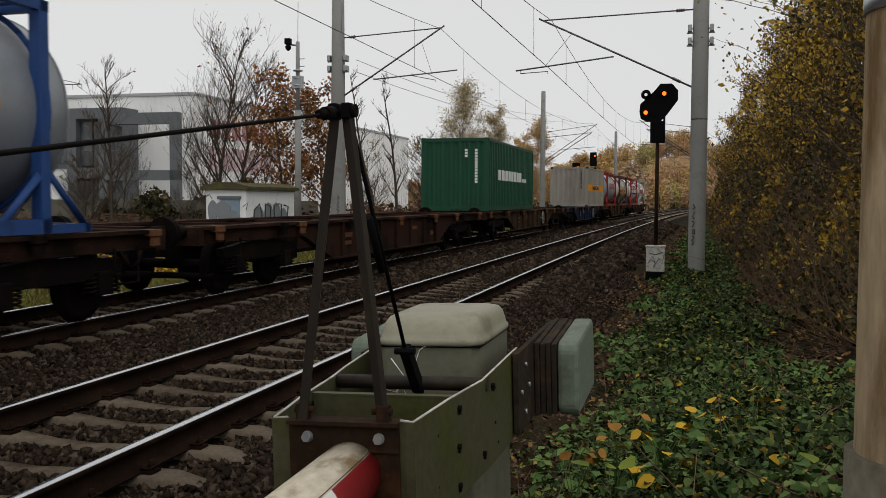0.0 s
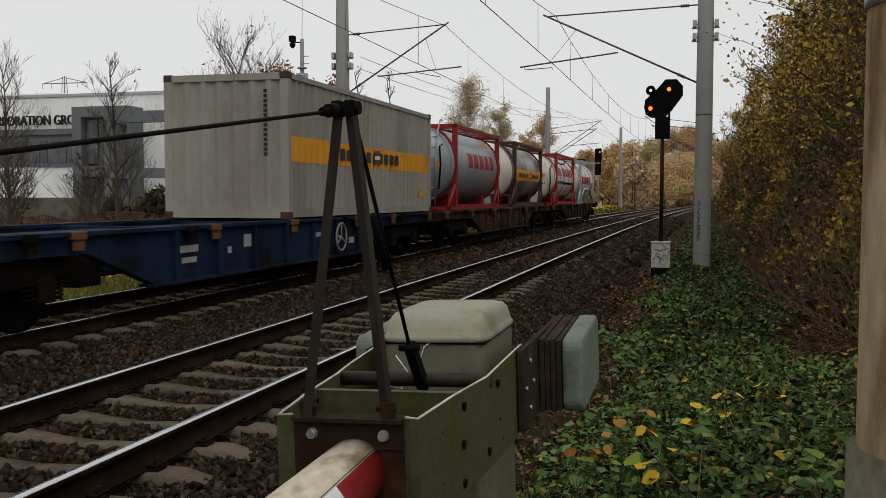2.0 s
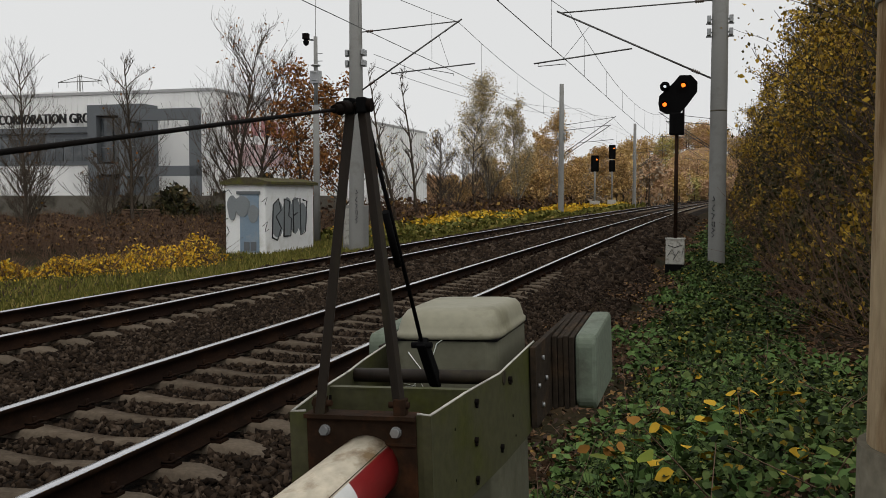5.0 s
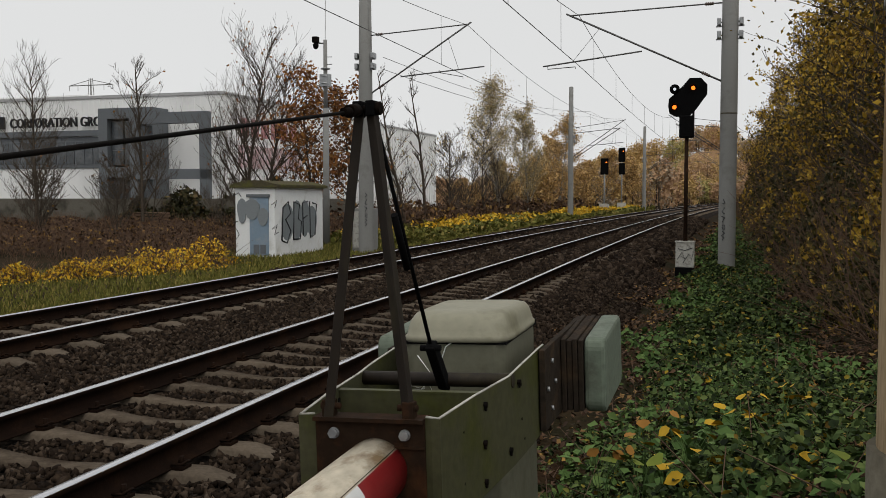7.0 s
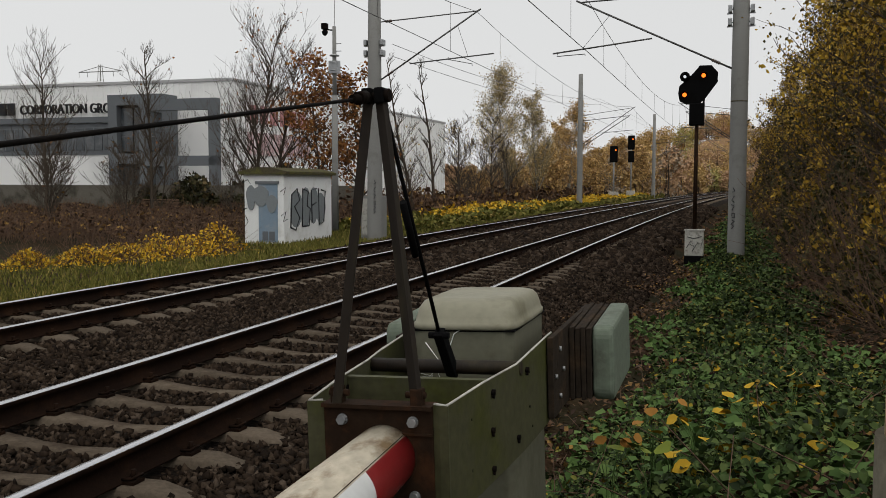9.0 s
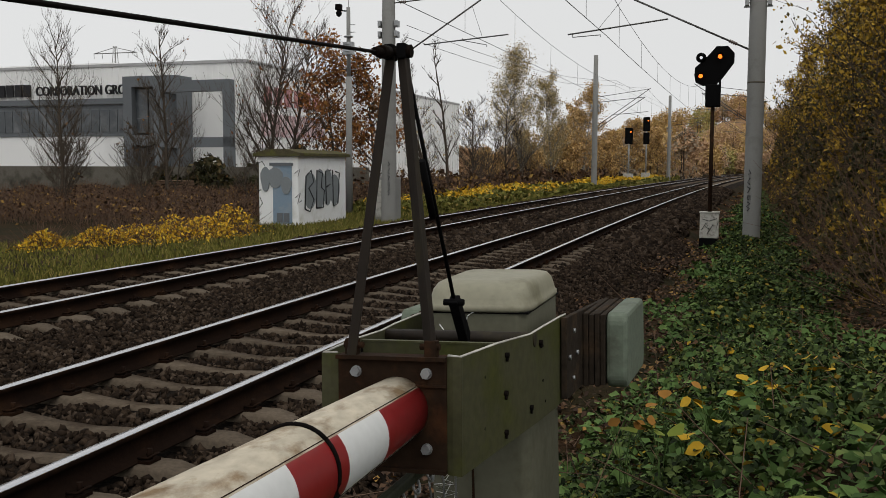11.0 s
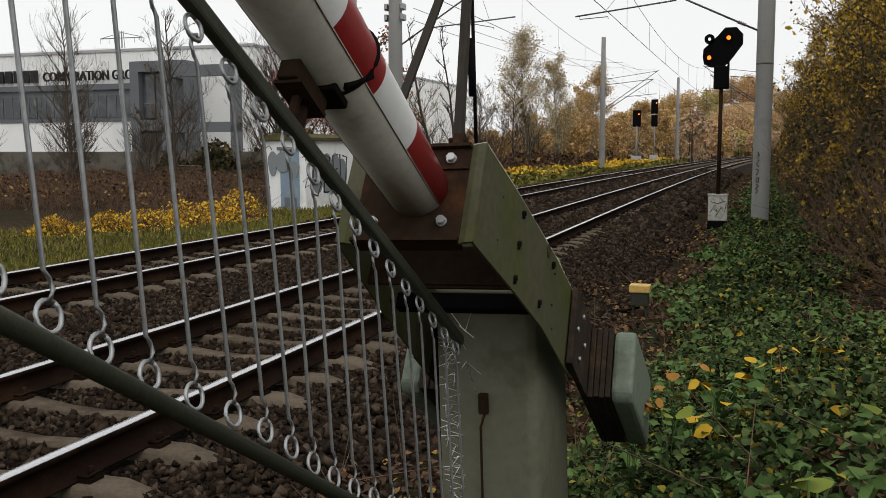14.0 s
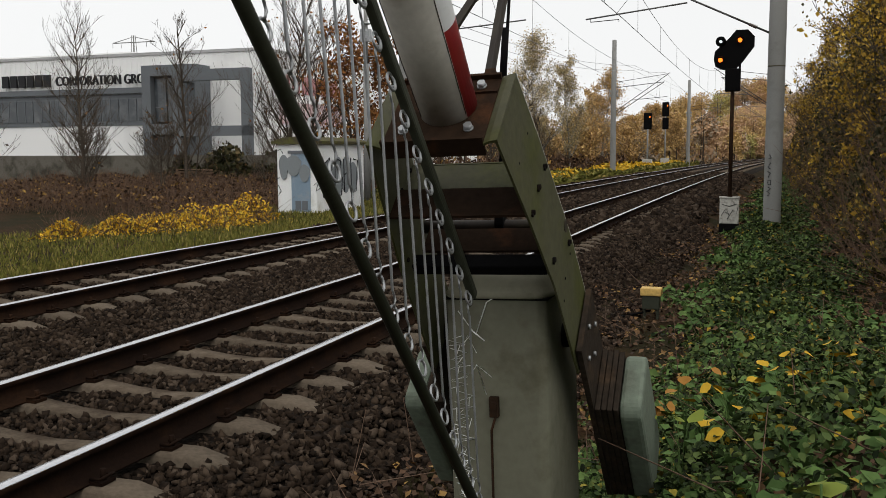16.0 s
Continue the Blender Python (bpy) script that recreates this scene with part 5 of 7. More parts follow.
def barrier():
    """Pedestal with a pivoting boom. On the boom x goes across, -y out along it, z up."""
    g = float(ground_height(AXIS[0], AXIS[1]))
    z0 = AXIS[2] - g
    base = Vector(AXIS) - pose(0, 0, 0, 0, TILT) @ Vector((0, 0, z0))
    t = thing("level_crossing_barrier", "grey-green crossing barrier with red-white boom and hanging grille", "barrier", pose(*base, 0, TILT))
    zt = z0 + 0.172
    out = [(-0.166, -0.25), (-0.14, -0.265), (0.15, -0.265), (0.178, -0.24), (0.182, -0.2), (0.182, 0.23), (0.16, 0.255), (-0.145, 0.255), (-0.166, 0.235)]
    ped = part("pedestal", Shape().prism(out, -0.3, zt - 0.004, "z", bevel=0.008), PEDESTAL, t)
    lid = Shape()
    prof = ((1.03, -0.006, 0.0), (1.05, 0.0, 0.0), (1.05, 0.012, 0), (1.02, 0.016, 0), (1.0, 0.035, 0), (0.965, 0.062, 0), (0.9, 0.081, 0), (0.78, 0.09, 0))
    rings = []
    for s, dz, _ in prof:
        r = []
        for k in range(32):
            w = 2 * math.pi * k / 32
            c, q = math.cos(w), math.sin(w)
            e = 0.28
            r.append(lid.bm.verts.new((0.008 + 0.178 * s * math.copysign(abs(c) ** e, c), -0.005 + (0.262 - 0.18 * (1 - s)) * math.copysign(abs(q) ** e, q) * min(s, 1.02), zt + dz)))
        rings.append(r)
    for a, b in zip(rings, rings[1:]):
        for k in range(32):
            f = lid.bm.faces.new((a[k], a[(k + 1) % 32], b[(k + 1) % 32], b[k]))
            f.smooth = True
    lid.bm.faces.new(rings[-1]), lid.bm.faces.new(rings[0][::-1])
    part("lid", lid, PALE_GREEN, t, "pale rounded sheet-metal lid")
    part("seam", Shape().box((-0.17, -0.268, zt - 0.012), (0.186, 0.258, zt - 0.006)), BLACK, t)
    part("shaft", Shape().rod((-0.25, 0, z0), (0.25, 0, z0), 0.045, n=16), DARK_STEEL, t)
    zl = z0 - 0.2
    lock = part("lock", Shape().box((-0.018, -0.285, zl - 0.035), (0.014, -0.262, zl + 0.035), bevel=0.004).rod((0.0, -0.3, zl + 0.01), (0.0, -0.28, zl + 0.01), 0.011), RUST, t, "rusty padlock hasp")
    part("conduit", Shape().path([(0.004, -0.28, zl - 0.03), (-0.012, -0.28, zl - 0.08), (-0.014, -0.28, zl - 0.5), (-0.014, -0.275, zl - 0.9)], 0.0045), RUST, lock, "rusty cable")
    # scratched scrawl: a column of angular strokes, bars in place of words
    rng = np.random.default_rng(5)
    zz, zcur = [], 0.0
    while zcur < 0.62:
        n = int(rng.integers(3, 6))
        zz.append([(0.045 * rng.random() + 0.045 * (k % 2), zcur + 0.014 * k + 0.012 * rng.random()) for k in range(n)])
        zz.append([(0.01 + 0.06 * rng.random(), zcur + 0.01 * rng.random()), (0.02 + 0.07 * rng.random(), zcur + 0.05)])
        zcur += 0.036
    zz += [[(0.13, 0.46), (0.1, 0.56), (0.15, 0.52)], [(0.1, 0.56), (0.08, 0.53)], [(0.1, 0.6), (0.07, 0.66), (0.05, 0.6)]]
    scribble("graffiti", ped, SPRAY_WHITE, (-0.16, -0.268, z0 - 0.62), (1, 0, 0), (0, 0, 1), zz, 0.0013, label="white scratched scrawl")
    scribble("graffiti", ped, SPRAY_WHITE, (-0.12, -0.268, zt - 0.17), (1, 0, 0), (0, 0, 1), [[(0.0, 0.12), (0.06, 0.04), (0.1, 0.15), (0.13, 0.17)], [(0.04, 0.06), (0.09, 0.02)]], 0.0022, label="white paint scrawl")

    # the moving arm: the boom tube itself is the part that turns
    boom = Shape()
    us = [1.046, 1.33] + [1.33 + 0.2295 * k for k in range(1, 20)]
    n = 40
    rings = []
    for u in us:
        r = min(0.083 + 0.018 * (u - 1.1), 0.112)
        v0 = -0.043 - 0.042 * (u - 1.1)
        rings.append([boom.bm.verts.new((0.016 + r * math.cos(2 * math.pi * k / n), -u, v0 + r * math.sin(2 * math.pi * k / n))) for k in range(n)])
    for j in range(len(us) - 1):
        for k in range(n):
            w = (k + 0.5) * 360 / n
            f = boom.bm.faces.new((rings[j][k], rings[j][(k + 1) % n], rings[j + 1][(k + 1) % n], rings[j + 1][k]))
            f.smooth = True
            film = w < 48 or w > 322 or 132 < w < 218
            f.material_index = (1 if j % 2 == 0 else 2) if film else 0 if w < 180 else 3
    boom.bm.faces.new(rings[0]), boom.bm.faces.new(rings[-1][::-1])
    arm = part("boom", boom, [DIRTY_WHITE, RED_FILM, WHITE_FILM, UNDERSIDE], t, "red and white banded barrier boom")
    arm.matrix_basis = pose(0, 0, z0)

    def sub(name, shape, mat, label=""):
        return part(name, shape, mat, arm, label)

    for sg in (-1, 1):
        a0 = 48 if sg > 0 else 132
        edge = [(0.016 + ((min(0.083 + 0.018 * (u - 1.1), 0.112)) + 0.0006) * math.cos(radians(a)), -u, -0.043 - 0.042 * (u - 1.1) + (min(0.083 + 0.018 * (u - 1.1), 0.112) + 0.0006) * math.sin(radians(a))) for u, a in ((1.06, a0), (2.1, a0), (3.2, a0), (5.6, a0))]
        sub("film_edge", Shape().path(edge, 0.0012, 4), RUST, "dark edge of the reflective film")
        a0 = -38 if sg > 0 else 218
        edge = [(0.016 + ((min(0.083 + 0.018 * (u - 1.1), 0.112)) + 0.0006) * math.cos(radians(a)), -u, -0.043 - 0.042 * (u - 1.1) + (min(0.083 + 0.018 * (u - 1.1), 0.112) + 0.0006) * math.sin(radians(a))) for u, a in ((1.06, a0), (2.1, a0), (3.2, a0), (5.6, a0))]
        sub("film_edge", Shape().path(edge, 0.0012, 4), RUST, "dark edge of the reflective film")
    sub("end_plate", Shape().box((-0.147, -1.046, -0.19), (0.147, -1.03, 0.088), bevel=0.003).box((-0.147, -1.062, 0.084), (0.147, -1.0, 0.094)).box((0.03, -1.053, 0.018), (0.147, -1.046, 0.024)).box((-0.147, -1.06, -0.198), (0.147, -1.0, -0.188)), RUST, "rust-brown end plate")
    for w, v in ((-0.095, 0.052), (0.095, 0.052), (-0.095, -0.138), (0.095, -0.138)):
        sub("bolt", Shape().rod((w, -1.05, v), (w, -1.046, v), 0.0145, n=14).rod((w, -1.062, v), (w, -1.04, v), 0.0125, n=6), GALV, "galvanised hexagon bolt")
    top = [(1.05, 0.096), (0.8, 0.102), (0.5, 0.099), (0.36, 0.108), (0.1, 0.119), (0.0, 0.12)]
    bot = [(0.0, -0.172), (0.16, -0.178), (0.45, -0.178), (0.73, -0.186), (1.05, -0.2)]
    for sg in (-1, 1):
        s = Shape()
        ring_out = [s.bm.verts.new((sg * side_plate_w(u), -u, v)) for u, v in top + bot]
        ring_in = [s.bm.verts.new((sg * (side_plate_w(u) - 0.007), -u, v)) for u, v in top + bot]
        k = len(ring_out)
        for ring_ in (ring_out, ring_in):
            for i in range(5):
                quad = (ring_[i], ring_[i + 1], ring_[k - 2 - i], ring_[k - 1 - i]) if i < 4 else (ring_[4], ring_[5], ring_[6])
                s.bm.faces.new(quad)
        for i in range(k):
            s.bm.faces.new((ring_out[i], ring_out[(i + 1) % k], ring_in[(i + 1) % k], ring_in[i]))
        # folded front flange
        s.prism([(sg * 0.147, -1.034), (sg * 0.147, -1.042), (sg * 0.165, -1.05), (sg * 0.189, -1.054), (sg * 0.189, -1.044), (sg * 0.165, -1.042)], -0.2, 0.096, "z")
        # thin pale bead that follows the plate's top edge
        sub("rim", Shape().path([(sg * 0.15, -1.04, 0.098)] + [(sg * (side_plate_w(u) - 0.003), -u, v + 0.001) for u, v in top], 0.0036, 6), BOX_WHITE, "pale bead along the top edge")
        pl = sub("side_plate", s, GREEN_PAINT, "mossy green side plate")
        for u, v, big in ((0.73, 0.064, 1), (0.74, -0.041, 1), (0.74, -0.15, 1), (0.89, 0.025, 0), (0.893, -0.111, 0), (0.40, 0.065, 1), (0.51, -0.12, 1), (0.36, 0.05, 0), (0.36, -0.06, 0), (0.33, -0.13, 0)):
            w = side_plate_w(u)
            if big:
                part("bolt", Shape().rod((sg * (w - 0.012), -u, v), (sg * (w + 0.009), -u, v), 0.0085, n=6).rod((sg * (w + 0.001), -u, v - 0.012), (sg * (w + 0.007), -u, v - 0.012), 0.006, n=8), DARK_STEEL, pl, "weathered bolt")
            else:
                part("hole", Shape().rod((sg * (w - 0.004), -u, v), (sg * (w + 0.0012), -u, v), 0.0045, n=8), BLACK, pl)
        w0, w1 = 0.262, 0.282
        a = sub("weight_arm", Shape().prism([(-0.112, 0.118), (0.8, 0.122), (0.8, -0.165), (-0.112, -0.16)], min(sg * w0, sg * w1), max(sg * w0, sg * w1), "x", bevel=0.002), WEIGHT_STEEL, "dark steel arm of the counterweight")
        for y, zb in ((0.014, 0.062), (0.078, -0.021), (-0.073, -0.021), (0.0, -0.102)):
            part("bolt", Shape().rod((sg * w1, y, zb), (sg * (w1 + 0.009), y, zb), 0.009, n=6), GALV, a, "bare steel bolt")
        for j, (q0, q1) in enumerate(((0.284, 0.303), (0.305, 0.325), (0.327, 0.345), (0.347, 0.366))):
            d = 0.005 * (j % 2)
            sub("counterweight_plate", Shape().prism([(0.215 + d, 0.108 - d), (0.8, 0.13 - d), (0.81, -0.155), (0.215 + d, -0.165 + d)], min(sg * q0, sg * q1), max(sg * q0, sg * q1), "x", bevel=0.003), WEIGHT_STEEL, "rusty counterweight plate")
        sub("counterweight", Shape().prism([(0.225, 0.08), (0.25, 0.11), (0.79, 0.132), (0.82, 0.1), (0.83, -0.12), (0.8, -0.165), (0.25, -0.17), (0.22, -0.14)], min(sg * 0.368, sg * 0.448), max(sg * 0.368, sg * 0.448), "x", bevel=0.016), WEIGHT_CAP, "mint-green cast counterweight")
    w = side_plate_w(0.72)
    sub("cross_panel", Shape().box((-w + .006, -0.725, -0.06), (w - .006, -0.715, 0.094)).box((-w + .006, -0.727, 0.09), (w - .006, -0.7, 0.0955)), GREEN_PAINT, "green cross panel")
    sub("inner_panel", Shape().box((-0.21, -0.76, -0.18), (0.21, -0.75, -0.06)), RUST, "rusty inner panel")
    sub("inner_panel", Shape().box((-0.2, -0.5, -0.07), (0.2, -0.49, 0.03)), RUST, "rusty inner panel")
    w = side_plate_w(0.45)
    sub("cross_tube", Shape().rod((-w, -0.46, 0.08), (w, -0.46, 0.08), 0.022, n=14), BROWN_STEEL, "brown cross tube")
    sub("bottom_bar", Shape().box((-0.22, -0.5, -0.14), (0.22, -0.46, -0.085), bevel=0.004), BLACK, "dark cross bar under the frame")
    # frame that carries the tie rod
    for sg, foot, hx in ((-1, Vector((-0.11, -1.046, 0.084)), -0.008), (1, Vector((0.105, -1.036, 0.084)), 0.026)):
        s = Shape()
        q = Vector((hx, -1.012, 0.86)) - foot
        m = Matrix.Translation(foot) @ q.to_track_quat("Z", "Y").to_matrix().to_4x4()
        s.box((-0.0112, -0.012, 0), (0.0112, 0.012, q.length), m, bevel=0.002)
        leg = sub("frame_leg", s, BROWN_STEEL, "brown square tube leg")
        part("foot_bolt", Shape().rod((foot.x - sg * 0.03, -1.035, 0.118), (foot.x + sg * 0.022, -1.035, 0.118), 0.009, n=6).box((foot.x - 0.016, -1.05, 0.09), (foot.x + 0.016, -1.02, 0.135), bevel=0.003), RUST, leg, "rusty foot bolt")
        sub("head", Shape().box((hx - 0.0125, -1.032, 0.848), (hx + 0.0125, -0.995, 0.888), bevel=0.004), BLACK, "black clevis head")
    sub("head_bolt", Shape().rod((-0.03, -1.014, 0.868), (0.045, -1.014, 0.868), 0.011, n=10).rod((0.038, -1.014, 0.868), (0.05, -1.014, 0.868), 0.017, n=8), DARK_STEEL)
    sub("tie_rod", Shape().rod((-0.004, -1.01, 0.866), (-0.008, -1.12, 0.852), 0.011).rod((-0.006, -1.04, 0.864), (-0.007, -1.085, 0.857), 0.017).rod((-0.008, -1.1, 0.853), (-0.01, -5.6, 0.255), 0.0043, n=10), DARK_STEEL, "long dark tie rod")
    sub("turnbuckle_strut", Shape().rod((0.028, -1.0, 0.85), (0.03, -0.601, 0.215), 0.0058).rod((0.03, -0.885, 0.6), (0.03, -0.79, 0.45), 0.0105), BLACK, "black strut with turnbuckle")
    sub("strut_clevis", Shape().prism([(-0.615, 0.2), (-0.585, 0.222), (-0.445, 0.07), (-0.46, 0.045), (-0.49, 0.055)], 0.016, 0.046, "x", bevel=0.004).rod((0.0, -0.6, 0.2), (0.062, -0.6, 0.2), 0.01, n=8), BLACK, "black strut clevis")
    # clamp and bracket of the hanging grille
    uc = 1.615
    clamp = sub("boom_clamp", Shape().ring((0.016, -uc, -0.063), 0.0935, 0.005, (0, 1, 0), 32, 6).box((-0.03, -uc - 0.04, -0.17), (0.05, -uc + 0.03, -0.15), bevel=0.004).rod((0.06, -uc - 0.02, -0.15), (0.1, -uc + 0.01, -0.1), 0.009), DARK_STEEL, "rusty clamp round the boom")
    part("bracket", Shape().box((-0.022, -1.76, -0.215), (0.022, -1.62, -0.172), bevel=0.004).box((-0.03, -1.75, -0.222), (0.03, -1.63, -0.213)).box((-0.008, -1.71, rail_z(1.7)), (0.008, -1.698, -0.2)).box((-0.008, -1.675, rail_z(1.67)), (0.008, -1.663, -0.2)), RUST, clamp, "rusty bracket")
    rail = Shape()
    d = Vector((0, -5.4, rail_z(5.4))) - Vector((0, -0.465, rail_z(0.465)))
    m = Matrix.Translation((0, -0.465, rail_z(0.465))) @ d.to_track_quat("Z", "Y").to_matrix().to_4x4()
    rail.box((-0.013, -0.016, 0), (0.013, 0.016, d.length), m, bevel=0.007).rod((0, -0.475, rail_z(0.47) - 0.045), (0, -0.475, rail_z(0.47) + 0.01), 0.007)
    sub("top_rail", rail, OLIVE, "dark olive top rail of the grille")
    low = sub("bottom_rail", Shape().rod((0, -5.4, -0.045 * 5.4), (0, -0.5, -0.045 * 0.5), 0.0155, n=12), OLIVE, "dark olive bottom rail of the grille")
    RODS.append((low, None))
    rod = None
    for k in range(38):
        u = 0.50 + 0.1193 * k
        if rod is None:
            s = Shape()
            s.ring((0, 0, -0.002), 0.0215, 0.0038, (1, 0, 0.25), 16, 6)
            s.path([(0, 0.012, -0.026), (0, 0.007, -0.013), (0, -0.006, -0.014), (0, -0.013, -0.028), (0, -0.008, -0.046), (0, 0, -0.06), (0, 0, -0.30), (0, 0, -BAR + 0.062), (0, 0.008, -BAR + 0.05), (0, 0.013, -BAR + 0.034), (0, 0.004, -BAR + 0.02)], 0.0036, 6)
            s.ring((0, 0, -BAR + 0.002), 0.0215, 0.0038, (1, 0, 0.25), 16, 6)
            rod = finish(s, "hanging_rod", GALV)
        ob = part("hanging_rod", rod, None, arm)
        RODS.append((ob, u))
    return t, arm, z0


BARRIER, ARM, ARM_Z = barrier()


# ---- freight train ----
SPEED = 22.9
ROLLING = []                       # (thing, distance along the line at the start)

WAGON_BROWN = material("worn_brown_wagon_paint", (0.033, 0.016, 0.011), 0.85, vary=0.3, second=(0.009, 0.006, 0.0045), amount=0.5, patch=1.2)
WAGON_TAN = material("faded_tan_wagon_paint", (0.046, 0.026, 0.0145), 0.85, vary=0.3, second=(0.012, 0.0075, 0.005), amount=0.5, patch=1.2)
WAGON_BLUE = material("dull_blue_wagon_paint", (0.011, 0.019, 0.044), 0.75, vary=0.25, second=(0.008, 0.007, 0.0065), amount=0.5, patch=1.2)
GREEN_BOX = material("dark_green_container_paint", (0.009, 0.064, 0.032), 0.5, vary=0.12, bump=0.03, second=(0.012, 0.05, 0.026), amount=0.4, patch=0.8)
WHITE_BOX = material("grimy_white_container_paint", (0.27, 0.256, 0.222), 0.65, vary=0.1, bump=0.03, second=(0.2, 0.18, 0.15), amount=0.45, patch=0.7, stretch=(1, 1, 0.4))
ORANGE_BAND = material("orange_container_stripe", (0.58, 0.25, 0.015), 0.6, vary=0.08, second=(0.45, 0.2, 0.03), amount=0.3, patch=1)
LETTER_WHITE = material("white_painted_blocks", (0.72, 0.74, 0.72), 0.6, vary=0.05)
LETTER_RED = material("red_painted_blocks", (0.24, 0.014, 0.02), 0.55, vary=0.05)
TANK_GREY = material("brushed_grey_tank", (0.27, 0.29, 0.31), 0.4, 0.25, vary=0.05, bump=0.02, second=(0.2, 0.21, 0.22), amount=0.3, patch=0.9)
TANK_WHITE = material("glossy_white_tank", (0.62, 0.6, 0.56), 0.35, vary=0.04, bump=0.02, second=(0.42, 0.38, 0.32), amount=0.3, patch=0.8, stretch=(1, 1, 0.4))
TANK_STEEL = material("stained_steel_tank", (0.3, 0.27, 0.25), 0.4, 0.45, vary=0.1, bump=0.02, second=(0.07, 0.05, 0.04), amount=0.55, patch=0.7, stretch=(1, 1, 0.4))
FRAME_RED = material("red_frame_paint", (0.22, 0.013, 0.012), 0.55, vary=0.15, second=(0.11, 0.012, 0.01), amount=0.3)
FRAME_BROWN = material("brown_frame_paint", (0.05, 0.023, 0.018), 0.65, vary=0.1)
FRAME_BLUE = material("blue_frame_paint", (0.02, 0.06, 0.2), 0.55, vary=0.1, second=(0.02, 0.04, 0.12), amount=0.3)
FRAME_GREY = material("pale_grey_frame_paint", (0.3, 0.31, 0.29), 0.6, vary=0.1, second=(0.2, 0.2, 0.18), amount=0.3)
ORANGE_RUST = material("orange_rusty_spigots", (0.13, 0.06, 0.03), 0.85, vary=0.3)


def rolls(ob, s):
    ROLLING.append((ob, s))
    ob.matrix_basis = pose(FAR_TRACK + bend(s), s, 0, 0, 0, heading(s))
    return ob


def bogie_parts(parent, yc):
    b = Shape()
    for sx in (-1, 1):
        x = sx * 1.02
        b.prism([(yc - 1.35, 0.62), (yc - 0.6, 0.52), (yc + 0.6, 0.52), (yc + 1.35, 0.62), (yc + 1.35, 0.74), (yc + 0.5, 0.82), (yc - 0.5, 0.82), (yc - 1.35, 0.74)], x - 0.06, x + 0.06, "x")
        for q in (-0.9, 0.9):
            b.box((x - 0.08, yc + q - 0.15, 0.33), (x + 0.14, yc + q + 0.15, 0.62), bevel=0.02)
    b.box((-1.0, yc - 0.2, 0.5), (1.0, yc + 0.2, 0.85))
    b.rod((-0.9, yc - 1.3, 0.3), (0.9, yc - 1.3, 0.3), 0.05, n=8)
    bg = part("bogie", b, DARK_STEEL, parent, "oily dark two-axle bogie")
    for q in (-0.9, 0.9):
        w = Shape()
        for sx in (-1, 1):
            w.lathe([(0, 0.30), (0.0, 0.47), (0.03, 0.485), (0.035, 0.46), (0.135, 0.455), (0.135, 0.36), (0.09, 0.33), (0.1, 0.1)], (sx * 0.68, yc + q, 0.46), (sx * 2, yc + q, 0.46), 28)
        w.rod((-1.05, yc + q, 0.46), (1.05, yc + q, 0.46), 0.08, n=10)
        part("wheelset", w, DARK_STEEL, bg, "steel wheelset")
        for sx in (-1, 1):
            for d in (-0.24, 0.24):
                coil = [(sx * 1.08 + 0.075 * math.cos(k * 0.8), yc + q + d + 0.075 * math.sin(k * 0.8), 0.34 + 0.0068 * k) for k in range(34)]
                part("spring", Shape().path(coil, 0.014, 5), DARK_STEEL, bg, "coil spring")


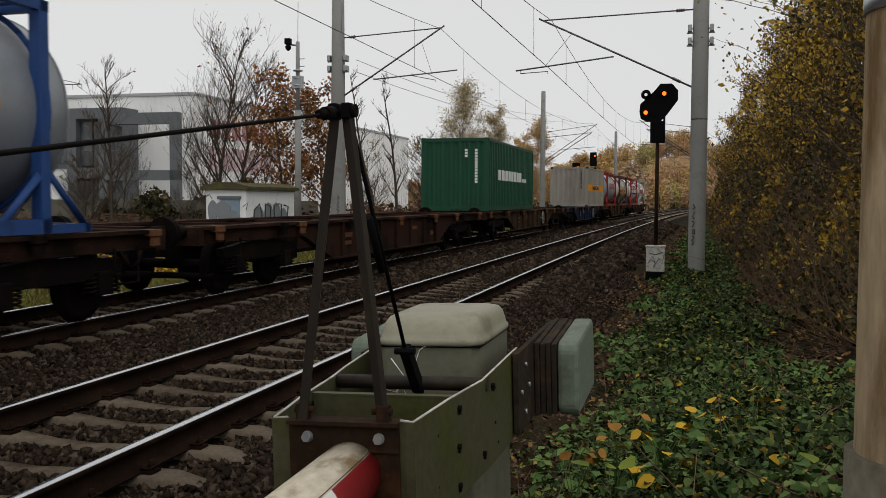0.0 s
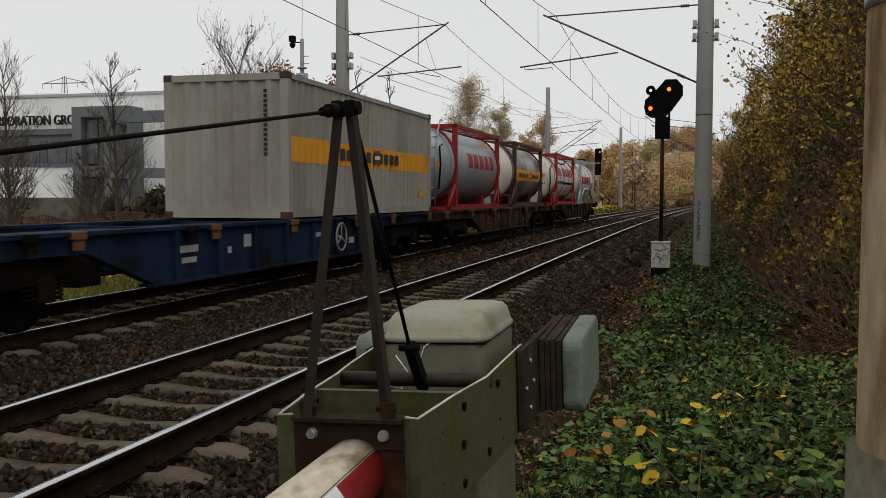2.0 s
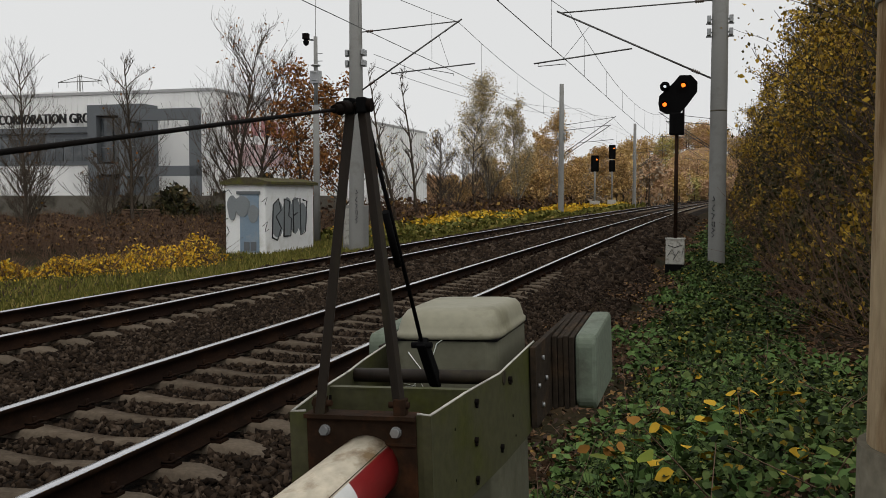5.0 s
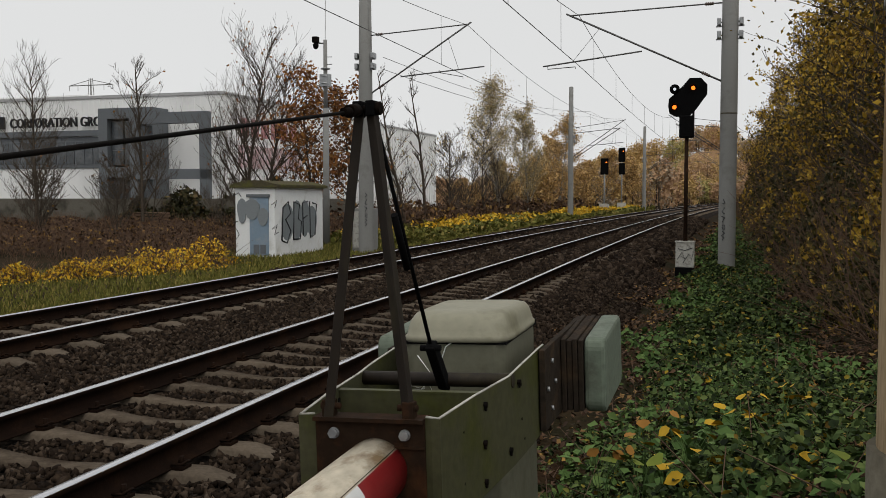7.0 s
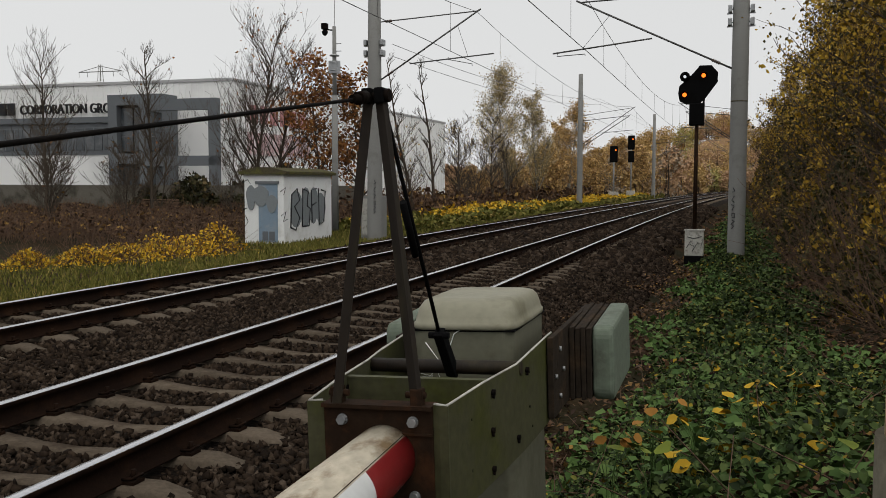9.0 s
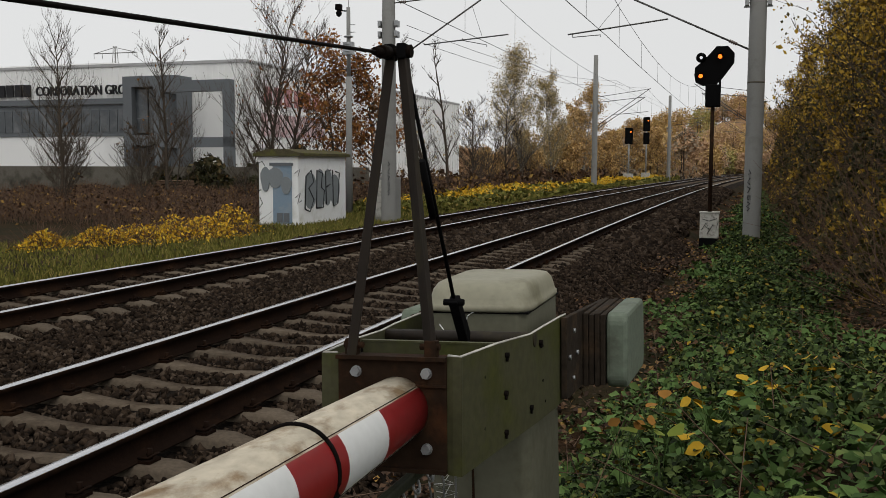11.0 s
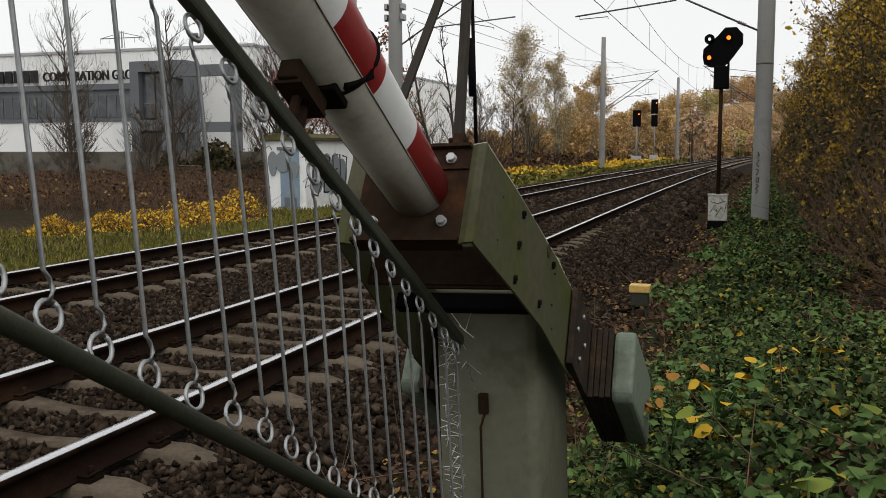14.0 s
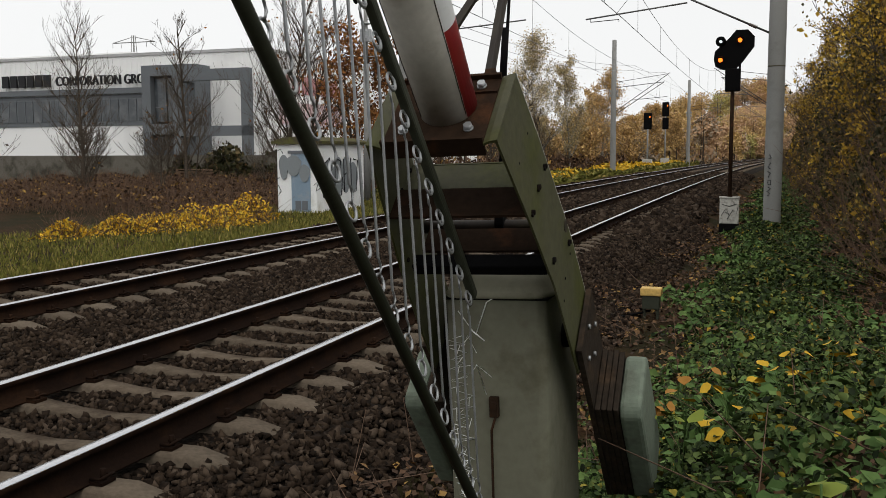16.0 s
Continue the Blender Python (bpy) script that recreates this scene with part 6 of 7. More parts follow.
def wagon(s, paint, label, wheel=None, gear=True):
    t = rolls(thing("container_wagon", label, "freight wagon", group="wagons of the freight train"), s)
    for sx in (-1, 1):
        x0, x1 = sorted((sx * 1.02, sx * 1.17))
        sill = Shape().prism([(-9.2, 1.1), (9.2, 1.1), (9.2, 0.86), (5.5, 0.84), (4.1, 0.36), (-4.1, 0.36), (-5.5, 0.84), (-9.2, 0.86)], x0, x1, "x")
        sill.box((min(sx * 1.0, sx * 1.25), -9.2, 1.06), (max(sx * 1.0, sx * 1.25), 9.2, 1.11)).prism([(-4.2, .36), (4.2, .36), (4.2, .32), (-4.2, .32)], min(sx * 1.0, sx * 1.25), max(sx * 1.0, sx * 1.25), "x")
        sl = part("side_sill", sill, paint, t)
        for y in np.arange(-3.6, 3.7, 1.2):
            part("rib", Shape().box((min(sx * 1.17, sx * 1.235), y - 0.05, 0.36), (max(sx * 1.17, sx * 1.235), y + 0.05, 1.06)), paint, sl)
    part("centre_beam", Shape().box((-0.35, -9.1, 0.8), (0.35, 9.1, 1.05)), paint, t)
    for y in (-9.22, 9.22):
        part("headstock", Shape().box((-1.17, y - 0.12, 0.82), (1.17, y + 0.12, 1.098), bevel=0.01), paint, t)
    for y in (-6.1, -3.0, 0.0, 3.0, 6.1):
        part("cross_beam", Shape().box((-1.02, y - 0.1, .9), (1.02, y + 0.1, 1.08)), paint, t)
    for y in (-8.9, -6.6, -5.8, -3.3, -2.6, 0.2, 2.7, 3.4, 5.8, 6.6, 8.9):
        for sx in (-1, 1):
            part("spigot", Shape().box((min(sx * 1.12, sx * 1.32), y - 0.1, 1.02), (max(sx * 1.12, sx * 1.32), y + 0.1, 1.115), bevel=0.01).box((min(sx * 1.25, sx * 1.3), y - 0.08, .9), (max(sx * 1.25, sx * 1.3), y + .08, 1.03)), ORANGE_RUST if int(y * 10) % 3 else DARK_STEEL, t)
    for yc in (-7.1, 7.1):
        bogie_parts(t, yc)
    for e in (-1, 1):
        for sx in (-1, 1):
            part("buffer", Shape().rod((sx * 0.875, e * 9.35, 1.03), (sx * 0.875, e * 9.72, 1.03), 0.11, n=14).rod((sx * 0.875, e * 9.72, 1.03), (sx * 0.875, e * 9.78, 1.03), 0.23, n=18), DARK_STEEL, t)
        part("coupler", Shape().rod((0, e * 9.3, 1.0), (0, e * 9.76, 0.97), 0.06, n=8).path([(0.3, e * 9.4, 0.95), (0.35, e * 9.6, 0.6), (0.3, e * 9.75, 0.5), (0.2, e * 9.75, 0.7)], 0.03), DARK_STEEL, t)
    part("brake_gear", Shape().rod((0.2, -5, 0.45), (0.2, 5, 0.45), 0.035, n=8).box((-0.5, 1.0, 0.4), (0.4, 1.9, 0.75), bevel=0.1).rod((0.5, -2.2, 0.55), (0.5, -0.9, 0.55), 0.2, n=14).box((-.6, -4.8, .35), (.5, -4.3, .8)), DARK_STEEL, t)
    part("step_iron", Shape().path([(1.2, -8.6, 0.9), (1.22, -8.6, 0.45), (1.22, -8.1, 0.45), (1.2, -8.1, 0.9)], 0.018), DARK_STEEL, t)
    part("step_iron", Shape().path([(1.2, 8.6, 0.9), (1.22, 8.6, 0.45), (1.22, 8.1, 0.45), (1.2, 8.1, 0.9)], 0.018), DARK_STEEL, t)
    if wheel is not None:
        h = Shape().ring((1.3, wheel, 0.72), 0.27, 0.02, (1, 0, 0), 24, 6)
        for k in range(3):
            a = radians(90 + 120 * k)
            h.rod((1.3, wheel, 0.72), (1.3, wheel + 0.27 * math.cos(a), 0.72 + 0.27 * math.sin(a)), 0.014, n=6)
        part("handwheel", h.rod((1.17, wheel, 0.72), (1.31, wheel, 0.72), 0.03), MAST_GREY, t, "pale spoked brake handwheel")
    marks = Shape()
    for y, z, w, h in ((-3.2, 0.78, 0.5, 0.1), (-3.2, 0.62, 0.4, 0.08), (-1.4, 0.82, 0.25, 0.2), (-2.0, 0.7, 0.12, 0.1), (1.6, 0.8, 0.5, 0.08), (3.3, 0.62, 0.3, 0.12)):
        marks.box((1.17, y - w / 2, z - h / 2), (1.174, y + w / 2, z + h / 2))
    part("markings", marks, FRAME_GREY if paint is WAGON_BLUE else ORANGE_RUST, t, "pale stencilled marks")
    return t


def corrugated(s, axis, a0, a1, z0, z1, face, depth, pitch=0.28, sign=1):
    """A trapezoid-ribbed sheet between a0 and a1, ribs upright, standing at face."""
    n = int((a1 - a0) / pitch)
    p = (a1 - a0) / n
    prof = []
    for k in range(n):
        prof += [(a0 + p * k, 0), (a0 + p * (k + 0.26), 0), (a0 + p * (k + 0.5), -depth), (a0 + p * (k + 0.76), -depth)]
    prof.append((a1, 0))
    cols = []
    for a, d in prof:
        c = (face + sign * d, a) if axis == "y" else (a, face + sign * d)
        cols.append((s.bm.verts.new((*c, z0)), s.bm.verts.new((*c, z1))))
    for (a, b), (c, d) in zip(cols, cols[1:]):
        f = s.bm.faces.new((a, c, d, b))
        f.material_index = s.slot


def box_container(s, length, paint, label, trim=None):
    t = rolls(thing("shipping_container", label, "container", group="containers on the train"), s)
    L, W, z0, H = length / 2, 1.219, 1.125, 2.57
    for sx in (-1, 1):
        for axis, half, face, depth, pitch in (("y", L, W, 0.042, 0.28), ("x", W, L, 0.048, 0.3)):
            c = Shape()
            corrugated(c, axis, -half + 0.1, half - 0.1, z0 + 0.16, z0 + H - 0.1, sx * (face - 0.012), depth, pitch, sx)
            part("side_panel" if axis == "y" else "end_panel", c, paint, t)
        for name, lo, hi in (("top_rail", (sx * (W - 0.07), -L, z0 + H - 0.11), (sx * W, L, z0 + H - 0.02)), ("bottom_rail", (sx * (W - 0.05), -L, z0 + 0.02), (sx * W, L, z0 + 0.17)),
                             ("end_header", (-W, sx * (L - 0.08), z0 + H - 0.13), (W, sx * L, z0 + H - 0.01)), ("end_sill", (-W, sx * (L - 0.08), z0 + 0.01), (W, sx * L, z0 + 0.17))):
            part(name, Shape().box([min(p) for p in zip(lo, hi)], [max(p) for p in zip(lo, hi)]), paint, t)
    for sx in (-1, 1):
        for sy in (-1, 1):
            part("corner_post", Shape().box((min(sx * (W - 0.16), sx * (W + .002)), min(sy * (L - 0.13), sy * (L + .002)), z0), (max(sx * (W - 0.16), sx * (W + .002)), max(sy * (L - 0.13), sy * (L + .002)), z0 + H), bevel=0.01), paint, t)
            for z in (z0, z0 + H - 0.118):
                part("corner_casting", Shape().box((min(sx * (W - 0.162), sx * (W + 0.006)), min(sy * (L - 0.178), sy * (L + 0.006)), z - .004), (max(sx * (W - 0.162), sx * (W + 0.006)), max(sy * (L - 0.178), sy * (L + 0.006)), z + 0.122), bevel=0.008), trim or paint, t)
    part("roof", Shape().box((-W + 0.03, -L + 0.03, z0 + H - 0.07), (W - 0.03, L - 0.03, z0 + H - 0.04)), paint, t)
    part("floor", Shape().box((-W + 0.05, -L + 0.05, z0 + 0.03), (W - 0.05, L - 0.05, z0 + 0.12)), DARK_STEEL, t)
    return t


def blocks(parent, mat, x, ys, z0, z1, frac=0.78, thick=0.004, label=""):
    """Lettering too branded to spell: one plain block for each letter."""
    for a, b in zip(ys, ys[1:]):
        part("letter_block", Shape().box((x, a, z0), (x + thick, a + (b - a) * frac, z1)), mat, parent, label)


def tank_container(s, tank, frame, label, kind="frame", cladding=True, dome=None, ladder=True, band=None, y_out=0.72):
    t = rolls(thing("tank_container", label, "tank container", group="containers on the train"), s)
    L, W, z0, H = 3.03, 1.219, 1.125, 2.55
    R, zc = 1.16, z0 + 1.36
    E = L + y_out
    prof = [(0, 0.25), (0.03, 0.6), (0.12, 0.95), (0.24, 1.09), (0.36, R), (2 * E - 0.36, R), (2 * E - 0.24, 1.09), (2 * E - 0.12, 0.95), (2 * E - 0.03, 0.6), (2 * E, 0.25)]
    sh = Shape()
    sh.lathe(prof, (0, -E, zc), (0, E, zc), 48)
    me = finish(sh, "tank", [tank, dome or tank])
    if dome:
        for p in me.polygons:
            if p.center.y < -L + 0.2 or p.center.y > L - 0.2:
                p.material_index = 1
    tk = part("tank", me, None, t)
    for y in (-E + 0.34, -1.7, -0.2, 1.3, E - 0.34) if cladding else (-E + 0.34, E - 0.34):
        part("tank_strap", Shape().ring((0, y, zc), R + 0.004, 0.013, (0, 1, 0), 48, 5), DARK_STEEL if cladding else tank, tk, "thin strap round the tank")
    for sx in (-1, 1):
        for sy in (-1, 1):
            x0, x1 = sorted((sx * (W - 0.15), sx * W))
            y0, y1 = sorted((sy * (L - 0.15), sy * L))
            part("corner_post", Shape().box((x0, y0, z0), (x1, y1, z0 + H), bevel=0.012), frame, t)
        x0, x1 = sorted((sx * (W - 0.1), sx * W))
        part("top_rail", Shape().box((x0, -L, z0 + H - 0.12), (x1, L, z0 + H), bevel=0.01), frame, t)
        br = Shape()
        x = sx * (W - 0.06)
        if kind == "truss":
            br.path([(x, -L - 0.75, z0 + 0.06), (x, -L + 0.02, z0 + 0.75)], 0.06, 4).path([(x, -L + 0.05, z0 + 0.72), (x, -L + 0.75, z0 + 0.45), (x, -L + 0.75, z0 + 0.06)], 0.06, 4)
            br.path([(x, -L + 0.1, z0 + 0.1), (x, -1.3, z0 + 0.85), (x, 1.1, z0 + 0.85), (x, L - 0.1, z0 + 0.1)], 0.06, 4).box((min(x - .05, x + .05), -L - 0.8, z0), (max(x - .05, x + .05), -L + 0.85, z0 + 0.1))
        else:
            br.box((min(x - .05, x + .06), -L, z0), (max(x - .05, x + .06), L, z0 + 0.16))
            br.path([(x, -L - 0.75, z0 + 0.06), (x, -L, z0 + 0.75)], 0.055, 4).path([(x, L - 0.75, z0 + 0.1), (x, L - .05, z0 + 0.7)], 0.055, 4).path([(x, -L + 0.75, z0 + 0.1), (x, -L + .05, z0 + 0.7)], 0.055, 4).path([(x, L + 0.7, z0 + 0.06), (x, L, z0 + 0.7)], 0.055, 4)
        part("brace", br, frame, t)
    for sy in (-1, 1):
        cr = Shape()
        for z in (z0, z0 + H - 0.12):
            y0, y1 = sorted((sy * (L - 0.12), sy * L))
            cr.box((-W, y0, z), (W, y1, z + 0.12))
        y0, y1 = sorted((sy * L, sy * (L + 0.72)))
        cr.box((-W, y0, z0), (-W + .1, y1, z0 + 0.1)).box((W - .1, y0, z0), (W, y1, z0 + 0.1))
        ye = sy * (L + 0.7)
        cr.box((-W, min(ye, ye - sy * .1), z0), (W, max(ye, ye - sy * .1), z0 + 0.1))
        cr.ring((0, sy * (L - .02), zc), R + 0.05, 0.035, (0, 1, 0), 40, 6)
        part("end_frame", cr, frame, t)
    for k in range(7):
        part("walkway_bearer", Shape().box((-W + .1, -L + 0.15 + 0.93 * k, z0 + H - 0.06), (W - .1, -L + 0.3 + 0.93 * k, z0 + H - 0.032)), frame, t)
    part("walkway", Shape().box((-0.35, -L, z0 + H - 0.03), (0.35, L, z0 + H + 0.01)), FRAME_GREY if frame is not FRAME_BROWN else FRAME_BROWN, t, "grating walkway along the top")
    for lo, hi in (((-0.8, -2.4, z0 + 0.02), (0.8, -2.0, z0 + 0.5)), ((-0.8, 2.0, z0 + 0.02), (0.8, 2.4, z0 + 0.5)), ((-.3, -.3, z0), (.3, .3, z0 + .25))):
        part("saddle", Shape().box(lo, hi), frame, t)
    part("outlet_box", Shape().box((-0.45, -L - 0.68, z0 + 0.1), (0.35, -L - 0.4, z0 + 0.55), bevel=0.02), FRAME_GREY, t, "pale outlet valve box")
    if ladder:
        ld = Shape()
        xl = -0.95 if ladder == "far" else 0.35
        ya = -L - 0.74
        for dx in (0, 0.42):
            ld.path([(xl + dx, ya, z0 + 0.1), (xl + dx, ya, z0 + 1.6), (xl + dx, ya + 0.25, z0 + 2.3), (xl + dx, ya + 0.55, z0 + H + 0.12), (xl + dx, ya + 0.8, z0 + H + 0.1)], 0.022, 6)
        for k in range(7):
            z = z0 + 0.35 + 0.3 * k
            yy = ya if z < z0 + 1.6 else ya + 0.25 * (z - z0 - 1.6) / 0.7
            ld.rod((xl, yy, z), (xl + 0.42, yy, z), 0.016, n=6)
        part("ladder", ld, GALV, t, "galvanised end ladder")
    return t, tk, R, zc, E


def tank_blocks(parent, mat, R, zc, ys, a0, a1, frac=0.78, off=0.006, label="", name="letter_block"):
    """Plain blocks lying on the tank's round side, between two angles above its middle."""
    for y0, yb in zip(ys, ys[1:]):
        s = Shape()
        y1 = y0 + (yb - y0) * frac
        n = 5
        g = [[s.bm.verts.new(((R + off) * math.cos(radians(a0 + (a1 - a0) * k / n)), y, zc + (R + off) * math.sin(radians(a0 + (a1 - a0) * k / n)))) for k in range(n + 1)] for y in (y0, y1)]
        for k in range(n):
            s.bm.faces.new((g[0][k], g[0][k + 1], g[1][k + 1], g[1][k]))
        part(name, s, mat, parent, label)


def end_blocks(parent, mat, E, zc, rects, sy=-1, label="", name="letter_block"):
    """Flat plates on the dished end; (x, z) middle, width and height."""
    for x, z, w, h in rects:
        s = Shape()
        r = math.hypot(x, z)
        y = sy * (E - np.interp(r, [0, 0.25, 0.6, 0.95, 1.09], [-0.01, -0.01, 0.02, 0.11, 0.23]) + 0.014)
        s.box((x - w / 2, y - 0.006, zc + z - h / 2), (x + w / 2, y + 0.006, zc + z + h / 2))
        part(name, s, mat, parent, label)


def train():
    for k, (c, paint, lab, wheel) in enumerate((
            (2.1, WAGON_BROWN, "worn brown flat container wagon carrying a tank", None), (21.7, WAGON_BROWN, "empty worn brown flat container wagon", None),
            (41.3, WAGON_TAN, "worn brown container wagon with spoked handwheel", 2.1), (60.9, WAGON_BLUE, "dull blue container wagon with white stencils", 2.4),
            (80.5, WAGON_TAN, "faded tan container wagon carrying two tanks", None), (100.1, WAGON_BROWN, "worn brown container wagon at the train's end", None))):
        wagon(c, paint, lab, wheel)
    g = box_container(36.6, 9.05, GREEN_BOX, "dark green corrugated container with white lettering", GREEN_BOX)
    ys = [10.84, 11.5, 12.15, 12.75, 13.3, 13.85, 14.4, 14.75, 15.6]
    blocks(g, LETTER_WHITE, 1.209, [y - 13.68 for y in ys], 2.25, 2.63, 0.8, label="white brand lettering as plain blocks")
    blocks(g, LETTER_WHITE, 1.209, [y - 13.68 for y in (15.62, 15.75, 16.05, 16.3, 16.6)], 2.25, 2.4, 0.75, label="small white lettering blocks")
    code = Shape()
    for x, z0, n in ((0.78, 3.3, 12), (0.42, 3.3, 3)):
        for k in range(n):
            code.box((x - 0.05, -4.53, z0 - 0.1 * k - 0.08), (x + 0.05, -4.526, z0 - 0.1 * k))
    part("code_blocks", code, LETTER_WHITE, g, "white container code as bars")
    part("handle_bar", Shape().path([(-0.1, -4.53, 1.25), (-0.1, -4.6, 1.2), (0.3, -4.6, 1.2), (0.3, -4.53, 1.25)], 0.015), GREEN_BOX, g)
    w = box_container(65.52, 9.05, WHITE_BOX, "grimy white corrugated container with orange stripe", FRAME_BROWN)
    st = Shape()
    corrugated(st, "y", -4.42, 4.42, 2.14, 2.59, 1.211, 0.036, 0.28, 1)
    part("stripe", st, ORANGE_BAND, w, "orange stripe round the side")
    blocks(w, LETTER, 1.214, [-2.05 + 0.39 * k for k in range(11)], 2.25, 2.48, 0.7, label="dark brand lettering as plain blocks")
    part("emblem", Shape().box((1.212, -0.0, 2.22), (1.216, 0.42, 2.54)), LETTER_RED, w, "red emblem plate")
    blocks(w, LETTER_WHITE, 1.218, [0.05, 0.37], 2.34, 2.42, 1.0)
    part("plate", Shape().box((1.205, 3.5, 1.5), (1.212, 3.95, 1.68)), ORANGE_BAND, w, "small yellow data plate")
    code = Shape()
    for k in range(14):
        code.box((0.75, -4.53, 3.4 - 0.085 * k - 0.06), (0.82, -4.526, 3.4 - 0.085 * k))
    part("code_blocks", code, LETTER, w, "dark container code as bars")

    b, tk, R, zc, E = tank_container(5.97, TANK_GREY, FRAME_BLUE, "grey tank container in a blue frame", cladding=False)
    tank_blocks(tk, LETTER_WHITE, R, zc, (1.9, 2.25), 22, 40, 1.0, label="white hazard plate")
    tank_blocks(tk, ORANGE_BAND, R, zc, (1.95, 2.35), -2, 14, 0.9, label="yellow warning plate")
    tank_blocks(tk, LETTER_WHITE, R, zc, (1.5, 2.3), 46, 50, 1.0)
    h1, tk, R, zc, E = tank_container(75.85, TANK_GREY, FRAME_RED, "grey tank container with red lettering in red frame", cladding=False)
    tank_blocks(tk, LETTER_RED, R, zc, [-1.3 + 0.76 * k for k in range(6)], -3, 20, 0.78, label="red brand lettering as plain blocks")
    tank_blocks(tk, ORANGE_BAND, R, zc, (2.1, 2.8), -22, -15, 1.0, label="yellow band sticker")
    tank_blocks(tk, ORANGE_BAND, R, zc, (1.6, 2.5), 38, 46, 1.0, label="yellow sticker")
    end_blocks(tk, LETTER_RED, E, zc, [(-0.05 + 0.42 * math.cos(radians(a)), 0.1 + 0.42 * math.sin(radians(a)), 0.11, 0.14) for a in (40, 65, 90, 115, 140, 220, 245, 270, 295, 320)] + [(-0.05, 0.12, 0.8, 0.02), (-0.05, 0.06, 0.8, 0.02)], label="round red emblem as plain blocks")
    end_blocks(tk, ORANGE_BAND, E, zc, [(0.82, 0.0, 0.18, 0.16)], label="yellow warning sign")
    part("hose", Shape().path([(0.95, -E + 0.1, zc + 0.55), (0.9, -E - 0.02, zc + 0.5), (0.93, -E - 0.02, zc), (0.88, -E - 0.03, zc - 0.75)], 0.028), BLACK, h1)
    br, tk, R, zc, E = tank_container(85.0, TANK_STEEL, FRAME_BROWN, "stained steel tank container with orange band, brown frame", cladding=False, dome=TANK_WHITE, ladder=False)
    tank_blocks(tk, ORANGE_BAND, R, zc, (-2.75, 2.75), -16, 6, 1.0, label="orange band along the tank")
    tank_blocks(tk, LETTER, R, zc, [-2.2 + 0.29 * k for k in range(8)] , -9, -1, 0.7, 0.012, label="dark brand lettering as plain blocks")
    tank_blocks(tk, LETTER, R, zc, [0.75 + 0.29 * k for k in range(6)], -9, -1, 0.7, 0.012)
    tank_blocks(tk, LETTER_RED, R, zc, (0.25, 0.6), -12, 2, 1.0, 0.012, label="red emblem plate")
    tank_blocks(tk, LETTER_WHITE, R, zc, (0.33, 0.53), -7, -3, 1.0, 0.018)
    end_blocks(tk, LETTER, E, zc, [(-0.3 + 0.09 * k, 0.72, 0.06, 0.07) for k in range(8)] + [(-0.2 + 0.09 * k, 0.55, 0.06, 0.06) for k in range(3)], label="dark code bars")
    end_blocks(tk, FRAME_BROWN, E, zc, [(0.45, -0.28, 0.26, 0.26)], label="scuffed placard holder")
    part("ring_frame", Shape().box((-1.15, -3.72, 1.55), (1.15, -3.65, 1.62)), FRAME_BROWN, br)
    d, tk, R, zc, E = tank_container(95.42, TANK_WHITE, FRAME_RED, "white strapped tank container with red lettering, red frame", ladder="far")
    w1 = [-2.32, -1.86, -1.5, -1.08]
    w2 = [-0.75, -0.2, 0.28, 0.75, 1.2, 1.72, 2.25, 2.72]
    tank_blocks(tk, LETTER_RED, R, zc, w1, 4, 26, 0.8, label="red brand lettering as plain blocks")
    tank_blocks(tk, LETTER_RED, R, zc, w2, 4, 26, 0.78, label="red brand lettering as plain blocks")
    tank_blocks(tk, BLACK, R, zc, (-0.55, 2.7), -16, -10, 1.0, label="black stripe")
    letters("LIQUID LOGISTICS", 0.15, 0.004, LETTER, pose(1.175, -2.45, zc - 0.3, 90, 0, 90), tk, "dark words")
    end_blocks(tk, LETTER, E, zc, [(-0.32 + 0.085 * k, 0.78, 0.055, 0.08) for k in range(11)] + [(-0.1 + 0.08 * k, 0.66, 0.05, 0.06) for k in range(4)] + [(-0.75 + 0.085 * k, -0.3, 0.055, 0.07) for k in range(18)] + [(-0.05, -0.46, 0.03, 0.12)], label="dark code and address bars")
    end_blocks(tk, LETTER_RED, E, zc, [(-0.1 + 0.29 * math.cos(radians(a)), 0.1 + 0.27 * math.sin(radians(a)), 0.06, 0.07) for a in range(0, 360, 30)] , label="round red emblem as plain blocks")
    end_blocks(tk, ORANGE_BAND, E, zc, [(0.5, 0.1, 0.5, 0.14), (0.4, 0.02, 0.3, 0.1), (-0.68, 0.1, 0.42, 0.14), (-0.6, 0.02, 0.28, 0.1)], label="golden wing shapes")
    part("hose", Shape().path([(1.0, -E + 0.35, zc + 0.6), (0.95, -E + 0.12, zc + 0.4), (0.98, -E + 0.1, zc - 0.2), (0.9, -E + 0.1, zc - 0.9)], 0.03), BLACK, d)
    part("hose", Shape().path([(1.0, -2.5, zc + 0.85), (1.08, -1.0, zc + 0.72), (1.05, 0.2, zc + 0.75), (0.9, 1.4, zc + 0.9)], 0.035), BLACK, d)
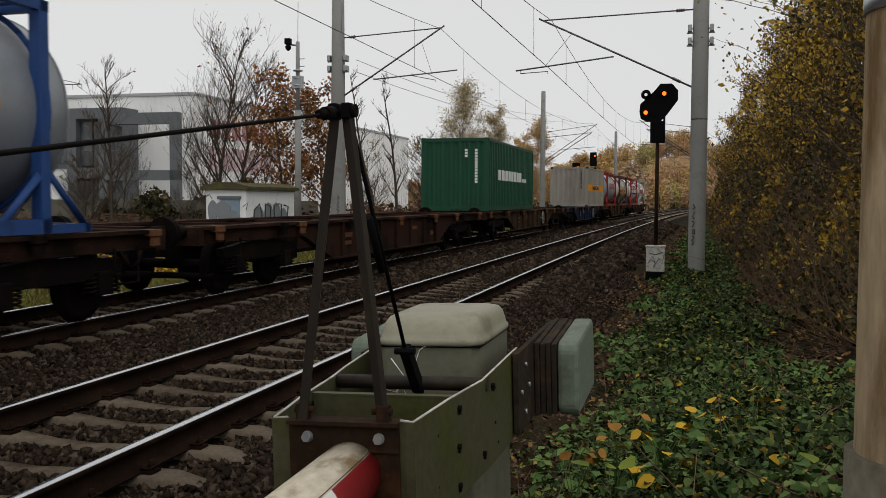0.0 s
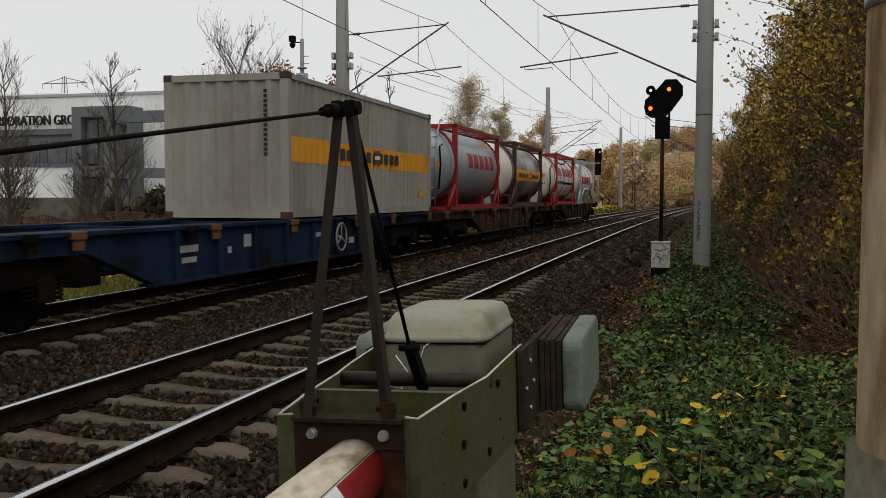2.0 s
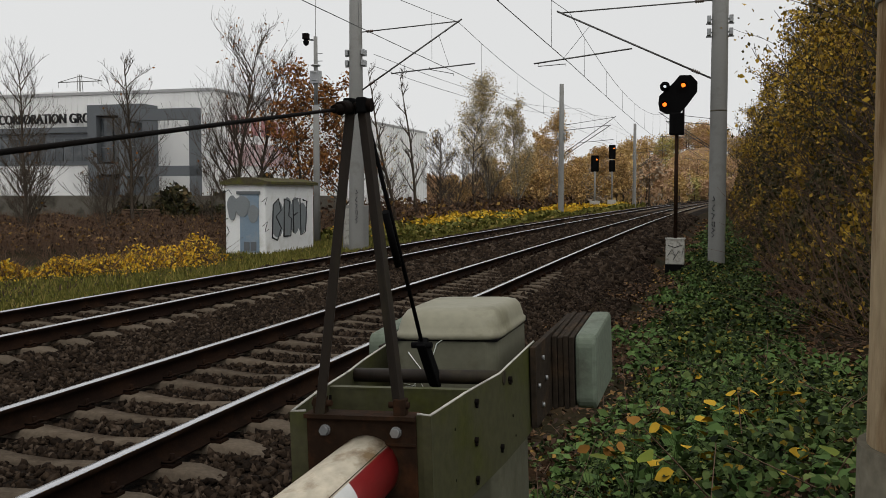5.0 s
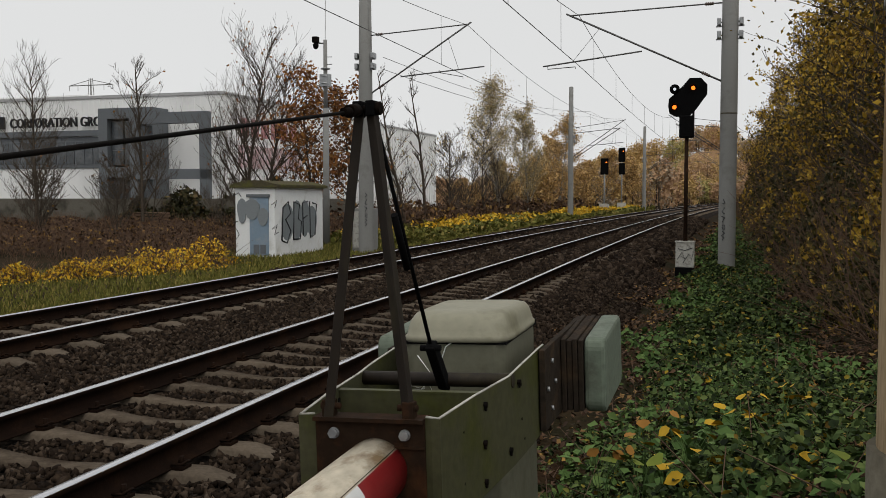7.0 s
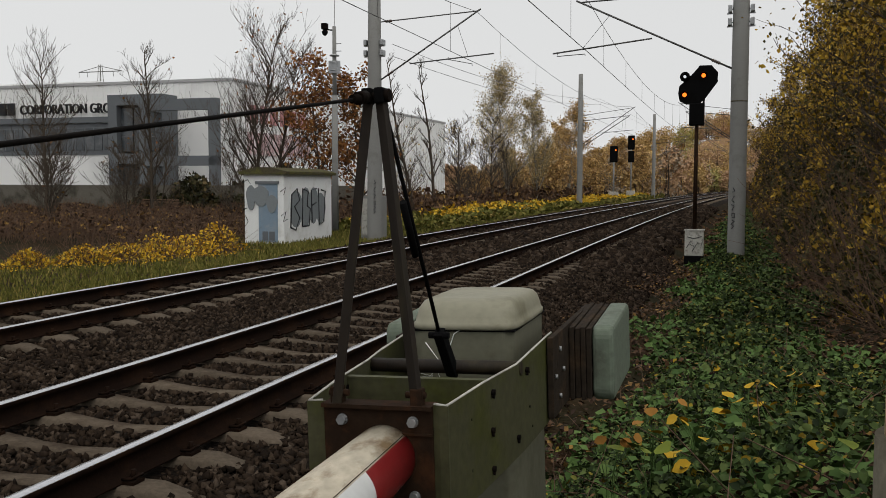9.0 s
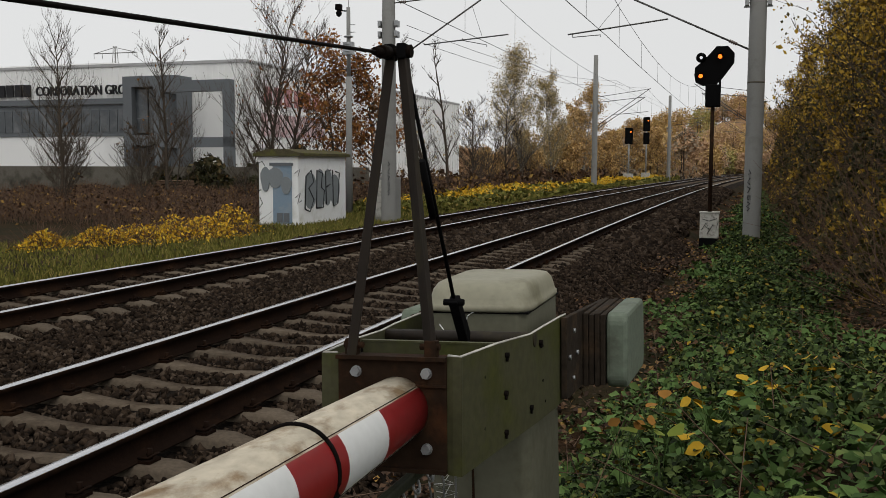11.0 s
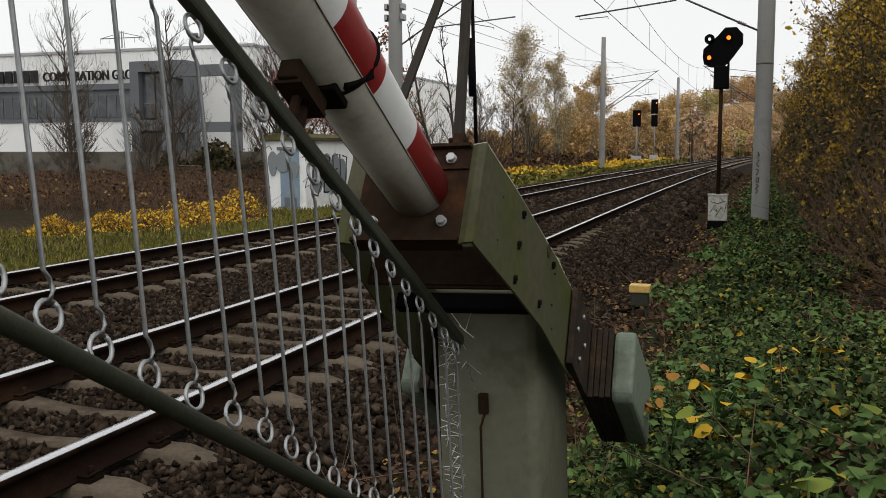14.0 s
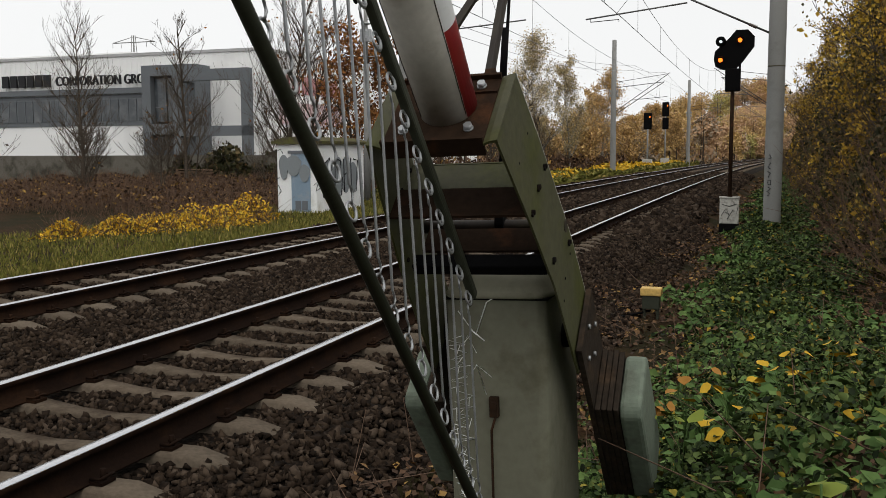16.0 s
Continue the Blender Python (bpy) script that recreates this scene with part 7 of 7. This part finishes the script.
    h2, tk, R, zc, E = tank_container(104.25, TANK_WHITE, FRAME_GREY, "cream tank container with red lettering in grey frame", kind="truss", ladder=True)
    tank_blocks(tk, LETTER_RED, R, zc, [-2.3 + 0.765 * k for k in range(6)], -10, 12, 0.76, label="red brand lettering as plain blocks")
    tank_blocks(tk, SPRAY_GREY, R, zc, (1.75, 2.85), -26, -5, 1.0, label="dull grey data field")
    tank_blocks(tk, SPRAY_GREY, R, zc, (-2.6, -1.9), -35, -18, 1.0, label="dull grey data field")
    end_blocks(tk, ORANGE_BAND, E, zc, [(0.6, 0.55, 0.2, 0.18), (0.95, 0.35, 0.08, 0.08)], label="orange warning sign")
    end_blocks(tk, SPRAY_GREY, E, zc, [(0.1, 0.0, 0.25, 0.45)])


train()


# ---- movement ----
def motions():
    # the boom lifts
    lift = [(0.0, 0.0), (9.2, 0.0), (9.9, 0.0), (10.4, 0.6), (10.8, 2.6), (11.3, 6.7), (11.5, 8.7), (12.0, 13.7), (12.5, 18.6), (13.0, 23.6), (13.5, 28.5), (14.0, 33.4), (14.5, 38.0), (15.0, 42.3), (15.5, 46.2), (16.0, 49.8)]
    walk(ARM, [(t, pose(0, 0, ARM_Z, -a)) for t, a in lift])

    def lean(t):
        return float(np.interp(t, [0, 10.4, 12.5, 14, 16], [0, 0, 3.5, 4.0, 4.5]))

    for ob, u in RODS:
        rows = []
        for t, a in lift:
            g = a + lean(t)
            if u is None:
                drop = BAR + 0.024
                rows.append((t, pose(0, drop * math.sin(radians(g)), rail_z(0) - 0.03 - drop * math.cos(radians(g)) - 0.045 * drop * math.sin(radians(g)))))
            else:
                sway = 1.2 * math.sin(u * 7.3) if t > 10.5 else 0.0
                rows.append((t, pose(0, -u, rail_z(u) - 0.034, g + sway)))
        walk(ob, rows)
    # the train runs towards the crossing at a steady pace
    for ob, s in ROLLING:
        rows = []
        for t in [0.5 * k for k in range(11)] + [16.0]:
            y = s - SPEED * t
            rows.append((t, pose(FAR_TRACK + bend(y), y, 0, 0, 0, heading(y))))
        walk(ob, rows)


motions()
